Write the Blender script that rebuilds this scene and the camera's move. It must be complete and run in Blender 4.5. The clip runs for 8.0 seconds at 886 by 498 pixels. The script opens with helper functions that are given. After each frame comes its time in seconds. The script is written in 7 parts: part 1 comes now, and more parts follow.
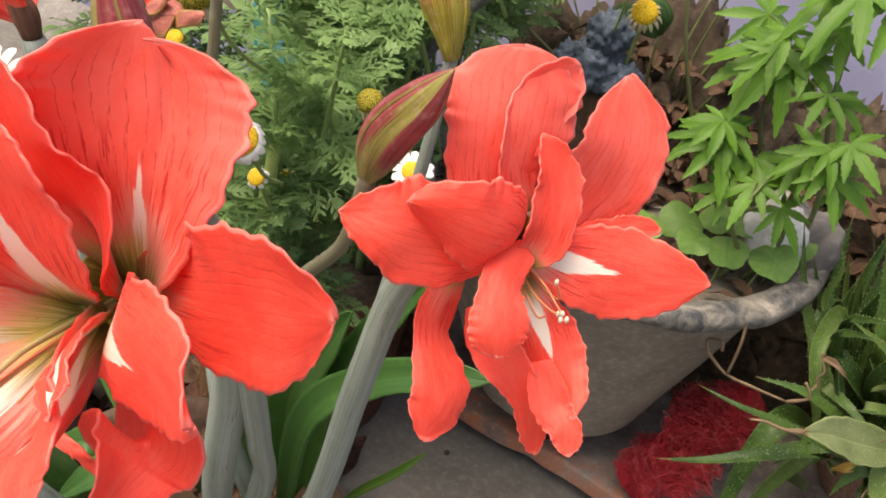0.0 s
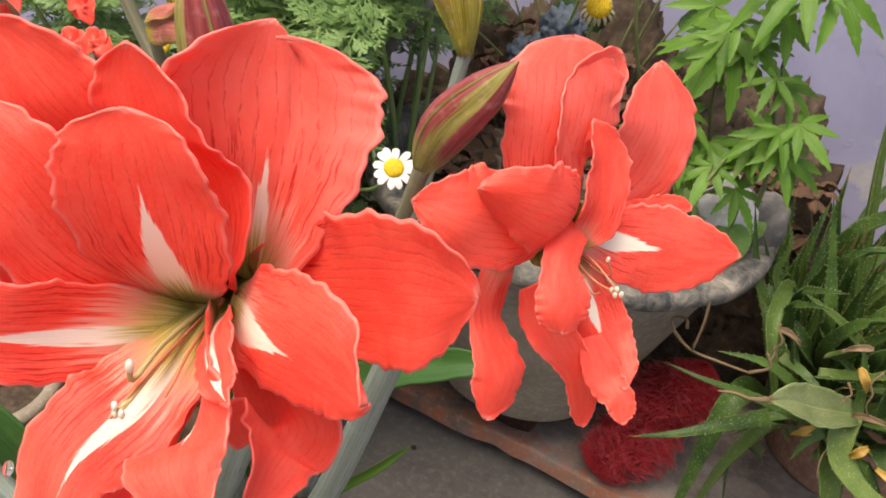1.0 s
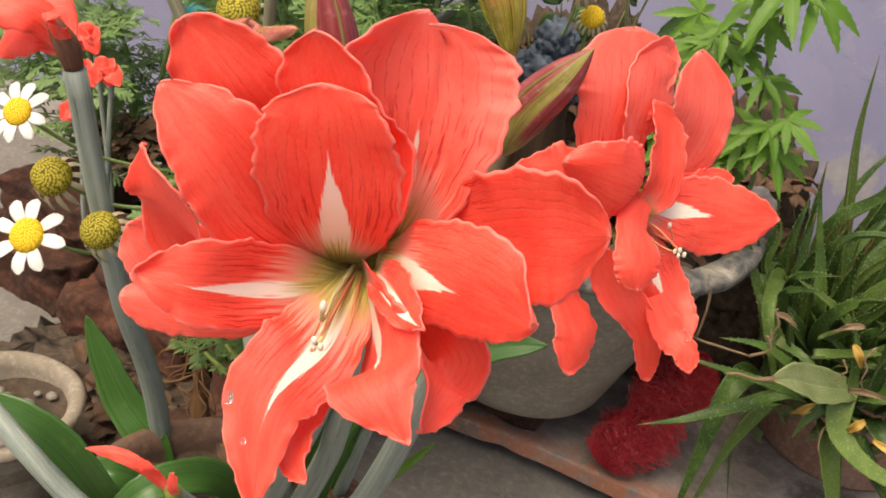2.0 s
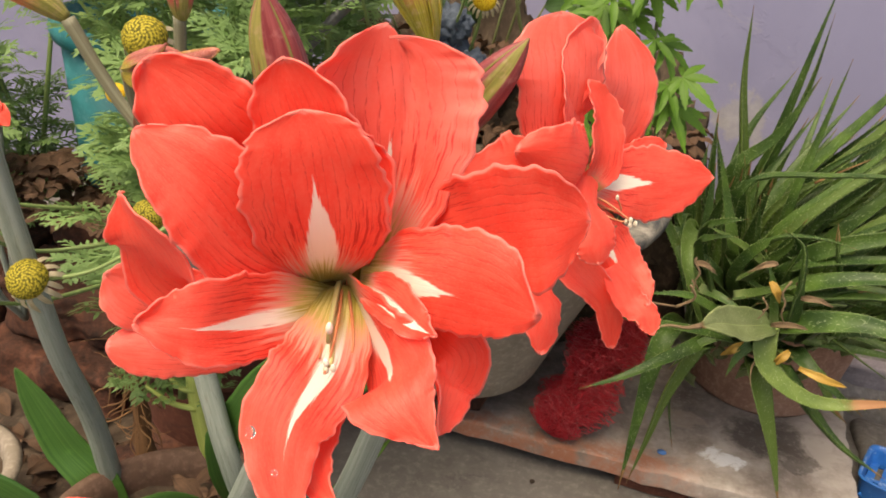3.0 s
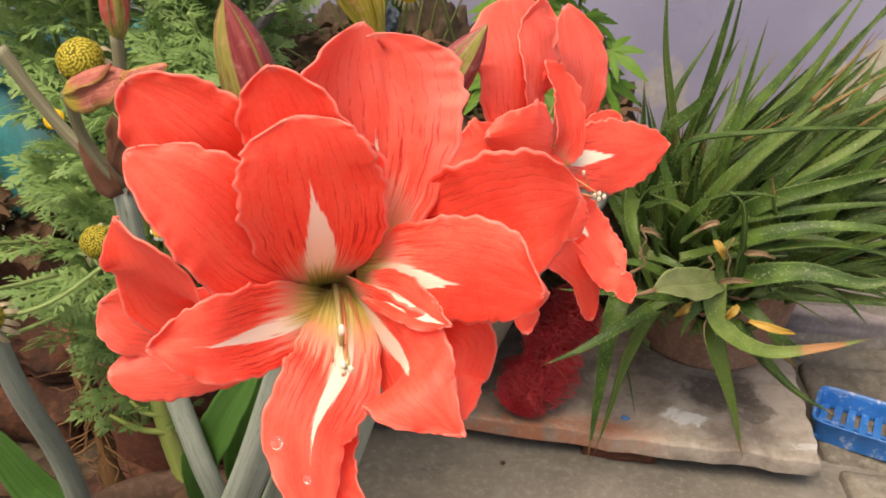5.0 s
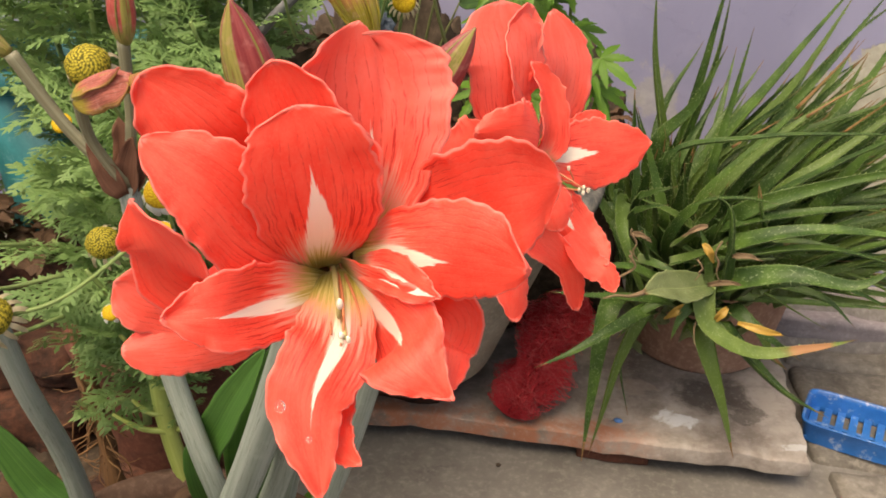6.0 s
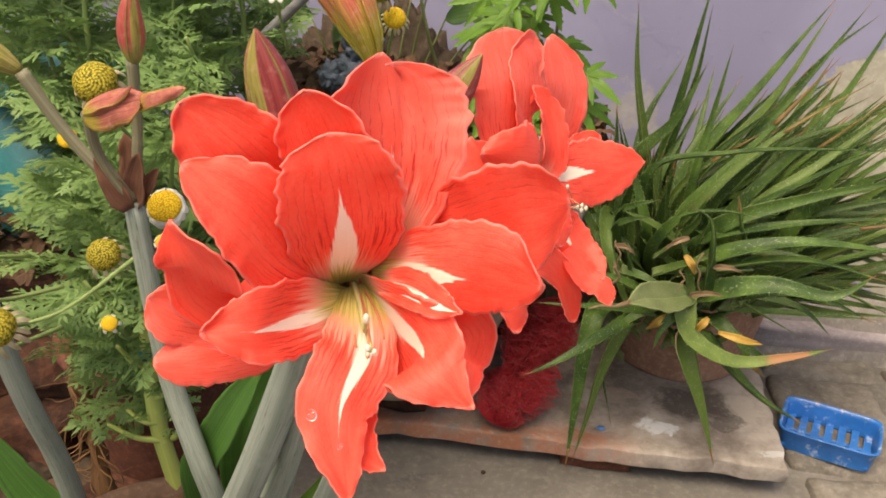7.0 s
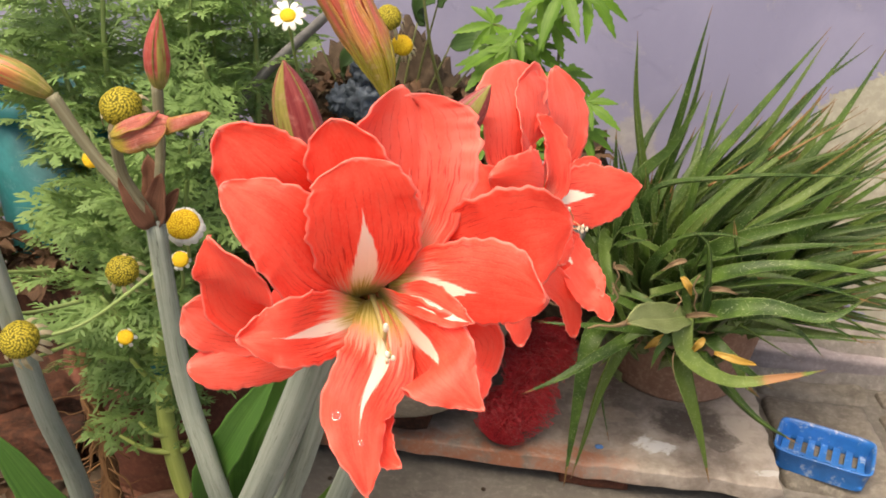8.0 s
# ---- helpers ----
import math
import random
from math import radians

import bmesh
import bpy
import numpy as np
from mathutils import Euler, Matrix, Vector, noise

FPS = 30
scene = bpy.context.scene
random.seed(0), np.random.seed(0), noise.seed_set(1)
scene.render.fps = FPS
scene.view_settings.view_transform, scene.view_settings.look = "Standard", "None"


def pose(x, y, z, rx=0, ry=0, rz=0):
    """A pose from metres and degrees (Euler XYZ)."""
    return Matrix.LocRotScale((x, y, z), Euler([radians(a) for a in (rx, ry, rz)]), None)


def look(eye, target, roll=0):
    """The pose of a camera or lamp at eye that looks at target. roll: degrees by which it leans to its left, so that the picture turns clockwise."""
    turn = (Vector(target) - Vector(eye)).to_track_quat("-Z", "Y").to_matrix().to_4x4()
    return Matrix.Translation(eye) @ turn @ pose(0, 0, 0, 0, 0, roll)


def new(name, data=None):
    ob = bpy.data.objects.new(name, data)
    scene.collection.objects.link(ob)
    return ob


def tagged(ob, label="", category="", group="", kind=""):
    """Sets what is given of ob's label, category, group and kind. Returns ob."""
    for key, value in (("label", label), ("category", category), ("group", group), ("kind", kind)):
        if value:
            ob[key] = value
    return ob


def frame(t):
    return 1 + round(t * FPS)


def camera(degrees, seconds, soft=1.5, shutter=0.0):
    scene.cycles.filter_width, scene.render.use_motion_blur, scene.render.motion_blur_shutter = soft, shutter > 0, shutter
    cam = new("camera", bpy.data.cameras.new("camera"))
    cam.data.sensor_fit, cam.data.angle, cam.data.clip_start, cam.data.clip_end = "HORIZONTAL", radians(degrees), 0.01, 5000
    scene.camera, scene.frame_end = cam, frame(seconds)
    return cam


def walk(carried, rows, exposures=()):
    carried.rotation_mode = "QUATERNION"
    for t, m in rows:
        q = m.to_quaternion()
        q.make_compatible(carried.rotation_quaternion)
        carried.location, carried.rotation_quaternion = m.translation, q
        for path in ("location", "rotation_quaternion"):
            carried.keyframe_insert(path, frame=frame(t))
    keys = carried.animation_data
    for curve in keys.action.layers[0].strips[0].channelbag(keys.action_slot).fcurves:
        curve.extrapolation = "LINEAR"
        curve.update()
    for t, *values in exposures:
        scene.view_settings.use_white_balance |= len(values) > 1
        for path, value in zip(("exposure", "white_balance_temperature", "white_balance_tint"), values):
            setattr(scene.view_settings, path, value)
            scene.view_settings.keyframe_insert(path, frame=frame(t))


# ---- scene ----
cam = camera(52.3, 8.0, 1.8)
PATH = [
    (0, (0.178, 0.197, 0.784), (-0.67, 1.684, -0.251), 11.4),
    (0.5, (0.156, 0.164, 0.783), (-0.601, 1.718, -0.224), 12.0),
    (1, (0.141, 0.157, 0.777), (-0.547, 1.746, -0.223), 11.6),
    (1.5, (0.121, 0.133, 0.767), (-0.53, 1.754, -0.207), 11.2),
    (1.7, (0.119, 0.115, 0.768), (-0.537, 1.746, -0.184), 10.2),
    (2.8, (0.103, 0.081, 0.773), (-0.377, 1.786, -0.155), 7.8),
    (3, (0.094, 0.083, 0.774), (-0.328, 1.799, -0.161), 5.3),
    (3.5, (0.077, 0.078, 0.775), (-0.247, 1.813, -0.166), 2.3),
    (4, (0.074, 0.075, 0.775), (-0.204, 1.816, -0.168), 1.6),
    (4.5, (0.073, 0.081, 0.774), (-0.199, 1.82, -0.176), 1.4),
    (6, (0.081, 0.053, 0.775), (-0.187, 1.81, -0.141), 1.3),
    (6.5, (0.076, 0.045, 0.781), (-0.166, 1.81, -0.129), 1.7),
    (7, (0.069, 0.036, 0.786), (-0.147, 1.81, -0.113), 2.2),
    (7.5, (0.06, 0.021, 0.8), (-0.136, 1.808, -0.078), 3.0),
    (8, (0.067, 0.01, 0.796), (-0.151, 1.805, -0.059), 2.7),
]
walk(cam, [(t, look(eye, target, roll)) for t, eye, target, roll in PATH], [(0, 0.82, 6950, 10), (1, 0.78, 6950, 10), (1.5, 0.73, 7100, 10), (3, 0.73, 7600, 10), (4.5, 0.73, 7700, 10), (6.5, 0.74, 7700, 10), (7.5, 0.8, 7650, 10), (8, 0.86, 7600, 10)])

# ---- sky and sun: a bright, thinly overcast day ----
world = bpy.data.worlds.new("sky")
scene.world = world
world.use_nodes = True
SUN_UP, SUN_TURN = 66.0, 205.0
sky = world.node_tree.nodes.new("ShaderNodeTexSky")
sky.sky_type, sky.sun_disc = "NISHITA", False
sky.sun_elevation, sky.sun_rotation = radians(SUN_UP), radians(SUN_TURN)
sky.dust_density, sky.air_density = 5.0, 1.0
back = world.node_tree.nodes["Background"]
back.inputs["Strength"].default_value = 0.15
world.node_tree.links.new(sky.outputs["Color"], back.inputs["Color"])
sun = new("sun", bpy.data.lights.new("sun", "SUN"))
sun.data.energy, sun.data.angle, sun.data.color = 2.2, radians(45), (1.0, 0.9, 0.75)
away = Vector((math.sin(radians(SUN_TURN)) * math.cos(radians(SUN_UP)), math.cos(radians(SUN_TURN)) * math.cos(radians(SUN_UP)), math.sin(radians(SUN_UP))))
sun.matrix_basis = look(away * 5, (0, 0, 0))

# ---- tools for meshes ----
def origin(ob):
    p = Vector((0, 0, 0))
    while ob:
        p += ob.location
        ob = ob.parent
    return p


def thing(name, place, label, category, group="", kind=""):
    ob = new(name)
    ob.location, ob.empty_display_size = place, 0.03
    return tagged(ob, label, category, group, kind)


def solid(name, verts, faces, mat, parent=None, label="", uv=None, smooth=True, place=None):
    """One mesh object. verts: in the world, unless place is given."""
    data = bpy.data.meshes.new(name)
    shift = origin(parent) + Vector(place or (0, 0, 0)) if parent else Vector(place or (0, 0, 0))
    data.from_pydata([Vector(v) - shift for v in verts], [], faces)
    if uv is not None:
        layer = data.uv_layers.new(name="UVMap")
        flat = np.array(uv, dtype=np.float32)[[v for f in faces for v in f]]
        layer.data.foreach_set("uv", flat.ravel())
    data.polygons.foreach_set("use_smooth", [smooth] * len(data.polygons))
    data.materials.append(mat)
    ob = new(name, data)
    if parent:
        ob.parent = parent
    ob.location = place or (0, 0, 0)
    if label:
        tagged(ob, label)
    return ob


def share(name, data, m, parent):
    """One more object on a mesh that others use too."""
    ob = new(name, data)
    ob.parent = parent
    ob.matrix_basis = Matrix.Translation(-origin(parent)) @ m
    return ob


def spline(points, n):
    """n points on a smooth line through the given ones."""
    p = np.array(points, dtype=float)
    if p.ndim == 1:
        p = p[:, None]
    p = np.vstack([2 * p[0] - p[1], p, 2 * p[-1] - p[-2]])
    out = []
    for s in np.linspace(0, len(p) - 3, n):
        i = min(int(s), len(p) - 4)
        t = s - i
        a, b, c, d = p[i:i + 4]
        out.append(0.5 * (2 * b + (c - a) * t + (2 * a - 5 * b + 4 * c - d) * t * t + (3 * b - a - 3 * c + d) * t ** 3))
    return np.array(out)


def unit(v):
    return v / max(np.linalg.norm(v), 1e-9)


def grid_faces(n, m, ring=False):
    faces = []
    for i in range(n - 1):
        for j in range(m if ring else m - 1):
            k = (j + 1) % m
            faces.append((i * m + j, i * m + k, (i + 1) * m + k, (i + 1) * m + j))
    return faces


def tube_data(points, radii, n=20, sides=10, flat=1.0, wobble=0.0):
    """A closed tube along a line: vertices, faces and UVs."""
    line, r = spline(points, n), spline(radii, n)[:, 0]
    side = np.array([1.0, 0.0, 0.0]) if abs(unit(line[-1] - line[0])[0]) < 0.8 else np.array([0.0, 1.0, 0.0])
    verts, uv = [], []
    for i in range(n):
        t = unit(line[min(i + 1, n - 1)] - line[max(i - 1, 0)])
        a = unit(side - t * side.dot(t))
        b = np.cross(t, a)
        for j in range(sides):
            w = 2 * math.pi * j / sides
            k = max(r[i], 1e-5) * (1 + wobble * math.sin(3 * w + i * 0.9))
            verts.append(line[i] + a * math.cos(w) * k + b * math.sin(w) * k * flat)
            uv.append((i / (n - 1), j / sides))
    faces = grid_faces(n, sides, True)
    faces.append(tuple(range(sides))[::-1])
    faces.append(tuple((n - 1) * sides + j for j in range(sides)))
    return verts, faces, uv


def tube(name, points, radii, mat, parent=None, n=20, sides=10, flat=1.0, label="", wobble=0.0):
    v, f, uv = tube_data(points, radii, n, sides, flat, wobble)
    return solid(name, v, f, mat, parent, label, uv)


def sheet_data(spine, widths, face, face2=None, cup=0.0, ruffle=0.0, seed=0, n=40, m=15, fold=0.0, tip=0.2, skew=0.0, waves=3.1, notch=None, frill=0.0):
    """A leaf or petal: a smooth spine, total widths at even steps along it, the way its face looks at base and end."""
    rng = random.Random(seed)
    steps = 1 - (1 - np.linspace(0, 1, n)) ** 1.5
    many = np.linspace(0, 1, 200)
    line = np.array([np.interp(steps, many, c) for c in spline(spine, 200).T]).T
    w = np.interp(steps, many, spline(widths, 200)[:, 0]) / 2
    ph = [rng.random() * 6.28 for _ in range(6)]
    f1 = np.array(face, dtype=float)
    f2 = np.array(face2 if face2 is not None else face, dtype=float)
    size = max(widths)
    verts, uv = [], []
    for i in range(n):
        s = steps[i]
        t = unit(line[min(i + 1, n - 1)] - line[max(i - 1, 0)])
        up = unit(f1 * (1 - s) + f2 * s)
        up = unit(up - t * up.dot(t))
        side = np.cross(t, up)
        k = s - (1 - tip)
        end = max(0.0, 1 - (k / tip) ** 2.5) ** 0.5 if k > 0 and tip > 0 else 1.0
        half = max(w[i], 0.0) * end
        for j in range(m):
            q = 2 * j / (m - 1) - 1
            ph_side = ph[0] if q < 0 else ph[1]
            edge = abs(q) ** 2.2
            wave = 0.8 * math.sin(6.28 * waves * 0.8 * s + ph_side) + 1.3 * noise.noise(Vector((waves * 2.4 * s, ph_side * 3, q * 0.5))) + 0.5 * noise.noise(Vector((waves * 6 * s, ph_side * 5, ph[3])))
            lift = cup * half * q * q + ruffle * edge * wave * min(1, s * 2.5) - fold * size * 0.02 * math.exp(-(q / 0.1) ** 2)
            lift += ruffle * 0.35 * math.sin(5.1 * s * 2 + 3 * q + ph[4])
            wide = q * half * (1 + (0.03 * math.sin(6.28 * waves * 1.7 * s + ph_side) + 0.022 * math.sin(6.28 * waves * 3.9 * s + 2 * ph_side)) * (ruffle > 0) * edge) + skew * half * s
            along = t * (ruffle * 0.5 * edge * math.cos(6.28 * waves * s + ph_side))
            if frill:
                # small scallops in the very edge, and shallow puckers behind it
                rim = abs(q) ** 8 * min(1, s * 2)
                bite = 2.2 * noise.noise(Vector((waves * 7 * s, ph_side * 9, 1))) + 1.2 * noise.noise(Vector((waves * 17 * s, ph_side * 4, 7)))
                lift += frill * (0.7 * rim * bite + 0.3 * abs(q) ** 6 * math.sin(6.28 * waves * 3.1 * s + ph[5] + ph_side) + 0.12 * math.sin(19 * q + ph[4]) * math.sin(23 * s + ph[3]))
                lift += frill * 0.7 * abs(q) ** 5 * noise.noise(Vector((waves * 4.5 * s, ph_side * 7, q * 3)))
                wide += frill * 0.45 * rim * bite * (1 if q > 0 else -1)
                along = along + t * (frill * 0.6 * (s ** 10) * math.sin(11 * q + ph[4]))
            if notch:
                cleft, deep, drop = notch
                far = max(0.0, (s - 0.45) / 0.55) ** 2
                k = min(1.0, max(0.0, (q - cleft) / 0.12 + 0.5))
                along = along - t * size * far * (deep * math.exp(-((q - cleft) / 0.08) ** 2) + drop * k)
                lift -= size * 0.035 * math.exp(-((q - cleft + 0.25 * (1 - s)) / 0.05) ** 2) * min(1, s * 1.6)
            verts.append(line[i] + side * wide + up * lift + along)
            uv.append((s, j / (m - 1)))
    return verts, grid_faces(n, m), uv


def sheet(name, spine, widths, face, mat, parent, thick=0.0006, label="", scale=1.0, place=None, **shape):
    v, f, uv = sheet_data(spine, widths, face, **shape)
    base = np.array(origin(parent)) if place is None else np.array(place)
    v = [base + np.array(p) * scale for p in v] if scale != 1.0 else v
    ob = solid(name, v, f, mat, parent, label, uv)
    if thick:
        mod = ob.modifiers.new("thickness", "SOLIDIFY")
        mod.thickness, mod.offset = thick, 0.0
    return ob


def turned_data(profile, centre, sides=48, wobble=0.0, seed=0):
    """A body turned round the upright axis: profile of (radius, height)."""
    rng = random.Random(seed)
    verts, uv = [], []
    p1, p2 = rng.random() * 6, rng.random() * 6
    for i, (r, z) in enumerate(profile):
        for j in range(sides):
            a = 6.2832 * j / sides
            k = r * (1 + wobble * math.sin(2 * a + p1) + wobble * 0.6 * math.sin(5 * a + p2))
            verts.append((centre[0] + k * math.cos(a), centre[1] + k * math.sin(a), centre[2] + z + wobble * 0.3 * r * math.sin(3 * a + p2)))
            uv.append((i / len(profile), j / sides))
    faces = grid_faces(len(profile), sides, True)
    faces.append(tuple(range(sides))[::-1])
    faces.append(tuple((len(profile) - 1) * sides + j for j in range(sides)))
    return verts, faces, uv


def box_data(lo, hi, cuts=(1, 1, 1), rough=0.0, seed=0, bevel=0.0):
    """A box with cut faces, worn by noise; vertices and faces."""
    bm = bmesh.new()
    bmesh.ops.create_cube(bm, size=1.0)
    if max(cuts) > 1:
        bmesh.ops.subdivide_edges(bm, edges=bm.edges[:], cuts=max(cuts), use_grid_fill=True)
    lo, hi = Vector(lo), Vector(hi)
    for v in bm.verts:
        v.co = Vector([lo[i] + (v.co[i] + 0.5) * (hi[i] - lo[i]) for i in range(3)])
    if bevel:
        # round the edges: pull each vertex onto a ball that rolls inside the box
        for v in bm.verts:
            core = Vector([min(max(v.co[i], lo[i] + bevel), hi[i] - bevel) for i in range(3)])
            d = v.co - core
            if d.length > 1e-9:
                v.co = core + d.normalized() * bevel
    if rough:
        for v in bm.verts:
            q = v.co * 18 + Vector((seed * 7.1, seed * 3.3, 0))
            v.co += Vector((noise.noise(q), noise.noise(q + Vector((9, 0, 0))), noise.noise(q + Vector((0, 9, 0))))) * rough
            q = v.co * 70
            v.co += Vector((noise.noise(q), noise.noise(q + Vector((9, 0, 0))), noise.noise(q + Vector((0, 9, 0))))) * rough * 0.35
    bm.verts.index_update()
    verts, faces = [v.co.copy() for v in bm.verts], [[v.index for v in f.verts] for f in bm.faces]
    bm.free()
    return verts, faces


def lump_data(centre, size, rough=0.25, seed=0, freq=3.0, cuts=4, fine=0.0):
    """A rounded stone or lump."""
    bm = bmesh.new()
    bmesh.ops.create_icosphere(bm, subdivisions=cuts, radius=1.0)
    for v in bm.verts:
        d = v.co.normalized()
        q = d * freq + Vector((seed * 5.7, seed * 2.3, seed))
        v.co = d * (1 + rough * noise.noise(q) + fine * noise.noise(q * 5)) * 1.0
        v.co = Vector((v.co.x * size[0], v.co.y * size[1], v.co.z * size[2])) + Vector(centre)
    bm.verts.index_update()
    verts, faces = [v.co.copy() for v in bm.verts], [[v.index for v in f.verts] for f in bm.faces]
    bm.free()
    return verts, faces


# ---- materials ----
class Nodes:
    """Short hand for building a material's node tree."""

    def __init__(self, name):
        self.mat = bpy.data.materials.new(name)
        self.mat.use_nodes = True
        self.tree = self.mat.node_tree
        self.shader = self.tree.nodes["Principled BSDF"]
        self.out = self.tree.nodes["Material Output"]

    def put(self, kind, **values):
        node = self.tree.nodes.new(kind)
        for key, value in values.items():
            node.inputs[key.replace("_", " ")].default_value = value
        return node

    def link(self, a, b):
        self.tree.links.new(a, b)

    def coords(self, kind="Object"):
        return self.tree.nodes.new("ShaderNodeTexCoord").outputs[kind]

    def scaled(self, vec, scale):
        node = self.tree.nodes.new("ShaderNodeMapping")
        node.inputs["Scale"].default_value = scale
        self.link(vec, node.inputs["Vector"])
        return node.outputs["Vector"]

    def noise(self, vec, scale, detail=4.0, rough=0.55, distort=0.0):
        node = self.put("ShaderNodeTexNoise", Scale=scale, Detail=detail, Roughness=rough, Distortion=distort)
        if vec is not None:
            self.link(vec, node.inputs["Vector"])
        return node.outputs["Fac"]

    def ramp(self, fac, stops):
        node = self.tree.nodes.new("ShaderNodeValToRGB")
        while len(node.color_ramp.elements) < len(stops):
            node.color_ramp.elements.new(0.5)
        for e, (p, c) in zip(node.color_ramp.elements, stops):
            e.position = p
            e.color = (*c, 1) if len(c) == 3 else c
        self.link(fac, node.inputs["Fac"])
        return node.outputs["Color"]

    def step(self, fac, a, b):
        node = self.tree.nodes.new("ShaderNodeMapRange")
        node.interpolation_type = "SMOOTHSTEP"
        self.link(fac, node.inputs["Value"])
        node.inputs["From Min"].default_value, node.inputs["From Max"].default_value = min(a, b), max(a, b)
        if a > b:
            node.inputs["To Min"].default_value, node.inputs["To Max"].default_value = 1.0, 0.0
        return node.outputs["Result"]

    def math(self, op, a, b=0.0, c=0.0):
        node = self.tree.nodes.new("ShaderNodeMath")
        node.operation = op
        for sock, value in zip(node.inputs, (a, b, c)):
            if isinstance(value, (int, float)):
                sock.default_value = value
            else:
                self.link(value, sock)
        return node.outputs["Value"]

    def mix(self, fac, a, b, blend="MIX"):
        node = self.tree.nodes.new("ShaderNodeMix")
        node.data_type, node.blend_type = "RGBA", blend
        for sock, value in zip((node.inputs[0], node.inputs[6], node.inputs[7]), (fac, a, b)):
            if isinstance(value, (int, float)):
                sock.default_value = value
            elif isinstance(value, tuple):
                sock.default_value = (*value, 1)
            else:
                self.link(value, sock)
        return node.outputs[2]

    def uv(self):
        node = self.tree.nodes.new("ShaderNodeSeparateXYZ")
        self.link(self.coords("UV"), node.inputs[0])
        return node.outputs[0], node.outputs[1]

    def split(self, vec):
        node = self.tree.nodes.new("ShaderNodeSeparateXYZ")
        self.link(vec, node.inputs[0])
        return node.outputs

    def join(self, x, y, z=0.0):
        node = self.tree.nodes.new("ShaderNodeCombineXYZ")
        for sock, value in zip(node.inputs, (x, y, z)):
            if isinstance(value, (int, float)):
                sock.default_value = value
            else:
                self.link(value, sock)
        return node.outputs[0]

    def random(self):
        return self.tree.nodes.new("ShaderNodeObjectInfo").outputs["Random"]

    def finish(self, color, rough=0.6, bump=None, strength=0.3, distance=0.002, gloss=0.4, metal=0.0, thin=0.0, thin_color=None):
        s = self.shader
        for name, value in (("Base Color", color), ("Roughness", rough), ("Specular IOR Level", gloss), ("Metallic", metal)):
            if isinstance(value, (int, float)):
                s.inputs[name].default_value = value
            elif isinstance(value, tuple):
                s.inputs[name].default_value = (*value, 1)
            else:
                self.link(value, s.inputs[name])
        if bump is not None:
            node = self.put("ShaderNodeBump", Strength=strength, Distance=distance)
            self.link(bump, node.inputs["Height"])
            self.link(node.outputs["Normal"], s.inputs["Normal"])
        if thin:
            tr = self.tree.nodes.new("ShaderNodeBsdfTranslucent")
            c = thin_color if thin_color is not None else color
            if isinstance(c, tuple):
                tr.inputs["Color"].default_value = (*c, 1)
            else:
                self.link(c, tr.inputs["Color"])
            mixer = self.tree.nodes.new("ShaderNodeMixShader")
            mixer.inputs[0].default_value = thin
            self.link(s.outputs[0], mixer.inputs[1])
            self.link(tr.outputs[0], mixer.inputs[2])
            self.link(mixer.outputs[0], self.out.inputs["Surface"])
        return self.mat


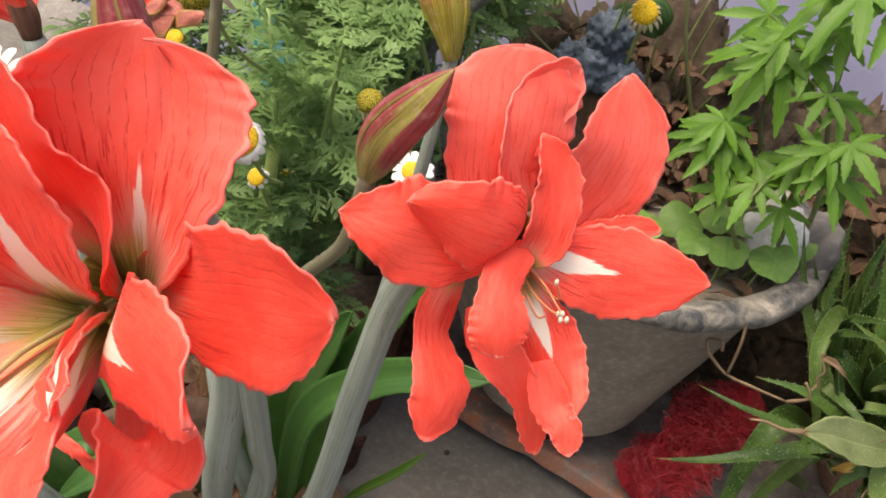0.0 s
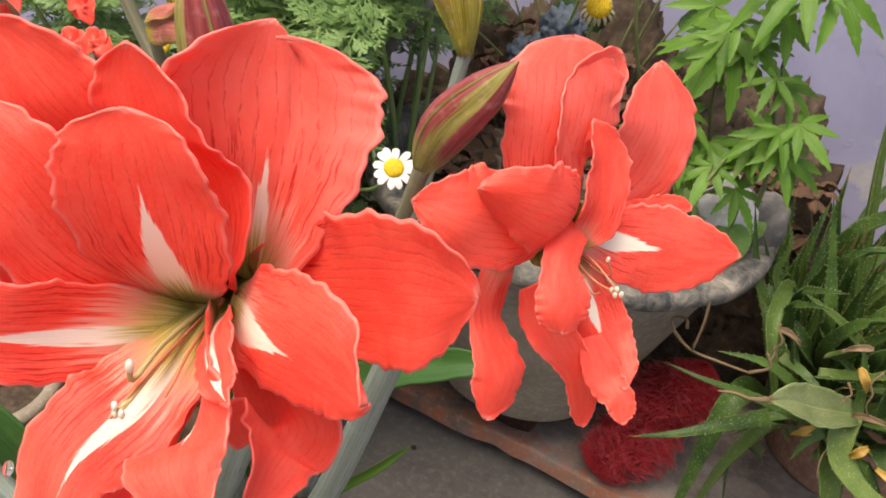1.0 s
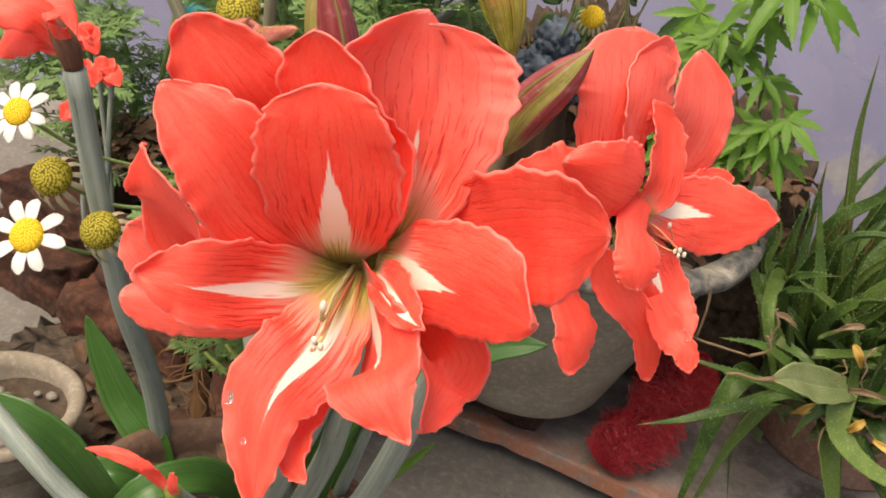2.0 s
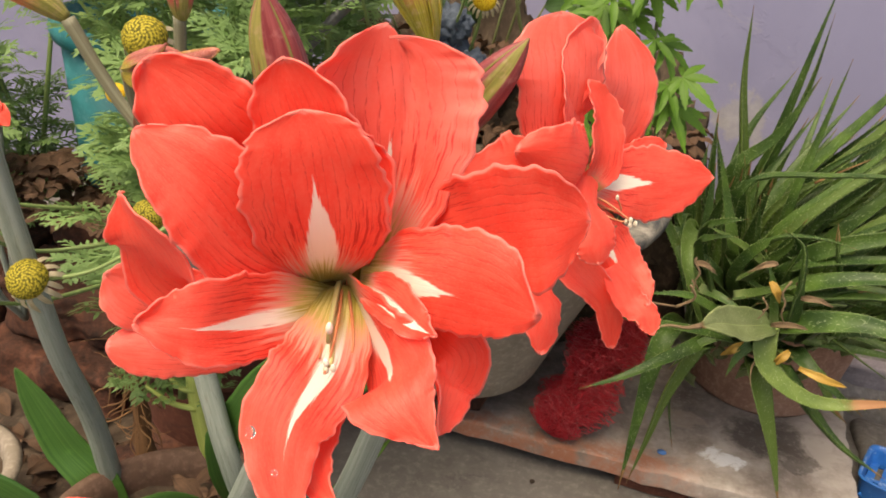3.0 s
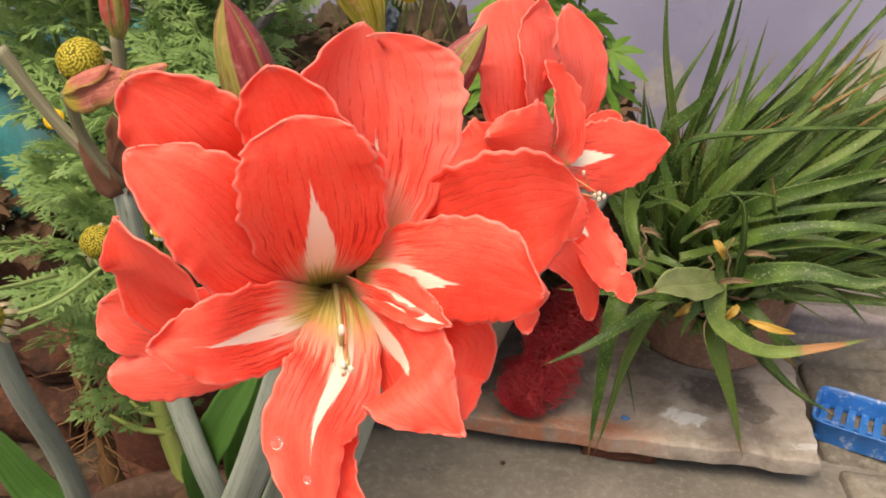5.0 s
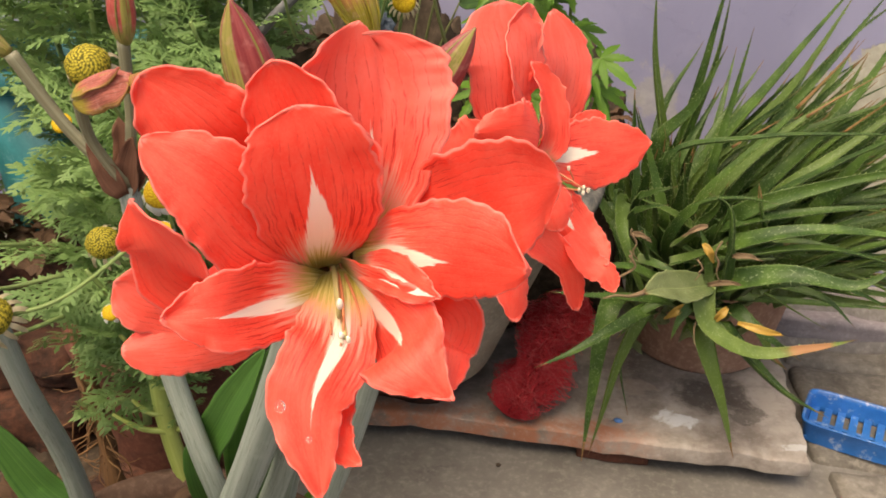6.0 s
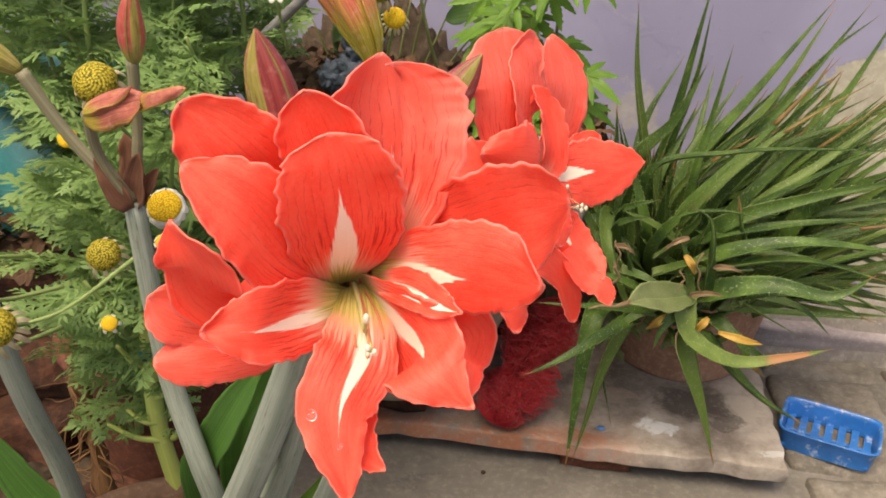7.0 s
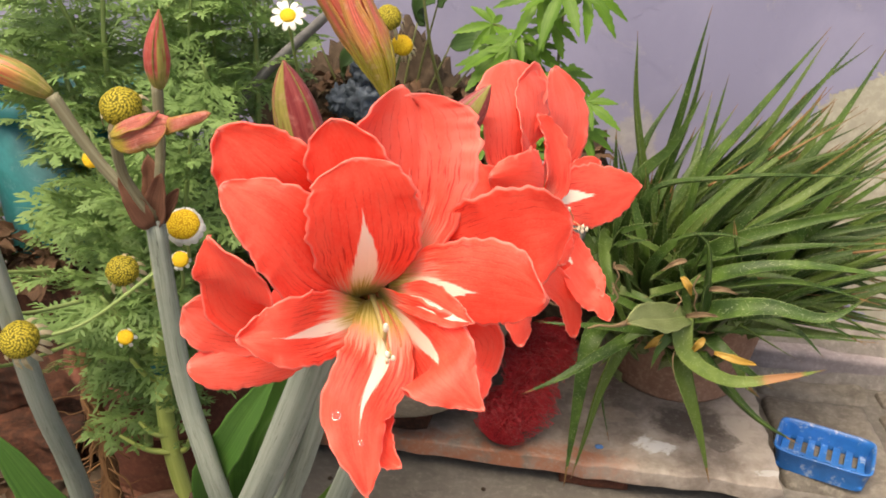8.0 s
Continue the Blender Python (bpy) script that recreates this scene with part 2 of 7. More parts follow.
def petal_material(name, star, line_depth=0.48, wet=(0.2, 0.08), white_end=0.56, throat=True, red=(0.98, 0.136, 0.09), deep=(0.97, 0.096, 0.062), shift=0.0, broad_star=0.33):
    """Coral flesh with fine broken veins, a pale rim and, on the starred petals, a white stripe over a yellow-green foot."""
    n = Nodes(name)
    s, v = n.uv()
    across = n.math("MULTIPLY_ADD", v, 2.0, -1.0)
    q = n.math("ABSOLUTE", across)
    mid = n.math("ABSOLUTE", n.math("SUBTRACT", across, shift))
    rnd = n.random()
    drift = n.noise(n.join(n.math("MULTIPLY_ADD", s, 3.2, n.math("MULTIPLY", rnd, 20.0)), n.math("MULTIPLY", v, 5.0)), 1.0, 3.0, 0.6)
    count = n.math("MULTIPLY_ADD", v, 14.0, n.math("MULTIPLY", drift, 1.7))
    ridge = n.math("PINGPONG", count, 0.5)
    breaks = n.noise(n.join(n.math("MULTIPLY", s, 26.0), n.math("MULTIPLY", v, 15.0), n.math("MULTIPLY", rnd, 7.0)), 1.0, 4.0, 0.7)
    line = n.math("MULTIPLY", n.step(ridge, 0.07, 0.0), n.step(breaks, 0.38, 0.56))
    fade = n.math("MULTIPLY", n.step(s, 1.0, 0.75), n.step(q, 1.02, 0.8))
    cells = n.noise(n.join(n.math("MULTIPLY", s, 64.0), n.math("MULTIPLY", v, 56.0), rnd), 1.0, 4.0, 0.65)
    broad = n.noise(n.join(n.math("MULTIPLY", s, 2.6), n.math("MULTIPLY", v, 3.4), n.math("MULTIPLY", rnd, 9.0)), 1.5, 4.0, 0.6)
    color = n.mix(n.step(broad, 0.36, 0.64), red, deep)
    color = n.mix(n.math("MULTIPLY", n.step(cells, 0.45, 0.7), 0.4), color, (1.0, 0.2, 0.145))
    color = n.mix(n.math("MULTIPLY", n.math("MULTIPLY", line, fade), line_depth), color, (0.55, 0.022, 0.024))
    streaks = n.noise(n.join(n.math("MULTIPLY", s, 4.5), n.math("MULTIPLY", v, 54.0), n.math("MULTIPLY", rnd, 5.0)), 1.0, 3.0, 0.6)
    ragged = n.math("MULTIPLY_ADD", streaks, 0.6, -0.3)
    reach = 1.0 if throat else 0.0
    # flesh pales towards the foot, with red streaks left along the veins
    blush = n.step(n.math("MULTIPLY_ADD", ragged, 0.9, n.math("MULTIPLY_ADD", q, 0.12, s)), wet[0] + 0.12, wet[0] - 0.02)
    color = n.mix(n.math("MULTIPLY", blush, (0.8 if star else 0.45) * reach), color, (0.88, 0.5, 0.4))
    if star:
        taper = n.math("MULTIPLY", n.step(s, white_end + 0.06, white_end - 0.42), broad_star * 1.15)
        side = n.math("DIVIDE", n.math("MULTIPLY_ADD", ragged, 0.3, mid), n.math("MAXIMUM", taper, 0.01))
        white = n.math("MULTIPLY", n.step(side, 1.0, 0.78), n.step(n.math("MULTIPLY_ADD", ragged, 0.55, s), white_end + 0.03, white_end - 0.05))
        color = n.mix(white, color, (0.94, 0.9, 0.8))
    green = n.step(n.math("MULTIPLY_ADD", q, 0.1, n.math("MULTIPLY_ADD", ragged, 0.4, s)), *wet)
    color = n.mix(n.math("MULTIPLY", green, reach), color, n.mix(n.step(streaks, 0.42, 0.58), (0.56, 0.47, 0.09), (0.8, 0.72, 0.3)))
    dark = n.step(n.math("MULTIPLY_ADD", ragged, 0.15, s), 0.12, 0.03)
    color = n.mix(n.math("MULTIPLY", dark, 0.7 * reach), color, (0.24, 0.19, 0.03))
    flecks = n.math("MULTIPLY", n.step(streaks, 0.57, 0.6), n.math("MULTIPLY", n.step(s, wet[0] - 0.04, wet[0] + 0.04), n.step(s, wet[0] + 0.36, wet[0] + 0.18)))
    flecks = n.math("MULTIPLY", flecks, n.step(mid, broad_star * 0.5, broad_star * 0.85))
    color = n.mix(n.math("MULTIPLY", flecks, 0.8 * reach), color, (0.62, 0.02, 0.02))
    edge = n.math("MAXIMUM", n.step(n.math("MULTIPLY_ADD", breaks, 0.04, q), 0.955, 1.0), n.step(s, 0.975, 0.995))
    rim = n.math("MULTIPLY", edge, n.step(s, 0.25, 0.4))
    color = n.mix(n.math("MULTIPLY", rim, 0.42), color, (0.97, 0.46, 0.4))
    crease = n.noise(n.join(n.math("MULTIPLY", s, 7.0), n.math("MULTIPLY", v, 20.0), n.math("MULTIPLY", rnd, 13.0)), 1.0, 4.0, 0.65, 0.5)
    height = n.math("ADD", n.math("MULTIPLY", n.step(ridge, 0.0, 0.2), 0.3), n.math("MULTIPLY_ADD", crease, 0.3, n.math("MULTIPLY", cells, 0.6)))
    sh = n.shader.inputs
    sh["Sheen Weight"].default_value, sh["Sheen Roughness"].default_value, sh["Sheen Tint"].default_value = 0.1, 0.4, (1.0, 0.8, 0.8, 1)
    return n.finish(color, 0.4, height, 0.26, 0.0007, 0.4, thin=0.42)


def leaf_material(name, a, b, tip=None, thin=0.25, rough=0.45, veins=18.0, gloss=0.4):
    n = Nodes(name)
    s, v = n.uv()
    rnd = n.random()
    lines = n.noise(n.join(n.math("MULTIPLY_ADD", s, 1.0, n.math("MULTIPLY", rnd, 30.0)), n.math("MULTIPLY", v, veins)), 1.0, 3.0)
    spots = n.noise(n.coords(), 60.0, 4.0)
    color = n.mix(n.step(lines, 0.3, 0.7), a, b)
    color = n.mix(n.math("MULTIPLY", rnd, 0.5), color, tuple(x * 0.6 for x in a))
    color = n.mix(n.math("MULTIPLY", n.step(spots, 0.55, 0.75), 0.25), color, tuple(min(1, x * 1.7) for x in b))
    if tip:
        color = n.mix(n.math("MULTIPLY", n.step(n.math("MULTIPLY_ADD", spots, 0.12, s), 0.9, 1.04), 0.9), color, tip)
    return n.finish(color, rough, lines, 0.25, 0.001, gloss, thin=thin)


def ground_material(name, stops, scale=3.0, fine=60.0, bump=0.004, rough=0.85, stain=(0.05, 0.045, 0.04), amount=0.6):
    n = Nodes(name)
    c = n.coords()
    big, mid, grain = n.noise(c, scale, 6.0, 0.6, 0.4), n.noise(c, scale * 5, 5.0, 0.65), n.noise(c, fine, 5.0, 0.7)
    color = n.ramp(n.math("MULTIPLY_ADD", mid, 0.45, n.math("MULTIPLY", big, 0.55)), stops)
    color = n.mix(n.math("MULTIPLY", n.step(n.noise(c, scale * 2.3, 8.0, 0.7, 0.8), 0.55, 0.75), amount), color, stain)
    color = n.mix(n.math("MULTIPLY", n.step(grain, 0.45, 0.75), 0.35), color, tuple(min(1.0, x * 1.5) for x in stops[-1][1]))
    height = n.math("ADD", n.math("MULTIPLY", mid, 0.8), n.math("MULTIPLY", grain, 0.5))
    return n.finish(color, rough, height, 0.5, bump, 0.25)


def stalk_material():
    n = Nodes("grey-green waxy stalk")
    s, v = n.uv()
    c, rnd = n.coords(), n.random()
    lines = n.noise(n.join(n.math("MULTIPLY_ADD", s, 2.0, n.math("MULTIPLY", rnd, 9.0)), n.math("MULTIPLY", v, 14.0)), 1.0, 4.0, 0.6)
    color = n.mix(n.step(lines, 0.3, 0.7), (0.17, 0.205, 0.17), (0.29, 0.325, 0.285))
    scratch = n.noise(n.join(n.math("MULTIPLY", s, 15.0), n.math("MULTIPLY", v, 48.0), n.math("MULTIPLY", rnd, 9.0)), 1.0, 7.0, 0.8, 0.8)
    color = n.mix(n.math("MULTIPLY", n.step(scratch, 0.54, 0.64), 0.8), color, (0.05, 0.06, 0.04))
    color = n.mix(n.math("MULTIPLY", n.step(n.noise(c, 40.0, 5.0, 0.7), 0.5, 0.8), 0.4), color, (0.33, 0.37, 0.32))
    return n.finish(color, 0.5, n.math("ADD", lines, n.math("MULTIPLY", scratch, 0.5)), 0.3, 0.0012, 0.4)


PALE_RED, PALE_DEEP = (0.98, 0.195, 0.15), (0.97, 0.145, 0.102)
PETAL = petal_material("coral red petal with white star", True)
PETAL_SIDE = petal_material("coral red petal with a broad white star along one edge", True, wet=(0.27, 0.1), white_end=0.56, shift=0.22, broad_star=0.4)
PETAL_LONG = petal_material("coral red petal with long white star", True, wet=(0.32, 0.16), white_end=0.72, shift=-0.12, broad_star=0.2)
PETAL_CURL = petal_material("narrow red petal with a white stripe to its tip", True, wet=(0.2, 0.05), white_end=1.0, shift=0.2, broad_star=0.26)
PETAL_PLAIN = petal_material("coral red petal", False, wet=(0.16, 0.05))
PETAL_PALE_STAR = petal_material("pale veined coral petal with a cream stripe", True, 0.62, (0.26, 0.1), 0.46, red=PALE_RED, deep=PALE_DEEP, broad_star=0.2)
PETAL_BACK = petal_material("coral red petal without throat colour", False, throat=False)
PETAL_PALE_BACK = petal_material("pale veined coral petal without throat colour", False, 0.8, throat=False, red=PALE_RED, deep=PALE_DEEP)
PETAL_PALE = petal_material("pale veined coral petal", False, 0.62, wet=(0.16, 0.05), red=PALE_RED, deep=PALE_DEEP)
CONCRETE = ground_material("grey concrete", [(0.3, (0.08, 0.073, 0.064)), (0.5, (0.135, 0.125, 0.112)), (0.75, (0.205, 0.19, 0.172))], 3.2, 110.0, 0.003, 0.85, (0.05, 0.046, 0.043), 0.75)
BRICK = ground_material("old brick", [(0.36, (0.013, 0.008, 0.006)), (0.5, (0.047, 0.02, 0.013)), (0.66, (0.12, 0.048, 0.028))], 17.0, 120.0, 0.009, 0.9, (0.03, 0.024, 0.02), 0.75)
BOWL_CLAY = ground_material("cement bowl", [(0.3, (0.14, 0.115, 0.085)), (0.55, (0.225, 0.19, 0.148)), (0.8, (0.32, 0.285, 0.235))], 6.0, 140.0, 0.002, 0.85, (0.15, 0.13, 0.11), 0.5)
TERRACOTTA = ground_material("terracotta", [(0.3, (0.17, 0.085, 0.055)), (0.55, (0.26, 0.145, 0.1)), (0.8, (0.36, 0.24, 0.18))], 7.0, 140.0, 0.0015, 0.8, (0.12, 0.08, 0.06), 0.6)
SOIL = ground_material("dark soil", [(0.3, (0.025, 0.018, 0.013)), (0.55, (0.06, 0.043, 0.03)), (0.8, (0.13, 0.095, 0.065))], 14.0, 90.0, 0.006, 0.95, (0.015, 0.012, 0.01), 0.5)
CEMENT = ground_material("rough cement", [(0.3, (0.12, 0.108, 0.1)), (0.55, (0.2, 0.182, 0.168)), (0.8, (0.3, 0.28, 0.26))], 9.0, 80.0, 0.005, 0.9, (0.12, 0.1, 0.09), 0.6)
STALK = stalk_material()
STRAP_LIGHT = leaf_material("bright green grass blade", (0.09, 0.2, 0.03), (0.15, 0.28, 0.05), thin=0.3, rough=0.4, veins=12.0)
STRAP = leaf_material("green strap leaf", (0.04, 0.115, 0.022), (0.075, 0.18, 0.036), thin=0.2, rough=0.35, veins=30.0)

FILAMENT = leaf_material("pale green filament", (0.45, 0.42, 0.16), (0.6, 0.55, 0.3), thin=0.1)
RED_FILAMENT = leaf_material("reddish filament", (0.55, 0.16, 0.08), (0.66, 0.3, 0.14), thin=0.1)
STIGMA = leaf_material("cream anther", (0.75, 0.68, 0.5), (0.85, 0.8, 0.68), thin=0.1)
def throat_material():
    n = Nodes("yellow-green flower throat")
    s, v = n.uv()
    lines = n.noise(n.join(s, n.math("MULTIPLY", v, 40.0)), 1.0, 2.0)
    # dark brown at the deep end, the funnel's inner shade put into it
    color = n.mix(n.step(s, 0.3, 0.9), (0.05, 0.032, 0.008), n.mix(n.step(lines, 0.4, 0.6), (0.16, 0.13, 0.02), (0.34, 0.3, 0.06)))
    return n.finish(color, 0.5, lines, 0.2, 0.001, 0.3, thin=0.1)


THROAT = throat_material()
TUBE = leaf_material("yellow-green flower tube", (0.2, 0.24, 0.04), (0.35, 0.36, 0.08), thin=0.1)


def slab_material():
    n = Nodes("worn grey-tan stone slab")
    c = n.coords()
    x, y, z = n.split(c)
    big, mid, grain = n.noise(c, 5.0, 6.0, 0.6, 0.5), n.noise(c, 24.0, 6.0, 0.65), n.noise(c, 130.0, 5.0, 0.7)
    color = n.ramp(n.math("MULTIPLY_ADD", mid, 0.4, n.math("MULTIPLY", big, 0.6)), [(0.36, (0.105, 0.085, 0.072)), (0.48, (0.2, 0.168, 0.145)), (0.6, (0.37, 0.33, 0.295))])
    # rust along the front, a damp patch before the pot, a white splash
    ragged = n.math("MULTIPLY_ADD", n.noise(c, 22.0, 7.0, 0.7, 0.4), 0.1, -0.05)
    band = n.math("MULTIPLY", n.step(n.math("ADD", y, ragged), -0.125, -0.165), n.math("MULTIPLY", n.step(n.math("ADD", x, ragged), 0.16, 0.06), n.step(mid, 0.33, 0.57)))
    color = n.mix(n.math("MULTIPLY", band, 0.85), color, (0.3, 0.105, 0.05))
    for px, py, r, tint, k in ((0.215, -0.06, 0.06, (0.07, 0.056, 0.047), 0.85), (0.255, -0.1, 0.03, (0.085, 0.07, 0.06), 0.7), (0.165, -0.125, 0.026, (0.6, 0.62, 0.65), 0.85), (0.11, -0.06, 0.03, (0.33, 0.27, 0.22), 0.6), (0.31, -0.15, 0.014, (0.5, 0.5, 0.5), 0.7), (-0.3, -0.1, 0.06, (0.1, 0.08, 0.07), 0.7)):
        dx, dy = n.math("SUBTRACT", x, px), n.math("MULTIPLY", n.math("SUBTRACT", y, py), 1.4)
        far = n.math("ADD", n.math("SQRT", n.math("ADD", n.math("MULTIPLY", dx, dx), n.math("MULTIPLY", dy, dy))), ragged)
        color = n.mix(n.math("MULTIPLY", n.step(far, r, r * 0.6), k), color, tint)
    pits = n.step(n.noise(c, 45.0, 8.0, 0.8, 0.6), 0.58, 0.7)
    color = n.mix(n.math("MULTIPLY", pits, 0.45), color, (0.09, 0.075, 0.065))
    color = n.mix(n.math("MULTIPLY", n.step(grain, 0.5, 0.75), 0.35), color, (0.42, 0.39, 0.36))
    return n.finish(color, 0.8, n.math("ADD", n.math("MULTIPLY", mid, 0.8), n.math("MULTIPLY_ADD", grain, 0.4, n.math("MULTIPLY", pits, -0.5))), 0.55, 0.003, 0.3)


BLUE_FLECK = ground_material("blue paint", [(0.3, (0.05, 0.14, 0.35)), (0.8, (0.1, 0.22, 0.5))], 20.0)


LEDGE = ground_material("mauve-grey painted cement", [(0.3, (0.2, 0.17, 0.182)), (0.55, (0.27, 0.235, 0.248)), (0.8, (0.34, 0.305, 0.315))], 5.0, 110.0, 0.002, 0.8, (0.1, 0.09, 0.09), 0.4)
PAVING = ground_material("worn paving stone", [(0.3, (0.085, 0.075, 0.062)), (0.5, (0.15, 0.135, 0.115)), (0.72, (0.25, 0.228, 0.2))], 11.0, 100.0, 0.005, 0.85, (0.05, 0.045, 0.04), 0.7)


# ---- the setting ----
def wall_material():
    n = Nodes("lavender wall paint")
    c = n.coords()
    x, y, z = n.split(c)
    blot, fine, fleck = n.noise(c, 4.0, 6.0, 0.6, 0.5), n.noise(c, 70.0, 4.0, 0.6), n.noise(c, 11.0, 8.0, 0.75, 0.6)
    color = n.mix(n.step(blot, 0.35, 0.65), (0.22, 0.217, 0.33), (0.27, 0.266, 0.39))
    color = n.mix(n.math("MULTIPLY", n.step(fleck, 0.6, 0.68), 0.55), color, (0.3, 0.29, 0.335))
    color = n.mix(n.math("MULTIPLY", n.step(n.noise(c, 6.0, 9.0, 0.8, 1.0), 0.64, 0.74), 0.3), color, (0.14, 0.13, 0.17))
    # where the paint has come off, low beside the aloe and by its pot
    ragged = n.math("MULTIPLY_ADD", n.noise(c, 9.0, 6.0, 0.65), 0.16, -0.08)
    dx, dz = n.math("DIVIDE", n.math("SUBTRACT", x, 0.64), 1.25), n.math("SUBTRACT", z, 0.30)
    far = n.math("ADD", n.math("SQRT", n.math("ADD", n.math("MULTIPLY", dx, dx), n.math("MULTIPLY", dz, dz))), ragged)
    bare = n.step(far, 0.2, 0.194)
    ex, ez = n.math("SUBTRACT", x, 0.19), n.math("SUBTRACT", z, 0.36)
    near = n.math("ADD", n.math("SQRT", n.math("ADD", n.math("MULTIPLY", ex, ex), n.math("MULTIPLY", ez, ez))), ragged)
    bare = n.math("MAXIMUM", bare, n.math("MULTIPLY", n.step(near, 0.045, 0.035), 0.5))
    color = n.mix(bare, color, n.mix(n.step(fine, 0.4, 0.7), (0.34, 0.325, 0.265), (0.44, 0.42, 0.35)))
    # lifted edges of old paint: their thin shadows painted as contours here and there
    skin = n.noise(c, 11.0, 8.0, 0.75, 0.3)
    lift = n.math("MULTIPLY", n.step(n.math("ABSOLUTE", n.math("SUBTRACT", skin, 0.56)), 0.006, 0.0), n.step(blot, 0.5, 0.62))
    color = n.mix(n.math("MULTIPLY", lift, 0.18), color, (0.06, 0.055, 0.085))
    height = n.math("ADD", n.math("MULTIPLY_ADD", n.step(skin, 0.54, 0.58), 0.6, n.math("MULTIPLY", fleck, 0.5)), n.math("MULTIPLY_ADD", fine, 0.4, n.math("MULTIPLY", bare, -0.6)))
    return n.finish(color, 0.7, height, 0.4, 0.002, 0.3)


def build_setting():
    # ground: one sheet to the horizon, finer and uneven near the plants
    xs = np.concatenate([[-300, -60, -12, -4], np.linspace(-1.6, 1.6, 81), [4, 12, 60, 300]])
    ys = np.concatenate([[-300, -60, -12, -4], np.linspace(-0.8, 1.7, 64), [4, 12, 60, 300]])
    verts = [(a, b, 0.006 * noise.noise(Vector((a * 5, b * 5, 0))) + 0.002 * noise.noise(Vector((a * 25, b * 25, 3)))) for b in ys for a in xs]
    ground = solid("ground", verts, grid_faces(len(ys), len(xs)), CONCRETE)
    tagged(ground, "worn grey concrete yard floor with dark stains", "ground", kind="structure")
    v, f = box_data((-3.2, 1.40, -0.1), (3.2, 1.62, 2.6), (36, 1, 1), 0.0)
    v = [Vector((p.x, p.y + (0.006 * noise.noise(p * 6) + 0.002 * noise.noise(p * 30)) * (p.y < 1.5), p.z)) for p in v]
    wall = solid("wall_north", v, f, wall_material())
    tagged(wall, "lavender painted plaster wall, flaking to cream near its foot", "wall", kind="structure")
    # rough cement at the wall's foot
    rng = random.Random(4)
    prof = [(1.40, 0.075), (1.375, 0.07), (1.352, 0.055), (1.335, 0.03), (1.322, -0.01)]
    verts, m = [], 90
    for k in range(m):
        x = -3.0 + 6.0 * k / (m - 1)
        for y, z in prof:
            q = Vector((x * 7, y * 9, z * 9))
            verts.append((x, y - 0.02 * (noise.noise(q) + 0.3) * (y < 1.39), z + 0.012 * noise.noise(q + Vector((3, 1, 0)))))
    foot = solid("trim", verts, grid_faces(m, len(prof)), CEMENT)
    tagged(foot, "rough broken cement skirting along the foot of the wall", "skirting", kind="structure")
    # a neighbouring stone step right of the slab
    v, f = box_data((0.4, 1.325, -0.02), (1.2, 1.41, 0.05), (20, 1, 1), 0.005, 3, 0.008)
    tagged(solid("stone_step", v, f, LEDGE), "smooth mauve-grey ledge at the foot of the wall", "step", kind="structure")
    # old paving stones right of the slab
    rows = [((0.43, 1.262), (0.6, 1.318)), ((0.615, 1.255), (0.8, 1.31)), ((0.425, 1.03), (0.585, 1.25)), ((0.6, 1.05), (0.82, 1.243)), ((0.44, 0.86), (0.64, 1.02)), ((0.655, 0.84), (0.88, 1.035))]
    for k, ((x0, y0), (x1, y1)) in enumerate(rows):
        v, f = box_data((x0, y0, -0.02), (x1, y1, 0.006 + 0.003 * (k % 3)), (12, 1, 1), 0.006, k + 50, 0.012)
        solid("paving_stone", [p + Vector((0.012 * noise.noise(p * 9), 0.012 * noise.noise(p * 9 + Vector((4, 0, 0))), 0)) for p in v], f, PAVING, ground)


def slab():
    ob = thing("stone_slab", (0.08, 1.15, 0.0), "worn grey-tan stone slab with rusty front edge, raised on bricks", "slab")
    v, f = box_data((-0.62, 0.972, 0.026), (0.4, 1.31, 0.05), (40, 1, 1), 0.0025, 2, 0.003)

    def edge(p):
        near = max(0.0, 1 - (p.y - 0.972) / 0.1)
        chip = 0.012 * max(0.0, noise.noise(Vector((p.x * 14, 2, 0)))) + 0.0015 * noise.noise(Vector((p.x * 55, 5, 0)))
        return Vector((p.x + 0.005 * noise.noise(Vector((p.y * 40, p.z * 40, 3))) * (p.x > 0.38), p.y + near * (chip + 0.03 * max(0.0, 0.15 - p.x) * (p.x > -0.1)), p.z - near ** 4 * 0.004 * max(0.0, noise.noise(Vector((p.x * 30, 7, 0))))))
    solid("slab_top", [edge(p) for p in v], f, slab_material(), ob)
    v, f = lump_data((0.168, 1.012, 0.0505), (0.006, 0.005, 0.0012), 0.2, 2, cuts=2)
    solid("paint_fleck", v, f, BLUE_FLECK, ob, "small fleck of blue paint")
    return ob


build_setting()
slab()

# ---- amaryllis plants: petal spines and widths in millimetres from the throat ----
MAIN, TWO = Vector((-0.002, 0.33, 0.622)), Vector((0.055, 0.462, 0.613))
FACE_MAIN, FACE_TWO = np.array((0.121, -0.882, 0.455)), np.array((0.424, -0.743, 0.517))


def amaryllis(foot, label):
    return thing("amaryllis_plant", foot, label, "amaryllis", "amaryllis plants")


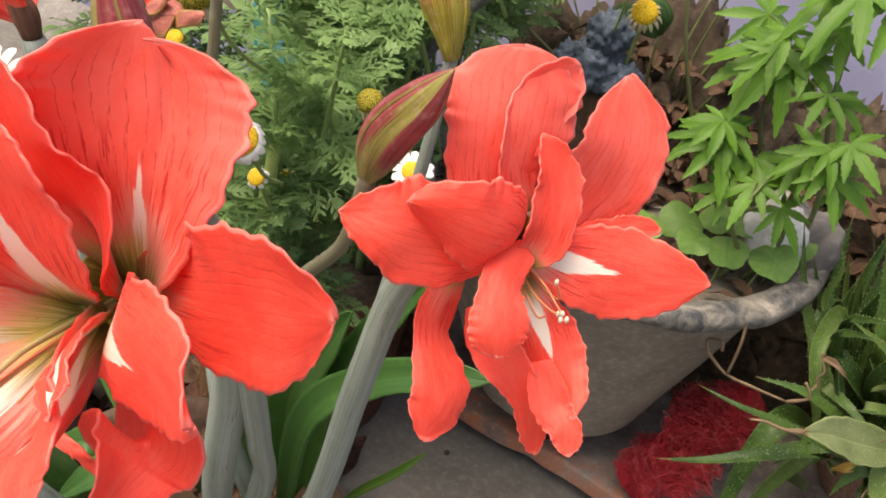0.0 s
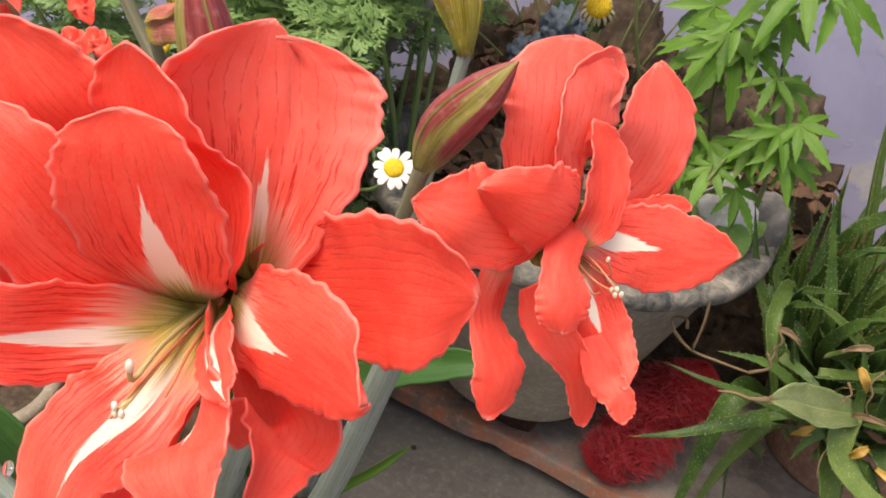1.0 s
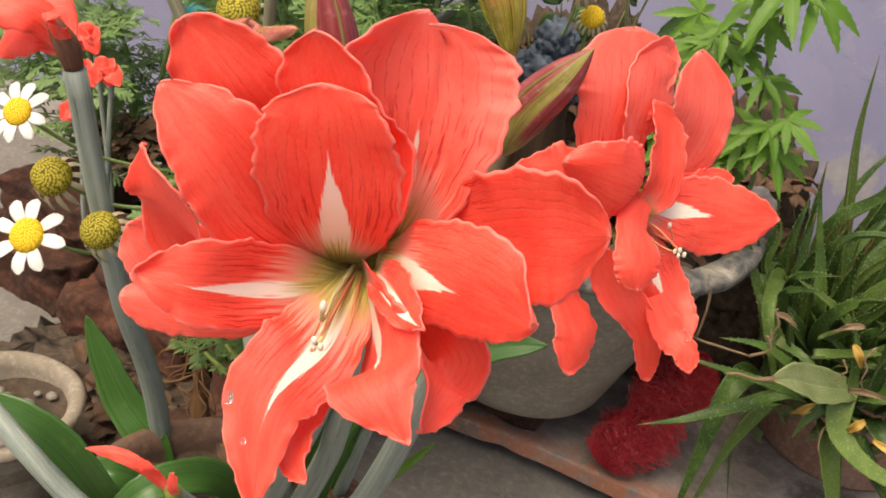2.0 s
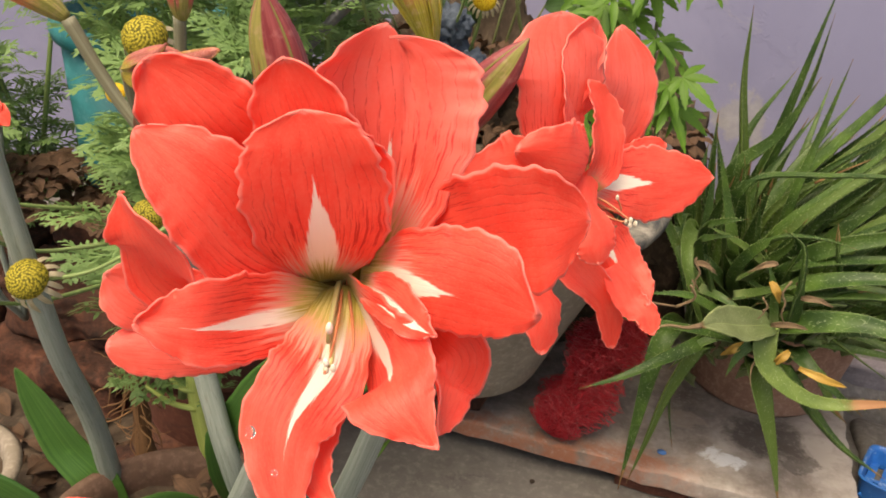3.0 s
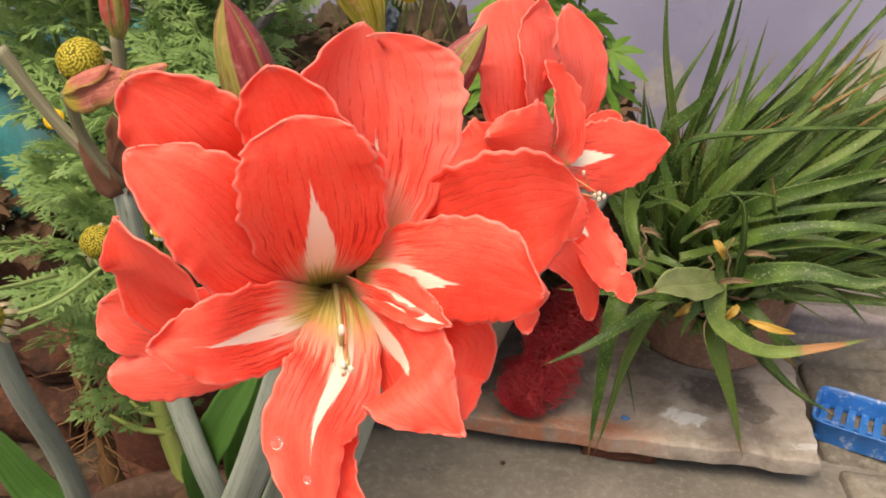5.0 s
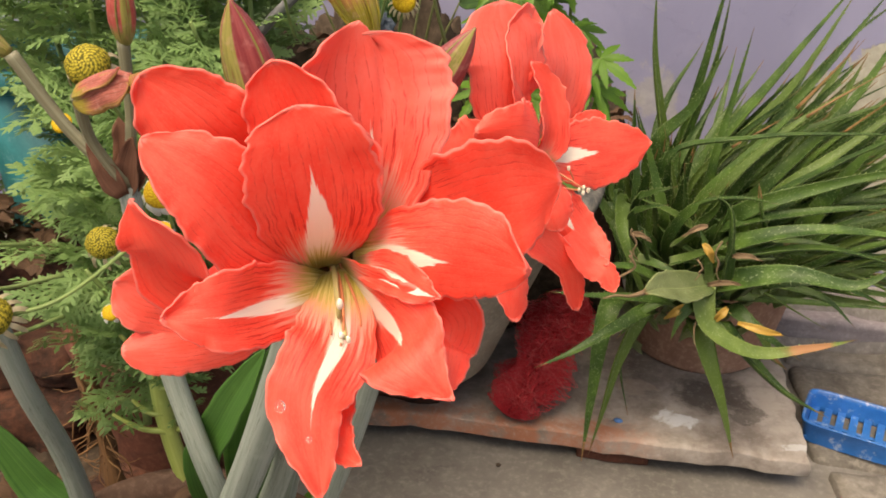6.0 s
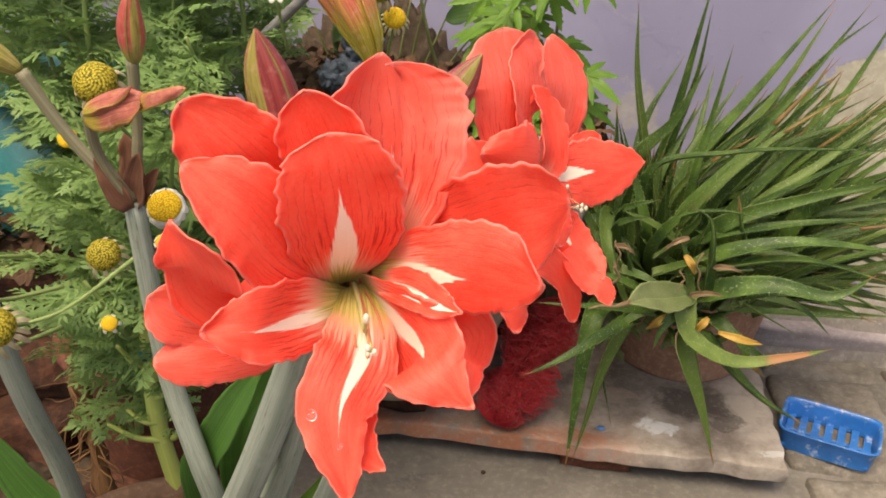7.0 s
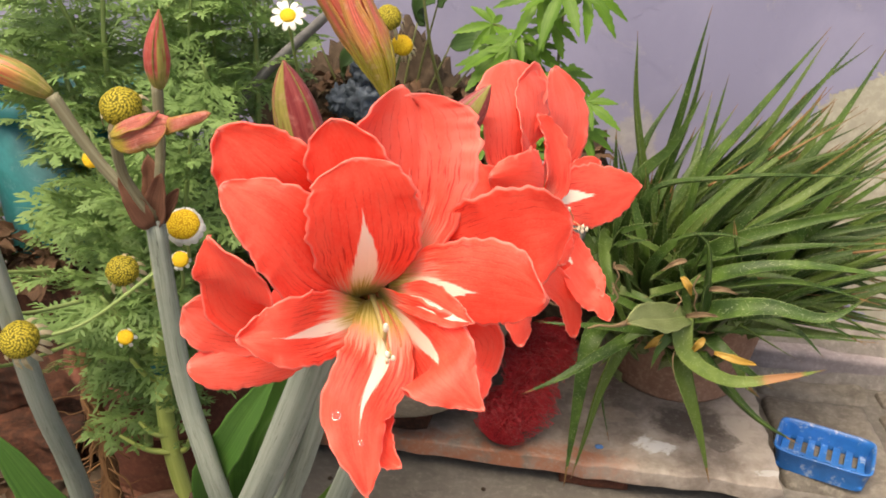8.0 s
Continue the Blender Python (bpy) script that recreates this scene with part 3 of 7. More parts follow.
PLANT_MAIN = amaryllis((-0.20, 0.57, 0.17), "amaryllis plant with a large coral-red bloom and maroon buds")
PLANT_TWO = amaryllis((-0.16, 0.58, 0.17), "amaryllis plant with a ruffled red bloom on a grey-green stalk")
PLANT_BUDS = amaryllis((-0.21, 0.62, 0.17), "amaryllis plant with a cluster of buds and a wilted bloom")
PLANT_SIDE = amaryllis((-0.335, 0.64, 0.0), "amaryllis plant with a brown papery node and broad leaves")
PLANT_HALF = amaryllis((-0.17, 0.63, 0.17), "amaryllis plant with a half-open salmon bud")


def bloom(plant, place, face, label):
    # the flower tube carries the petals
    o = np.array(place)
    v, f, uv = tube_data([o - face * 0.02, o - face * 0.026, o - face * 0.038], [0.0075, 0.006, 0.0042], 10, 14)
    ob = solid("flower", v, f, TUBE, plant, label, uv)
    rim, n = [], unit(face)
    a = unit(np.cross(n, [0.0, 0.0, 1.0]))
    b = np.cross(n, a)
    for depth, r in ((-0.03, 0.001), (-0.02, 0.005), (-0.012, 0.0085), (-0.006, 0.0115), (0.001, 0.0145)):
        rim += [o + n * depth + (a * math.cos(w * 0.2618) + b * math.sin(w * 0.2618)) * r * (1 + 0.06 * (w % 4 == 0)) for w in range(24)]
    cup = solid("throat", rim, grid_faces(5, 24, True), THROAT, ob, "yellow-green throat, its inner shade painted dark", [(k // 24 / 4, k % 24 / 24) for k in range(120)])
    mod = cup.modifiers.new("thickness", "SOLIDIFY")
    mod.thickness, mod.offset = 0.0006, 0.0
    count = [0]

    def p(spine, widths, star=False, pale=False, long_star=False, side_star=False, curl=False, behind=False, **shape):
        skin = PETAL_LONG if long_star else PETAL_SIDE if side_star else PETAL_CURL if curl else PETAL_PALE_STAR if star and pale else PETAL if star else PETAL_PALE if pale else PETAL_PLAIN
        if behind:
            skin = PETAL_PALE_BACK if pale else PETAL_BACK
        count[0] += 1
        return sheet("petal", [np.array(a) / 1000 + o for a in spine], [w / 1000 for w in widths], shape.pop("face", face), skin, ob,
                     n=72, m=29, frill=0.0005 if plant is PLANT_MAIN else 0.0006, seed=count[0] * 3 + int(place[1] * 1000), **{**shape, "ruffle": shape.get("ruffle", 0) / 1000})
    return ob, p


def stamens(ob, place, lines, anthers):
    for k, line in enumerate(lines):
        pts = [np.array(a) / 1000 + np.array(place) for a in line]
        last = k == len(lines) - 1
        main = last or k == 0
        tube("filament", pts, [0.0011, 0.0009, 0.0008, 0.0007] if main and anthers == 1 else [0.0006, 0.0005, 0.0004, 0.0004], FILAMENT if main and anthers == 1 else RED_FILAMENT, ob, 14, 6)
        if last:
            for j in range(3):
                d = Vector((math.cos(j * 2.1), -0.4, math.sin(j * 2.1))) * 0.0024
                v, f = lump_data(Vector(pts[-1]) + d * 0.6, (0.0009, 0.0008, 0.0014), 0.15, j, cuts=2)
                solid("stigma_lobe", v, f, STIGMA, ob, "pale cream stigma lobe")
        elif k < anthers:
            v, f = lump_data(pts[-1], (0.0011, 0.0011, 0.002) if anthers == 1 else (0.0008, 0.0008, 0.0014), 0.15, k, cuts=2)
            solid("anther", v, f, STIGMA, ob, "cream-white anther")


flower, p = bloom(PLANT_MAIN, MAIN, FACE_MAIN, "large open coral-red bloom with white star and ruffled petals")
p([(-1.3, -9.2, 1.6), (5.4, -28.8, 30.0), (5.3, -36.9, 55.1), (3.2, -38.2, 70.0)], [11.0, 29.9, 39.7, 40.5, 34.0, 25.5], star=True, cup=0.15, ruffle=0.5, face=(0.37, -0.78, 0.5), face2=(0.14, -0.88, 0.44))  # centre top
p([(7.0, -1.0, 8.0), (8.7, -11.5, 34.0), (0.4, -22.6, 56.6), (-7.0, -26.9, 79.6)], [11.0, 25.0, 33.0, 34.6, 29.5, 21.9], cup=0.2, ruffle=0.9, face=(-0.2, -0.75, 0.64), face2=(-0.22, -0.7, 0.68))  # small top left
p([(10.0, 3.0, 8.0), (15.9, -2.8, 41.9), (14.8, -1.0, 66.8), (12.4, 1.4, 85.6)], [14, 34, 47, 54, 53, 44], tip=0.3, cup=0.3, ruffle=0.9, star=True, pale=True, notch=(0.3, 0.035, 0.07), face=(0.02, -0.87, 0.5), face2=(0.65, -0.51, 0.57))  # tall top
p([(11.0, 2.0, 9.0), (42.4, -3.2, 24.7), (62.0, -4.7, 33.0), (79.3, 0.6, 36.9)], [14, 32, 41, 43, 37, 20], cup=0.1, ruffle=1.3, face=(0.25, -0.93, 0.25), face2=(0.36, -0.9, 0.0))  # right upper
p([(10.0, -4.0, 6.0), (32.0, -23.9, 19.6), (52.5, -29.2, 23.2), (72.2, -34.8, 22.4)], [14, 24, 29.5, 33, 29, 15], side_star=True, cup=-0.15, ruffle=1.5, face=(0.04, -0.78, 0.63), face2=(0.05, -0.97, -0.1))  # right star
p([(11.0, -9.0, 4.0), (28.0, -33.5, 16.5), (39.7, -44.6, 17.8), (48.2, -51.5, 19.4)], [5, 12, 13.5, 11.5, 7, 1.5], curl=True, cup=0.1, ruffle=0.8, face=(0.08, -0.8, 0.6), face2=(0.06, -0.9, 0.42))  # curl
p([(6.0, -6.0, -1.0), (30.3, -39.0, 1.1), (40.0, -58.2, 1.8), (53.6, -63.7, -7.8)], [14, 28, 34, 30, 20, 8], star=True, cup=0.1, ruffle=1.2, tip=0.42, face=(-0.04, -1.0, -0.07), face2=(0.43, -0.8, 0.42))  # lower right star
p([(12.0, -3.0, -1.0), (38.4, -18.3, -8.2), (45.7, -29.1, -11.7), (49.9, -45.4, -18.2)], [14, 30, 34, 31, 22, 11], cup=0.2, ruffle=1.0, face=(0.25, -0.97, 0.03), face2=(0.67, -0.71, -0.22), behind=True)  # lower right back
p([(5.9, -9.7, 1.4), (14.1, -44.9, -1.5), (10.1, -64.8, -15.2), (17.3, -78.0, -38.8)], [13, 23, 28, 26, 18, 6], long_star=True, cup=-0.1, ruffle=1.6, face=(0.21, -0.85, 0.48), face2=(0.44, -0.79, 0.42))  # bottom star
p([(6.6, -18.0, -18.6), (12.6, -46.4, -26.9), (18.5, -60.4, -31.4), (26.7, -67.2, -33.7)], [11.0, 16.1, 15.1, 11.4, 8.7, 4.3], cup=0.1, ruffle=0.8, behind=True)  # bottom back
p([(2.1, -7.6, -6.3), (-5.7, -40.8, 6.3), (-14.1, -65.6, 15.4), (-28.4, -72.8, 16.3)], [11.0, 21.2, 25.5, 24.7, 18.1, 7.7], long_star=True, cup=0.1, ruffle=1.3, face=(0.14, -0.84, 0.52), face2=(0.1, -0.94, 0.33))  # left star
p([(-4.1, -7.7, 2.1), (-11.1, -34.5, 24.0), (-20.5, -48.5, 47.4), (-39.0, -50.6, 61.0)], [11.0, 24.6, 32.2, 31.4, 24.1, 11.6], cup=0.1, ruffle=1.3, face=(0.32, -0.68, 0.66), face2=(0.22, -0.81, 0.54))  # left upper
p([(-1.7, 2.5, 9.3), (-16.6, -13.6, 36.6), (-30.0, -29.7, 57.5), (-45.6, -34.7, 74.5)], [11.0, 25.9, 34.9, 36.3, 30.4, 17.6], cup=0.05, ruffle=1.3, face=(-0.1, -0.96, 0.24), face2=(0.03, -0.9, 0.43))  # top left back
p([(-18.4, -6.3, -12.0), (-36.2, -33.2, 5.3), (-38.2, -49.4, 25.1), (-45.3, -51.3, 41.3)], [11.0, 23.6, 30.1, 31.2, 25.0, 8.1], cup=0.15, ruffle=1.4, face=(0.4, -0.83, 0.39), face2=(-0.54, -0.83, 0.08), behind=True)  # left back
p([(-21.7, -1.5, -18.5), (-36.2, -19.9, -10.2), (-49.7, -33.6, -3.2), (-61.3, -39.9, 6.0)], [11.0, 19.9, 22.9, 24.9, 22.8, 16.9], pale=True, cup=0.1, ruffle=1.0, face=(0.11, -0.89, 0.44), face2=(0.09, -0.92, 0.39), behind=True)  # left pale
p([(-24.2, -6.5, -26.9), (-34.3, -26.0, -22.0), (-46.3, -38.6, -18.5), (-59.4, -45.3, -17.1)], [11.0, 17.7, 18.4, 18.8, 16.9, 11.9], pale=True, cup=-0.3, ruffle=0.4, face=(0.09, -0.84, 0.54), face2=(0.1, -0.84, 0.53), behind=True)  # left lobe
stamens(flower, MAIN, [[(1.1, -0.3, -0.3), (11.3, -32.6, 6.8), (16.2, -47.8, 6.8), (17.3, -50.2, 12.9)], [(2.0, -0.3, -0.7), (13.3, -33.2, 5.2), (18.3, -50.5, 5.5), (19.4, -58.2, 3.3)], [(0.6, -0.7, -1.1), (6.9, -25.4, -0.1), (10.7, -38.7, -0.5), (13.3, -47.3, -0.3)], [(3.0, 0.0, -0.3), (15.6, -28.0, 3.5), (20.2, -38.2, 2.4), (21.8, -43.1, 1.3)], [(1.8, -0.4, -0.7), (12.7, -34.1, 3.5), (19.0, -52.0, 4.5), (20.0, -56.2, 4.8)]], 1)
flower, p = bloom(PLANT_TWO, TWO, FACE_TWO, "open coral-red bloom with drooping petals and white star")
p([(-1.8, -5.5, 2.6), (-7.4, -28.2, 12.0), (-18.2, -50.3, 20.9), (-34.4, -60.6, 23.1)], [8.8, 24.9, 34.9, 35.6, 22.9, 8.9], cup=-0.2, ruffle=1.3, face=(0.37, -0.67, 0.64), face2=(0.42, -0.81, 0.41))  # left wide
p([(4.6, -6.8, 6.5), (8.9, -21.7, 18.9), (1.9, -37.8, 26.4), (-16.0, -49.0, 31.2)], [8.8, 27.2, 33.1, 31.3, 24.6, 12.0], cup=-0.35, ruffle=0.9, face=(0.41, -0.59, 0.7), face2=(0.34, -0.92, -0.17))  # front flap
p([(-0.4, -1.2, 7.9), (-4.6, -9.9, 29.1), (-5.5, -8.2, 54.5), (-13.2, 1.2, 75.2)], [8.8, 29.6, 38.4, 45.8, 47.9, 38.7], pale=True, cup=-0.2, ruffle=1.2, face=(0.61, -0.58, 0.54), face2=(0.62, -0.58, 0.53))  # tall back
p([(2.7, -2.2, 18.1), (-1.9, -8.4, 38.8), (-3.9, -0.6, 54.8), (1.4, 17.1, 70.2)], [8.8, 15.7, 16.6, 21.2, 22.4, 15.9], pale=True, cup=0.25, ruffle=1.0, face=(0.83, -0.34, 0.44), face2=(0.82, -0.41, 0.41))  # tall fold
p([(11.2, -8.3, 3.7), (15.3, -5.4, 18.7), (10.6, -0.2, 37.1), (2.9, -2.2, 49.5)], [8.8, 16.6, 18.5, 18.4, 13.5, 6.1], cup=0.3, ruffle=0.7, face=(0.66, -0.53, 0.53), face2=(0.67, -0.5, 0.55))  # inner twist
p([(7.4, 8.1, 5.7), (12.8, 28.2, 16.2), (16.9, 39.3, 38.8), (8.3, 48.8, 62.2)], [8.8, 27.2, 39.6, 40.2, 33.2, 10.8], pale=True, cup=0.12, ruffle=1.3, face=(0.93, -0.36, 0.09), face2=(0.72, -0.63, 0.31))  # right tall
p([(18.1, 17.4, 5.5), (24.4, 27.2, 8.6), (31.6, 35.8, 11.3), (39.5, 43.5, 12.0)], [8.8, 12.8, 10.8, 10.8, 8.7, 5.4], cup=0.1, ruffle=0.6, behind=True)  # right behind
p([(6.8, -2.0, 5.5), (25.1, 7.9, 3.1), (44.0, 24.1, 0.3), (64.7, 42.9, -0.3)], [8.8, 23.6, 32.5, 34.6, 25.5, 9.5], star=True, cup=-0.1, ruffle=0.9, face=(0.43, -0.76, 0.49), face2=(0.47, -0.79, 0.39))  # right star
p([(11.2, -9.0, 10.3), (12.5, -25.8, 5.5), (20.2, -36.1, -5.4), (22.2, -38.3, -16.2)], [8.8, 15.2, 15.7, 20.8, 20.3, 15.3], cup=-0.2, ruffle=0.7, face=(0.55, -0.66, 0.51), face2=(0.61, -0.61, 0.51), behind=True)  # front low star
p([(-12.9, -13.4, -8.9), (-12.1, -24.4, -30.2), (3.6, -34.9, -46.9), (4.6, -44.5, -62.5)], [8.8, 14.8, 14.7, 23.1, 22.9, 13.8], cup=-0.15, ruffle=0.9, face=(0.62, -0.58, 0.53), face2=(0.83, -0.39, 0.39))  # long low
p([(0.3, -16.8, -16.5), (12.1, -15.9, -31.6), (28.3, -12.2, -48.8), (34.4, -6.6, -75.5)], [8.8, 18.2, 18.1, 14.1, 12.2, 8.0], cup=0.1, ruffle=0.8, face=(0.28, -0.87, 0.41), face2=(0.26, -0.87, 0.43), behind=True)  # low middle
p([(8.5, -3.0, -7.4), (22.0, -1.9, -23.8), (34.1, -3.9, -37.9), (47.0, -12.8, -44.9)], [8.8, 20.1, 25.4, 24.0, 19.6, 10.4], star=True, cup=-0.15, ruffle=0.9, face=(0.33, -0.84, 0.44), face2=(0.19, -0.93, 0.31))  # low star
p([(26.5, -7.2, -32.9), (37.5, -12.9, -44.3), (46.4, -15.3, -48.9), (51.5, -18.1, -56.5)], [8.8, 14.6, 14.4, 12.6, 11.0, 8.1], cup=0.1, ruffle=0.9, face=(0.43, -0.73, 0.52), face2=(0.45, -0.72, 0.53), behind=True)  # lowest
stamens(flower, TWO, [[(1.0, 0.3, -1.1), (17.3, -7.7, -6.7), (26.6, -11.0, -7.5), (29.8, -11.5, -7.0)], [(1.5, 0.7, -1.0), (18.3, -3.7, -5.6), (26.5, -5.5, -5.3), (24.0, -6.4, 1.3)], [(1.5, -0.0, -2.0), (15.5, -11.1, -6.2), (23.5, -14.6, -10.1), (26.5, -14.5, -8.4)], [(1.7, 1.1, -0.6), (18.7, -6.2, -1.7), (28.0, -10.8, -4.4), (32.5, -12.4, -6.5)]], 2)


# ---- pots and bowls ----
def soil_disc(centre, radius, parent, seed):
    verts, rings, sides = [], 10, 40
    for i in range(rings):
        for j in range(sides):
            a, r = 6.2832 * j / sides, radius * (i + 0.001) / (rings - 1)
            x, y = centre[0] + r * math.cos(a), centre[1] + r * math.sin(a)
            verts.append((x, y, centre[2] + 0.012 * noise.noise(Vector((x * 30, y * 30, seed))) + 0.004 * noise.noise(Vector((x * 110, y * 110, seed)))))
    return solid("soil", verts, grid_faces(rings, sides, True), SOIL, parent, "dark crumbly soil")


def pot(name, centre, base_r, rim_r, height, mat, label, lip=0.012, soil=0.03, wobble=0.01, seed=1, category="pot"):
    ob = thing(name, centre, label, category)
    t = 0.012
    prof = [(base_r * 0.5, 0.0), (base_r, 0.0), (base_r + 0.004, 0.006)]
    for k in range(1, 8):
        s = k / 8
        prof.append((base_r + (rim_r - lip - base_r) * s ** 0.9, height * s * 0.9))
    prof += [(rim_r - lip, height * 0.91), (rim_r, height * 0.925), (rim_r + 0.002, height * 0.96), (rim_r - 0.003, height), (rim_r - t, height), (rim_r - t - 0.006, height * 0.9), (rim_r * 0.85, height * 0.6)]
    v, f, uv = turned_data(prof, centre, 56, wobble, seed)
    solid("pot_body", v, f, mat, ob, "", uv)
    soil_disc((centre[0], centre[1], centre[2] + height - soil), rim_r - t - 0.004, ob, seed)
    return ob


DAMP_CLAY = ground_material("damp brown clay", [(0.3, (0.06, 0.035, 0.025)), (0.55, (0.11, 0.065, 0.045)), (0.8, (0.18, 0.12, 0.09))], 8.0, 140.0, 0.002, 0.8, (0.04, 0.03, 0.025), 0.6)
BOWL = (-0.107, 1.03, 0.15)


def rim_material():
    n = Nodes("mottled worn cement rim")
    c = n.coords()
    big, fine = n.noise(c, 38.0, 7.0, 0.7, 0.6), n.noise(c, 150.0, 5.0, 0.7)
    color = n.ramp(big, [(0.36, (0.035, 0.04, 0.045)), (0.47, (0.11, 0.105, 0.095)), (0.57, (0.2, 0.18, 0.15)), (0.72, (0.36, 0.33, 0.28))])
    color = n.mix(n.math("MULTIPLY", n.step(fine, 0.5, 0.72), 0.4), color, (0.08, 0.075, 0.07))
    return n.finish(color, 0.85, n.math("ADD", n.math("MULTIPLY", big, 0.8), n.math("MULTIPLY", fine, 0.5)), 0.6, 0.004, 0.3)


def planter_bowl():
    x, y, z = BOWL
    ob = thing("planter_bowl", (x, y, 0.118), "wide grey cement planter bowl with a worn mottled rim", "planter")
    low, rim = 0.118, 0.38
    prof = [(0.05, low), (0.1, low), (0.106, low + 0.006)]
    prof += [(0.106 + (0.2 - 0.106) * k / 9, low + 0.006 + (rim - 0.032 - low) * k / 9) for k in range(1, 10)]
    v, f, uv = turned_data([(r, h - z) for r, h in prof], BOWL, 72, 0.01, 5)
    solid("bowl_wall", [Vector(p) + Vector((0.0025 * noise.noise(Vector(p) * 14), 0.0025 * noise.noise(Vector(p) * 14 + Vector((5, 0, 0))), 0)) for p in v], f, BOWL_CLAY, ob, "", uv)
    prof = [(0.196, rim - 0.032), (0.216, rim - 0.024), (0.227, rim - 0.016), (0.229, rim - 0.007), (0.225, rim), (0.212, rim + 0.001), (0.198, rim - 0.004), (0.19, rim - 0.02), (0.18, rim - 0.06)]
    v, f, uv = turned_data([(r, h - z) for r, h in prof], BOWL, 96, 0.01, 5)
    solid("rim", [Vector(p) + Vector((0, 0, 0.004 * noise.noise(Vector(p) * 16) + 0.002 * noise.noise(Vector(p) * 60))) for p in v], f[:-2], rim_material(), ob, "mottled dark and cream worn rim", uv)
    soil_disc((x, y, 0.35), 0.19, ob, 5)


planter_bowl()
v, f = box_data((-0.16, 1.0, 0.05), (-0.06, 1.1, 0.118), (6, 1, 1), 0.006, 8, 0.006)
tagged(solid("brick_block", v, f, BRICK), "dark worn brick block carrying the planter bowl", "brick")
pot("aloe_pot", (0.285, 1.235, 0.05), 0.095, 0.13, 0.15, TERRACOTTA, "low terracotta pot crowded with aloe", 0.01, 0.02, 0.01, 3)
pot("bulb_pot", (-0.225, 0.555, 0.0), 0.085, 0.118, 0.2, DAMP_CLAY, "terracotta pot holding the amaryllis bulbs", 0.012, 0.03, 0.01, 2)


# ---- stalks, strap leaves, buds ----
def stalk(plant, points, radii, label="", name="flower_stalk"):
    return tube(name, points, radii, STALK, plant, 28, 14, 0.82, label, 0.03)


stalk(PLANT_MAIN, [(-0.20, 0.575, 0.17), (-0.122, 0.495, 0.345), (-0.061, 0.44, 0.499), (-0.03, 0.385, 0.592), (-0.017, 0.362, 0.612)], [0.0125, 0.0115, 0.0105, 0.009, 0.006])
stalk(PLANT_MAIN, [(-0.17, 0.575, 0.17), (-0.11, 0.525, 0.32), (-0.078, 0.482, 0.408), (-0.05, 0.44, 0.50), (-0.035, 0.41, 0.58), (-0.03, 0.37, 0.65)], [0.010, 0.0085, 0.008, 0.007, 0.005, 0.0035])
stalk(PLANT_TWO, [(-0.14, 0.57, 0.17), (-0.075, 0.535, 0.31), (-0.022, 0.49, 0.48), (-0.003, 0.482, 0.556), (0.025, 0.476, 0.60), (0.042, 0.47, 0.612)], [0.0098, 0.0088, 0.0078, 0.0072, 0.0055, 0.0045])
stalk(PLANT_BUDS, [(-0.17, 0.6, 0.17), (-0.168, 0.55, 0.30), (-0.188, 0.545, 0.41), (-0.19, 0.53, 0.55)], [0.0098, 0.0092, 0.0082, 0.0068])
stalk(PLANT_SIDE, [(-0.335, 0.64, 0.0), (-0.32, 0.60, 0.23), (-0.305, 0.54, 0.39), (-0.30, 0.50, 0.57)], [0.0115, 0.0105, 0.0092, 0.0082])
stalk(PLANT_HALF, [(-0.15, 0.63, 0.17), (-0.09, 0.59, 0.4), (-0.05, 0.555, 0.56), (-0.036, 0.545, 0.644)], [0.0062, 0.0046, 0.0036, 0.0034])


def bud_material(name, dark, light, reach=0.45):
    n = Nodes(name)
    s, v = n.uv()
    rnd = n.random()
    lines = n.noise(n.join(n.math("MULTIPLY_ADD", s, 2.0, n.math("MULTIPLY", rnd, 10.0)), n.math("MULTIPLY", v, 34.0)), 1.0, 3.0, 0.6)
    cells = n.noise(n.coords(), 260.0, 3.0)
    color = n.mix(n.step(lines, 0.35, 0.65), dark, light)
    seam = n.math("ABSOLUTE", n.math("SUBTRACT", n.math("FRACT", n.math("MULTIPLY", v, 3.0)), 0.5))
    rib = n.math("MULTIPLY", n.step(n.math("ABSOLUTE", n.math("SUBTRACT", v, 0.47)), 0.06, 0.05), n.step(lines, 0.34, 0.44))
    green = n.math("MAXIMUM", n.math("MAXIMUM", rib, n.step(seam, 0.43, 0.48)), n.step(n.math("MULTIPLY_ADD", lines, 0.3, s), reach, reach - 0.2))
    color = n.mix(green, color, n.mix(n.step(lines, 0.4, 0.6), (0.19, 0.18, 0.04), (0.3, 0.27, 0.07)))
    color = n.mix(n.math("MULTIPLY", n.step(cells, 0.5, 0.75), 0.2), color, (0.7, 0.4, 0.33))
    return n.finish(color, 0.4, n.math("ADD", lines, n.math("MULTIPLY", cells, 0.4)), 0.35, 0.0012, 0.4, thin=0.08)


BUD = bud_material("maroon and green bud skin", (0.19, 0.028, 0.033), (0.28, 0.065, 0.062))
PINK_BUD = bud_material("pink and yellow-green bud skin", (0.3, 0.045, 0.04), (0.45, 0.1, 0.08), 0.5)
AMBER_BUD = bud_material("orange-yellow bud skin", (0.42, 0.11, 0.06), (0.5, 0.26, 0.08), 0.55)


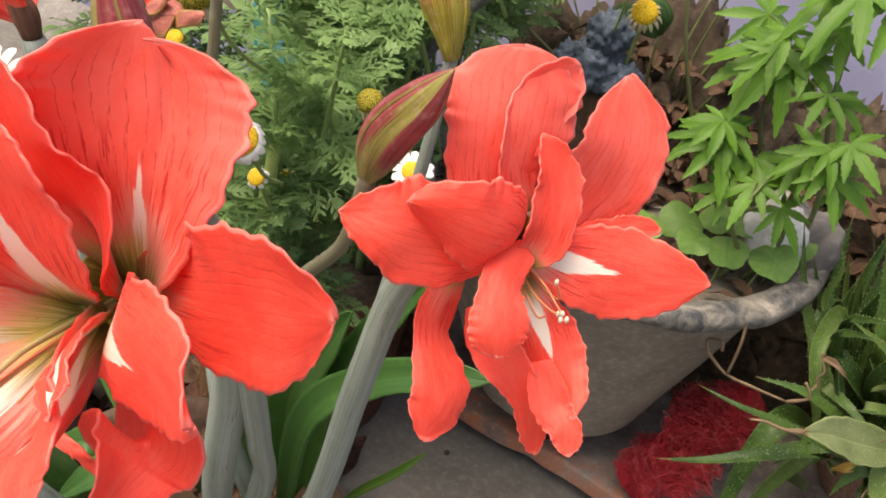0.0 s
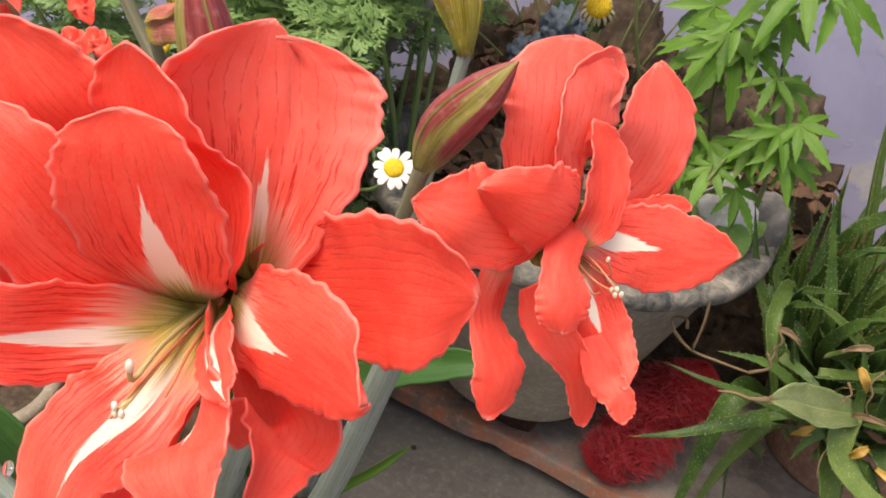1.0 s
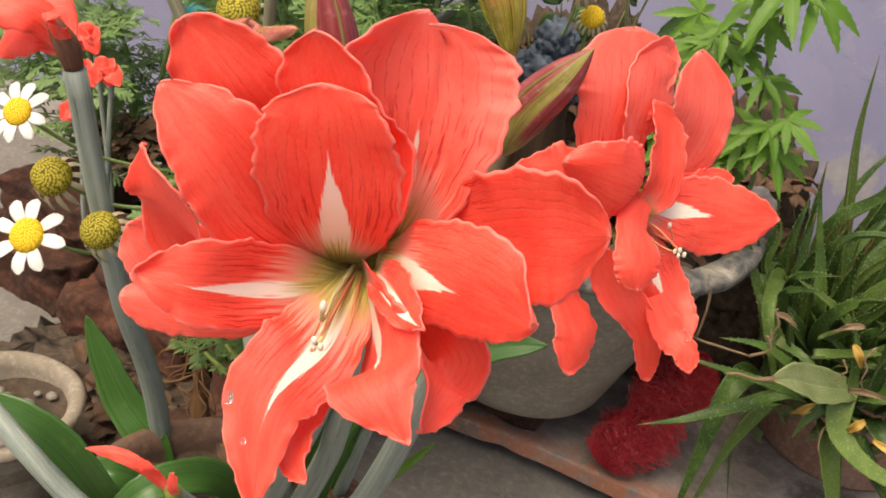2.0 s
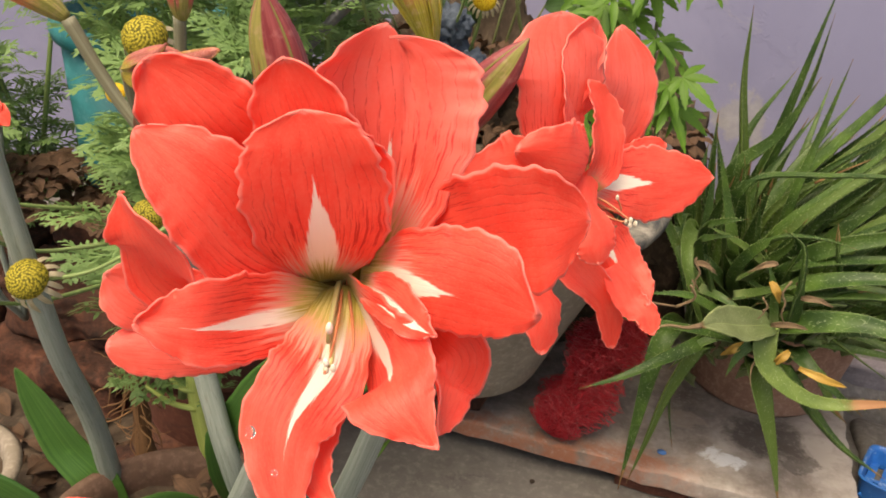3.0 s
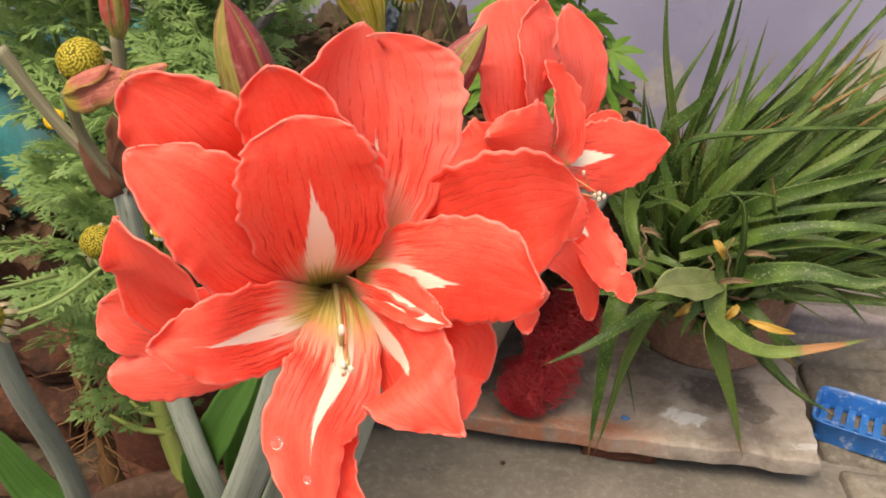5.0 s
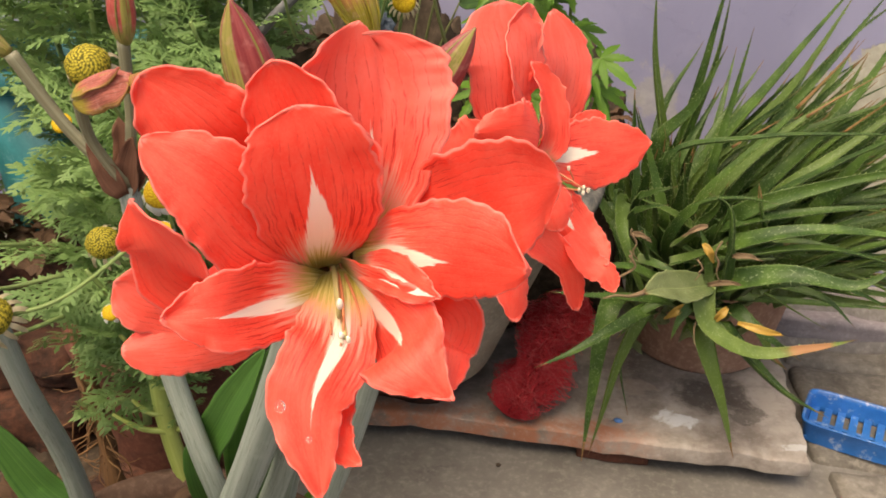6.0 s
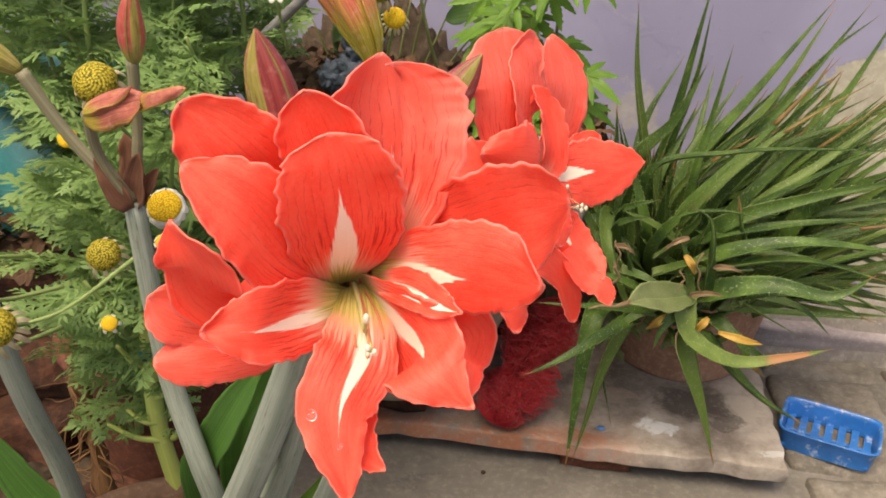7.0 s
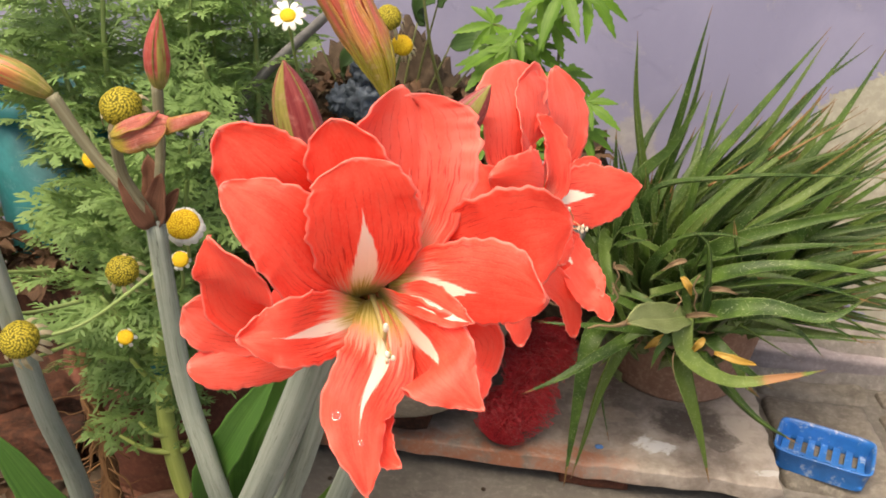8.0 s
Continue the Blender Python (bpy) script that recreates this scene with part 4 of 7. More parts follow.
def faded_material(name, pink, base, reach):
    """Pink flesh that turns yellow-green towards its foot and along its edges."""
    n = Nodes(name)
    s, v = n.uv()
    q = n.math("ABSOLUTE", n.math("MULTIPLY_ADD", v, 2.0, -1.0))
    rnd = n.random()
    lines = n.noise(n.join(n.math("MULTIPLY_ADD", s, 2.5, n.math("MULTIPLY", rnd, 15.0)), n.math("MULTIPLY", v, 30.0)), 1.0, 3.0, 0.6)
    fine = n.noise(n.coords(), 300.0, 3.0)
    color = n.mix(n.step(lines, 0.38, 0.62), pink, tuple(x * 0.62 for x in pink))
    foot = n.step(n.math("MULTIPLY_ADD", lines, 0.35, s), reach + 0.15, reach - 0.1)
    rim = n.math("MULTIPLY", n.step(n.math("MULTIPLY_ADD", lines, 0.2, q), 0.68, 0.95), 0.5)
    color = n.mix(n.math("MAXIMUM", foot, rim), color, n.mix(n.step(lines, 0.4, 0.6), base, tuple(x * 0.6 for x in base)))
    color = n.mix(n.math("MULTIPLY", n.step(fine, 0.5, 0.75), 0.25), color, (0.8, 0.5, 0.42))
    return n.finish(color, 0.45, n.math("ADD", lines, n.math("MULTIPLY", fine, 0.4)), 0.35, 0.0012, 0.35, thin=0.2)


PAPER = leaf_material("brown papery spathe", (0.12, 0.05, 0.03), (0.22, 0.1, 0.06), thin=0.2, rough=0.8)
HALF = faded_material("half-open salmon petal", (0.8, 0.2, 0.14), (0.48, 0.42, 0.06), 0.56)
WILTED = faded_material("wilted salmon petal", (0.54, 0.16, 0.12), (0.46, 0.36, 0.045), 0.46)


def bud(plant, points, radius, label, seed, flat=0.8, skin=None):
    """A closed bud: a core and three overlapping scales."""
    line = spline(points, 30)
    r = [radius * max(0.03, math.sin(math.pi * min(1, 0.07 + 0.93 * k / 29) ** 0.9)) ** 0.8 for k in range(30)]
    v, f, uv = tube_data(line[::3], [k * 0.85 for k in r[::3]], 16, 10, flat)
    skin = skin or BUD
    ob = solid("flower_bud", v, f, skin, plant, label, uv)
    side = np.array([1.0, 0.0, 0.0])
    for part_k in range(3):
        verts, uv = [], []
        m = 13
        for i in range(30):
            t = unit(line[min(i + 1, 29)] - line[max(i - 1, 0)])
            a = unit(side - t * side.dot(t))
            b = np.cross(t, a)
            for j in range(m):
                w = (part_k + j / (m - 1) * 1.16) * 2.0944 + 0.4 + seed
                k = r[i] * (1 + 0.06 * (j / (m - 1)) - 0.08 * math.exp(-((j / (m - 1) - 0.5) / 0.12) ** 2)) * (1 + 0.03 * math.sin(9 * w + i * 0.25))
                verts.append(line[i] + a * math.cos(w) * k + b * math.sin(w) * k * flat)
                uv.append((i / 29, (part_k + j / (m - 1)) / 3))
        scale_ob = solid("bud_scale", verts, grid_faces(30, m), skin, ob, "", uv)
        mod = scale_ob.modifiers.new("thickness", "SOLIDIFY")
        mod.thickness, mod.offset = 0.0008, -1.0
    return ob


PEDICEL = leaf_material("brown-green pedicel", (0.13, 0.12, 0.07), (0.22, 0.215, 0.14), thin=0.0, rough=0.5, veins=16.0)


def pedicel(plant, points, radii, label=""):
    return tube("pedicel", points, radii, PEDICEL, plant, 24, 12, 0.9, label, 0.03)


# the big bud beside the second bloom, the one behind the large bloom, those of the umbel
bud(PLANT_MAIN, [(0.006, 0.433, 0.632), (0.014, 0.430, 0.652), (0.026, 0.431, 0.670), (0.035, 0.432, 0.684)], 0.0092, "pointed maroon bud with green seams", 1.35)
bud(PLANT_MAIN, [(-0.03, 0.368, 0.648), (-0.037, 0.366, 0.668), (-0.042, 0.364, 0.69), (-0.044, 0.36, 0.706)], 0.0102, "plump maroon and green bud", 0.75)
bud(PLANT_BUDS, [(-0.180, 0.533, 0.638), (-0.179, 0.531, 0.652), (-0.177, 0.529, 0.668), (-0.173, 0.528, 0.688)], 0.008, "small pinkish bud on an upright pedicel", 2.0, skin=PINK_BUD)
bud(PLANT_BUDS, [(-0.245, 0.52, 0.632), (-0.262, 0.515, 0.644), (-0.285, 0.512, 0.652), (-0.31, 0.51, 0.655)], 0.0095, "orange-tinged bud nodding outward", 2.9, skin=AMBER_BUD)
pedicel(PLANT_BUDS, [(-0.19, 0.53, 0.55), (-0.184, 0.534, 0.59), (-0.181, 0.533, 0.64)], [0.0038, 0.0034, 0.0038])
pedicel(PLANT_BUDS, [(-0.19, 0.528, 0.55), (-0.201, 0.516, 0.585), (-0.196, 0.501, 0.616)], [0.0038, 0.0034, 0.0038])
pedicel(PLANT_BUDS, [(-0.192, 0.53, 0.55), (-0.222, 0.526, 0.588), (-0.245, 0.52, 0.632)], [0.0045, 0.004, 0.0045])
pedicel(PLANT_MAIN, [(-0.045, 0.43, 0.54), (-0.022, 0.438, 0.572), (-0.003, 0.437, 0.598), (0.007, 0.433, 0.634)], [0.0042, 0.0032, 0.003, 0.0036])
for k, (dx, dz, w) in enumerate([(-0.018, 0.03, 0.014), (0.008, 0.032, 0.016), (0.016, 0.02, 0.012), (-0.006, 0.04, 0.016)]):
    sheet("spathe", [(-0.19, 0.528 + 0.004 * (k - 1), 0.546), (-0.19 + dx * 0.5, 0.522 + 0.006 * k, 0.546 + dz * 0.6), (-0.19 + dx, 0.524 + 0.006 * k, 0.55 + dz)], [w * 0.6, w, w, w * 0.8, w * 0.6, w * 0.3],
          (0.1, -0.9, 0.3), PAPER, PLANT_BUDS, 0.0005, "brown papery dried spathe", cup=0.5, ruffle=0.0012, seed=k, n=14, m=7)

v, f, uv = tube_data([(-0.197, 0.502, 0.615), (-0.186, 0.497, 0.621), (-0.166, 0.489, 0.63), (-0.152, 0.483, 0.634)], [0.003, 0.0065, 0.0065, 0.003], 16, 10)
wilt = solid("wilted_flower", v, f, WILTED, PLANT_BUDS, "wilted salmon bloom folded into a twisted tube", uv)
for k, (pts, wide, way) in enumerate([
        ([(-0.197, 0.499, 0.614), (-0.183, 0.49, 0.619), (-0.169, 0.484, 0.626), (-0.152, 0.479, 0.631)], [0.008, 0.0155, 0.018, 0.018, 0.0165, 0.009], (0.15, -0.85, 0.45)),
        ([(-0.196, 0.498, 0.618), (-0.182, 0.489, 0.626), (-0.168, 0.483, 0.633), (-0.156, 0.479, 0.641)], [0.005, 0.008, 0.0085, 0.0075, 0.005, 0.0015], (0.1, -0.6, 0.8)),
        ([(-0.166, 0.488, 0.628), (-0.15, 0.48, 0.633), (-0.136, 0.475, 0.639), (-0.122, 0.471, 0.645)], [0.008, 0.0095, 0.0085, 0.0075, 0.006, 0.003], (0.1, -0.9, 0.4))]):
    sheet("petal", pts, wide, way, WILTED, wilt, 0.0008, cup=-0.35, ruffle=0.001, seed=k + 4, n=26, m=13, waves=1.6)

v, f, uv = tube_data([(-0.036, 0.545, 0.64), (-0.046, 0.543, 0.668), (-0.064, 0.541, 0.70), (-0.08, 0.54, 0.725)], [0.004, 0.010, 0.012, 0.006], 14, 12)
half = solid("half_open_flower", v, f, HALF, PLANT_HALF, "half-open salmon bud with yellow-green base", uv)
for k in range(6):
    a = k * 1.047 + 0.3
    o = np.array([math.cos(a), math.sin(a) * 0.8, 0.1])
    top = np.array([-0.085, 0.54, 0.735]) + o * 0.016 + np.array([0.012 * math.cos(a), 0, 0.004 * (k % 2)])
    sheet("petal", [np.array([-0.036, 0.545, 0.642]) + o * 0.003, np.array([-0.046, 0.543, 0.668]) + o * 0.011, np.array([-0.064, 0.541, 0.70]) + o * 0.0155, top], [0.006, 0.018, 0.024, 0.024, 0.018, 0.006], o, HALF, half, 0.0007, cup=-0.35, ruffle=0.0006, seed=k + 20, n=20, m=9)

# a further bloom out to one side, of which only hanging petals show, and a low one
v, f, uv = tube_data([(-0.30, 0.50, 0.57), (-0.302, 0.497, 0.585), (-0.31, 0.492, 0.6)], [0.006, 0.008, 0.004], 8, 10)
third = solid("flower", v, f, PAPER, PLANT_SIDE, "drooping coral-red bloom over a papery node", uv)
for k, pts in enumerate([[(-0.3, 0.5, 0.578), (-0.312, 0.485, 0.602), (-0.33, 0.472, 0.606), (-0.35, 0.462, 0.598)], [(-0.302, 0.5, 0.578), (-0.318, 0.492, 0.588), (-0.335, 0.487, 0.582), (-0.345, 0.484, 0.568)], [(-0.302, 0.5, 0.58), (-0.318, 0.505, 0.6), (-0.34, 0.505, 0.61), (-0.36, 0.5, 0.6)], [(-0.3, 0.498, 0.58), (-0.297, 0.485, 0.6), (-0.292, 0.478, 0.61), (-0.29, 0.472, 0.607)]]):
    sheet("petal", pts, [0.006, 0.018, 0.026, 0.026, 0.02, 0.008] if k < 3 else [0.005, 0.01, 0.013, 0.013, 0.01, 0.004], (0.2, -0.6, 0.7), PETAL_PLAIN, third, cup=-0.2, ruffle=0.0012, seed=k + 60)
stalk(PLANT_MAIN, [(-0.19, 0.56, 0.17), (-0.182, 0.49, 0.27), (-0.18, 0.456, 0.32)], [0.008, 0.007, 0.005])
v, f, uv = tube_data([(-0.18, 0.456, 0.312), (-0.18, 0.455, 0.32), (-0.181, 0.453, 0.326)], [0.005, 0.006, 0.003], 8, 10)
low = solid("flower", v, f, TUBE, PLANT_MAIN, "low red bloom with thin curling petals", uv)
for k, pts in enumerate([[(-0.185, 0.455, 0.318), (-0.198, 0.446, 0.338), (-0.215, 0.44, 0.345), (-0.236, 0.436, 0.342)], [(-0.18, 0.455, 0.318), (-0.188, 0.448, 0.332), (-0.19, 0.442, 0.343), (-0.196, 0.44, 0.35)], [(-0.175, 0.455, 0.318), (-0.175, 0.447, 0.33), (-0.172, 0.444, 0.342), (-0.17, 0.443, 0.35)]]):
    sheet("petal", pts, [0.004, 0.007, 0.009, 0.009, 0.007, 0.002], (0.1, -0.7, 0.7), PETAL_PLAIN, low, cup=-0.3, ruffle=0.0008, seed=k + 70)


def strap(plant, points, width, label, seed):
    w = width
    return sheet("strap_leaf", points, [w * 0.6, w, w * 1.05, w, w * 0.8, w * 0.25], (0.2, -0.7, 0.65), STRAP, plant, 0.0012, label, cup=0.25, fold=1.5, ruffle=0.0006, seed=seed, n=34, m=11, tip=0.12)


strap(PLANT_MAIN, [(-0.19, 0.62, 0.17), (-0.185, 0.57, 0.29), (-0.155, 0.55, 0.36), (-0.118, 0.55, 0.425)], 0.028, "dark green strap leaf", 1)
strap(PLANT_MAIN, [(-0.18, 0.63, 0.17), (-0.16, 0.6, 0.31), (-0.125, 0.585, 0.38), (-0.09, 0.57, 0.45)], 0.030, "dark green strap leaf", 2)
strap(PLANT_TWO, [(-0.16, 0.61, 0.17), (-0.11, 0.56, 0.35), (-0.06, 0.555, 0.42), (-0.015, 0.558, 0.452), (0.018, 0.562, 0.466)], 0.022, "arching green strap leaf", 3)
strap(PLANT_TWO, [(-0.16, 0.63, 0.17), (-0.125, 0.60, 0.33), (-0.08, 0.58, 0.43), (-0.04, 0.575, 0.5)], 0.024, "green strap leaf", 4)
strap(PLANT_SIDE, [(-0.325, 0.63, 0.0), (-0.32, 0.60, 0.17), (-0.355, 0.595, 0.225), (-0.392, 0.592, 0.30)], 0.034, "bright green strap leaf with a pointed tip", 5)
strap(PLANT_SIDE, [(-0.32, 0.62, 0.0), (-0.27, 0.5, 0.2), (-0.295, 0.46, 0.30), (-0.36, 0.44, 0.33)], 0.036, "wide bright green strap leaf", 6)
strap(PLANT_SIDE, [(-0.31, 0.62, 0.0), (-0.285, 0.56, 0.17), (-0.30, 0.53, 0.215), (-0.335, 0.52, 0.20)], 0.028, "curving green strap leaf", 7)
strap(PLANT_BUDS, [(-0.2, 0.6, 0.17), (-0.215, 0.55, 0.24), (-0.235, 0.50, 0.26), (-0.26, 0.47, 0.23)], 0.026, "drooping green strap leaf", 8)
stalk(PLANT_SIDE, [(-0.31, 0.6, 0.0), (-0.24, 0.46, 0.24), (-0.262, 0.43, 0.305), (-0.315, 0.425, 0.35)], [0.01, 0.0095, 0.009, 0.008])

# red blossoms further off beside the bricks
FAR = amaryllis((-0.6, 0.84, 0.15), "low plant with small faded red blossoms")
rng = random.Random(77)
for k, (x, y, z) in enumerate([(-0.575, 0.82, 0.425), (-0.62, 0.83, 0.41), (-0.6, 0.80, 0.375), (-0.64, 0.86, 0.44)]):
    v, f, uv = tube_data([(-0.6, 0.84, 0.15), ((x - 0.6) / 2, y, z * 0.6), (x, y, z)], [0.004, 0.0035, 0.003], 12, 7)
    stem = solid("flower", v, f, STALK, FAR, "small faded red blossom", uv)
    for j in range(5):
        a = j * 1.26 + k
        d = np.array([math.cos(a), -0.5, 0.5 * math.sin(a) - 0.3]) * rng.uniform(0.014, 0.022)
        o = np.array([x, y, z])
        sheet("petal", [o, o + d * 0.5 + np.array([0, -0.004, 0.004]), o + d + np.array([0, 0, -0.004])], [0.005, 0.015, 0.021, 0.021, 0.016, 0.006], (0.1, -0.8, 0.5), PETAL_PLAIN, stem, cup=0.3, ruffle=0.0008, seed=k * 9 + j, n=14, m=7)


# ---- aloe ----
def aloe_material(name="spotted aloe leaf", low=(0.02, 0.051, 0.01), high=(0.072, 0.134, 0.023), band=False):
    n = Nodes(name)
    s, v = n.uv()
    c, rnd = n.coords(), n.random()
    color = n.mix(n.step(n.noise(c, 30.0, 4.0), 0.3, 0.7), low, high)
    color = n.mix(n.math("MULTIPLY", rnd, 0.6), color, tuple(x * 0.72 for x in low))
    color = n.mix(n.math("MULTIPLY", n.step(n.math("FRACT", n.math("MULTIPLY", rnd, 7.3)), 0.6, 0.95), 0.7), color, (0.095, 0.15, 0.03))
    color = n.mix(n.step(s, 0.2, 0.0), color, (0.14, 0.19, 0.07))
    spots = n.noise(n.join(n.math("MULTIPLY", s, 105.0), n.math("MULTIPLY", v, 52.0), n.math("MULTIPLY", rnd, 40.0)), 1.0, 1.0, 0.4)
    color = n.mix(n.math("MULTIPLY", n.step(spots, 0.65, 0.7), 0.6), color, (0.32, 0.38, 0.22))
    if band:
        ragged = n.math("MULTIPLY_ADD", n.noise(c, 70.0, 4.0, 0.7), 0.1, s)
        color = n.mix(n.math("MULTIPLY", n.step(ragged, 0.74, 0.8), n.step(ragged, 0.96, 0.92)), color, (0.3, 0.15, 0.07))
    edge = n.step(n.math("ABSOLUTE", n.math("SUBTRACT", n.math("PINGPONG", n.math("MULTIPLY", v, 2.0), 1.0), 0.5)), 0.46, 0.5)
    color = n.mix(n.math("MULTIPLY", edge, 0.35), color, (0.4, 0.46, 0.2))
    color = n.mix(n.step(n.math("MULTIPLY_ADD", n.noise(c, 80.0), 0.08, s), 0.96, 1.03), color, (0.16, 0.09, 0.04))
    return n.finish(color, 0.45, n.noise(c, 220.0, 3.0), 0.15, 0.001, 0.25, thin=0.08)


ALOE = aloe_material()
ALOE_PALE = aloe_material("pale dull aloe leaf", (0.1, 0.13, 0.05), (0.165, 0.195, 0.09))
ALOE_BRIGHT = aloe_material("yellow-green aloe leaf with a withered band", (0.085, 0.135, 0.028), (0.15, 0.21, 0.05), True)
ALOE_DRY = leaf_material("withered orange-brown leaf end", (0.17, 0.085, 0.035), (0.3, 0.16, 0.06), thin=0.1)
STRAW = leaf_material("dry straw-coloured fibre", (0.14, 0.09, 0.048), (0.25, 0.17, 0.1), thin=0.05, rough=0.8)
YELLOW_LEAF = leaf_material("yellowed dead leaf", (0.38, 0.22, 0.04), (0.55, 0.36, 0.08), thin=0.3)


def aloe_leaf(points, width, tip, parent, seed, mat=None):
    rng = random.Random(seed)
    roll = rng.uniform(-0.75, 0.75)
    n, ring = 26, 10
    line = spline(points, n)
    verts, uv = [], []
    out = unit(np.array([0.15, -0.5, 0.85]))
    frames = []
    for i in range(n):
        s = i / (n - 1)
        t = unit(line[min(i + 1, n - 1)] - line[max(i - 1, 0)])
        up = out if abs(out.dot(t)) < 0.9 else np.array([0.0, -1.0, 0.1])
        up = unit(up - t * up.dot(t))
        side = np.cross(t, up)
        up, side = up * math.cos(roll) + side * math.sin(roll), side * math.cos(roll) - up * math.sin(roll)
        w = width * 0.58 * max(0.02, 1 - s ** 1.35)
        frames.append((side, up, w))
        for j in range(ring):
            a = 6.2832 * j / ring
            x, y = math.cos(a), math.sin(a)
            h = 0.1 * y + 0.42 * x * x if y > 0 else 0.62 * y + 0.42 * x * x
            verts.append(line[i] + side * w * x + up * w * h)
            uv.append((s, j / ring))
    faces = grid_faces(n, ring, True)
    faces.append(tuple(range(ring))[::-1])
    faces.append(tuple((n - 1) * ring + j for j in range(ring)))
    # small pale teeth along both edges
    steps = max(8, int(np.linalg.norm(line[-1] - line[0]) / 0.009))
    for k in range(1, steps):
        f = k / steps * 0.94 * (n - 1)
        i = int(f)
        side, up, w = frames[i]
        p = line[i] + (line[min(i + 1, n - 1)] - line[i]) * (f - i)
        t = unit(line[min(i + 1, n - 1)] - line[max(i - 1, 0)])
        for sign in (-1, 1):
            e = p + side * w * sign * 0.97 + up * w * 0.38
            b = len(verts)
            verts += [e - t * 0.0009, e + t * 0.0009, e + side * sign * 0.0017 + t * 0.0008 * rng.random(), e + up * 0.0008]
            uv += [(i / n, 0.5)] * 4
            faces += [(b, b + 1, b + 2), (b, b + 2, b + 3), (b + 1, b + 3, b + 2)]
    leaf = solid("leaf", verts, faces, mat or ALOE, parent, "", uv)
    if tip == 2:
        cut = line[int(n * 0.7):]
        k = [frames[i][2] * 1.04 for i in range(int(n * 0.7), n)]
        v, f, u = tube_data(cut, k, 14, 8, 0.5)
        solid("withered_end", v, f, ALOE_DRY, leaf, "withered orange-brown leaf end", u)
    elif tip == 1:
        cut = line[int(n * 0.92):]
        k = [frames[i][2] * 1.05 for i in range(int(n * 0.92), n)]
        v, f, u = tube_data(cut, k, 8, 7, 0.55)
        solid("withered_end", v, f, ALOE_DRY, leaf, "withered brown leaf tip", u)
    return leaf


ALOE_LEAVES = []
ALOE_LEAVES.append(([(0.197, 1.2, 0.355), (0.171, 1.21, 0.47), (0.162, 1.22, 0.561)], 0.026, 0))
ALOE_LEAVES.append(([(0.215, 1.17, 0.352), (0.23, 1.17, 0.493), (0.245, 1.18, 0.607)], 0.022, 0))
ALOE_LEAVES.append(([(0.211, 1.16, 0.347), (0.238, 1.165, 0.48), (0.246, 1.17, 0.573)], 0.02, 0))
ALOE_LEAVES.append(([(0.232, 1.14, 0.341), (0.313, 1.16, 0.473), (0.39, 1.18, 0.59)], 0.028, 0))
ALOE_LEAVES.append(([(0.238, 1.12, 0.342), (0.323, 1.13, 0.465), (0.381, 1.15, 0.583)], 0.026, 0))
ALOE_LEAVES.append(([(0.26, 1.12, 0.336), (0.353, 1.13, 0.486), (0.42, 1.15, 0.591)], 0.02, 0))
ALOE_LEAVES.append(([(0.282, 1.13, 0.342), (0.367, 1.15, 0.503), (0.436, 1.16, 0.576)], 0.014, 0))
ALOE_LEAVES.append(([(0.296, 1.08, 0.342), (0.385, 1.1, 0.462), (0.444, 1.12, 0.591)], 0.027, 0))
ALOE_LEAVES.append(([(0.235, 1.08, 0.335), (0.315, 1.09, 0.438), (0.385, 1.1, 0.537)], 0.019, 2))
ALOE_LEAVES.append(([(0.24, 1.06, 0.337), (0.318, 1.07, 0.438), (0.426, 1.09, 0.516)], 0.018, 2))
ALOE_LEAVES.append(([(0.244, 1.1, 0.359), (0.257, 1.11, 0.455), (0.269, 1.12, 0.538)], 0.018, 0))
ALOE_LEAVES.append(([(0.175, 1.12, 0.375), (0.214, 1.11, 0.443), (0.242, 1.11, 0.517)], 0.03, 0))
ALOE_LEAVES.append(([(0.312, 1.06, 0.352), (0.386, 1.07, 0.423), (0.473, 1.1, 0.501)], 0.024, 0))
ALOE_LEAVES.append(([(0.18, 1.02, 0.406), (0.267, 1.0, 0.448), (0.369, 1.0, 0.46), (0.459, 1.02, 0.457)], 0.013, 1))
ALOE_LEAVES.append(([(0.288, 1.03, 0.348), (0.363, 1.02, 0.419), (0.459, 1.03, 0.472)], 0.022, 1))
ALOE_LEAVES.append(([(0.258, 1.0, 0.352), (0.353, 0.99, 0.406), (0.47, 1.0, 0.437)], 0.03, 0))
ALOE_LEAVES.append(([(0.247, 1.0, 0.336), (0.34, 0.985, 0.375), (0.47, 1.0, 0.389)], 0.026, 1))
ALOE_LEAVES.append(([(0.255, 0.99, 0.319), (0.346, 0.97, 0.361), (0.485, 0.98, 0.354)], 0.032, 0))
ALOE_LEAVES.append(([(0.251, 0.99, 0.304), (0.35, 0.97, 0.34), (0.453, 0.97, 0.323)], 0.024, 1))
ALOE_LEAVES.append(([(0.251, 0.98, 0.278), (0.32, 0.95, 0.315), (0.386, 0.94, 0.314), (0.426, 0.94, 0.345)], 0.036, 0))
ALOE_LEAVES.append(([(0.299, 0.98, 0.284), (0.368, 0.96, 0.304), (0.446, 0.96, 0.275)], 0.02, 1))
ALOE_LEAVES.append(([(0.196, 1.0, 0.322), (0.218, 0.97, 0.379), (0.256, 0.95, 0.399), (0.296, 0.95, 0.395)], 0.018, 0))
ALOE_LEAVES.append(([(0.259, 0.97, 0.285), (0.254, 0.95, 0.354), (0.246, 0.95, 0.388), (0.224, 0.96, 0.398)], 0.02, 0))
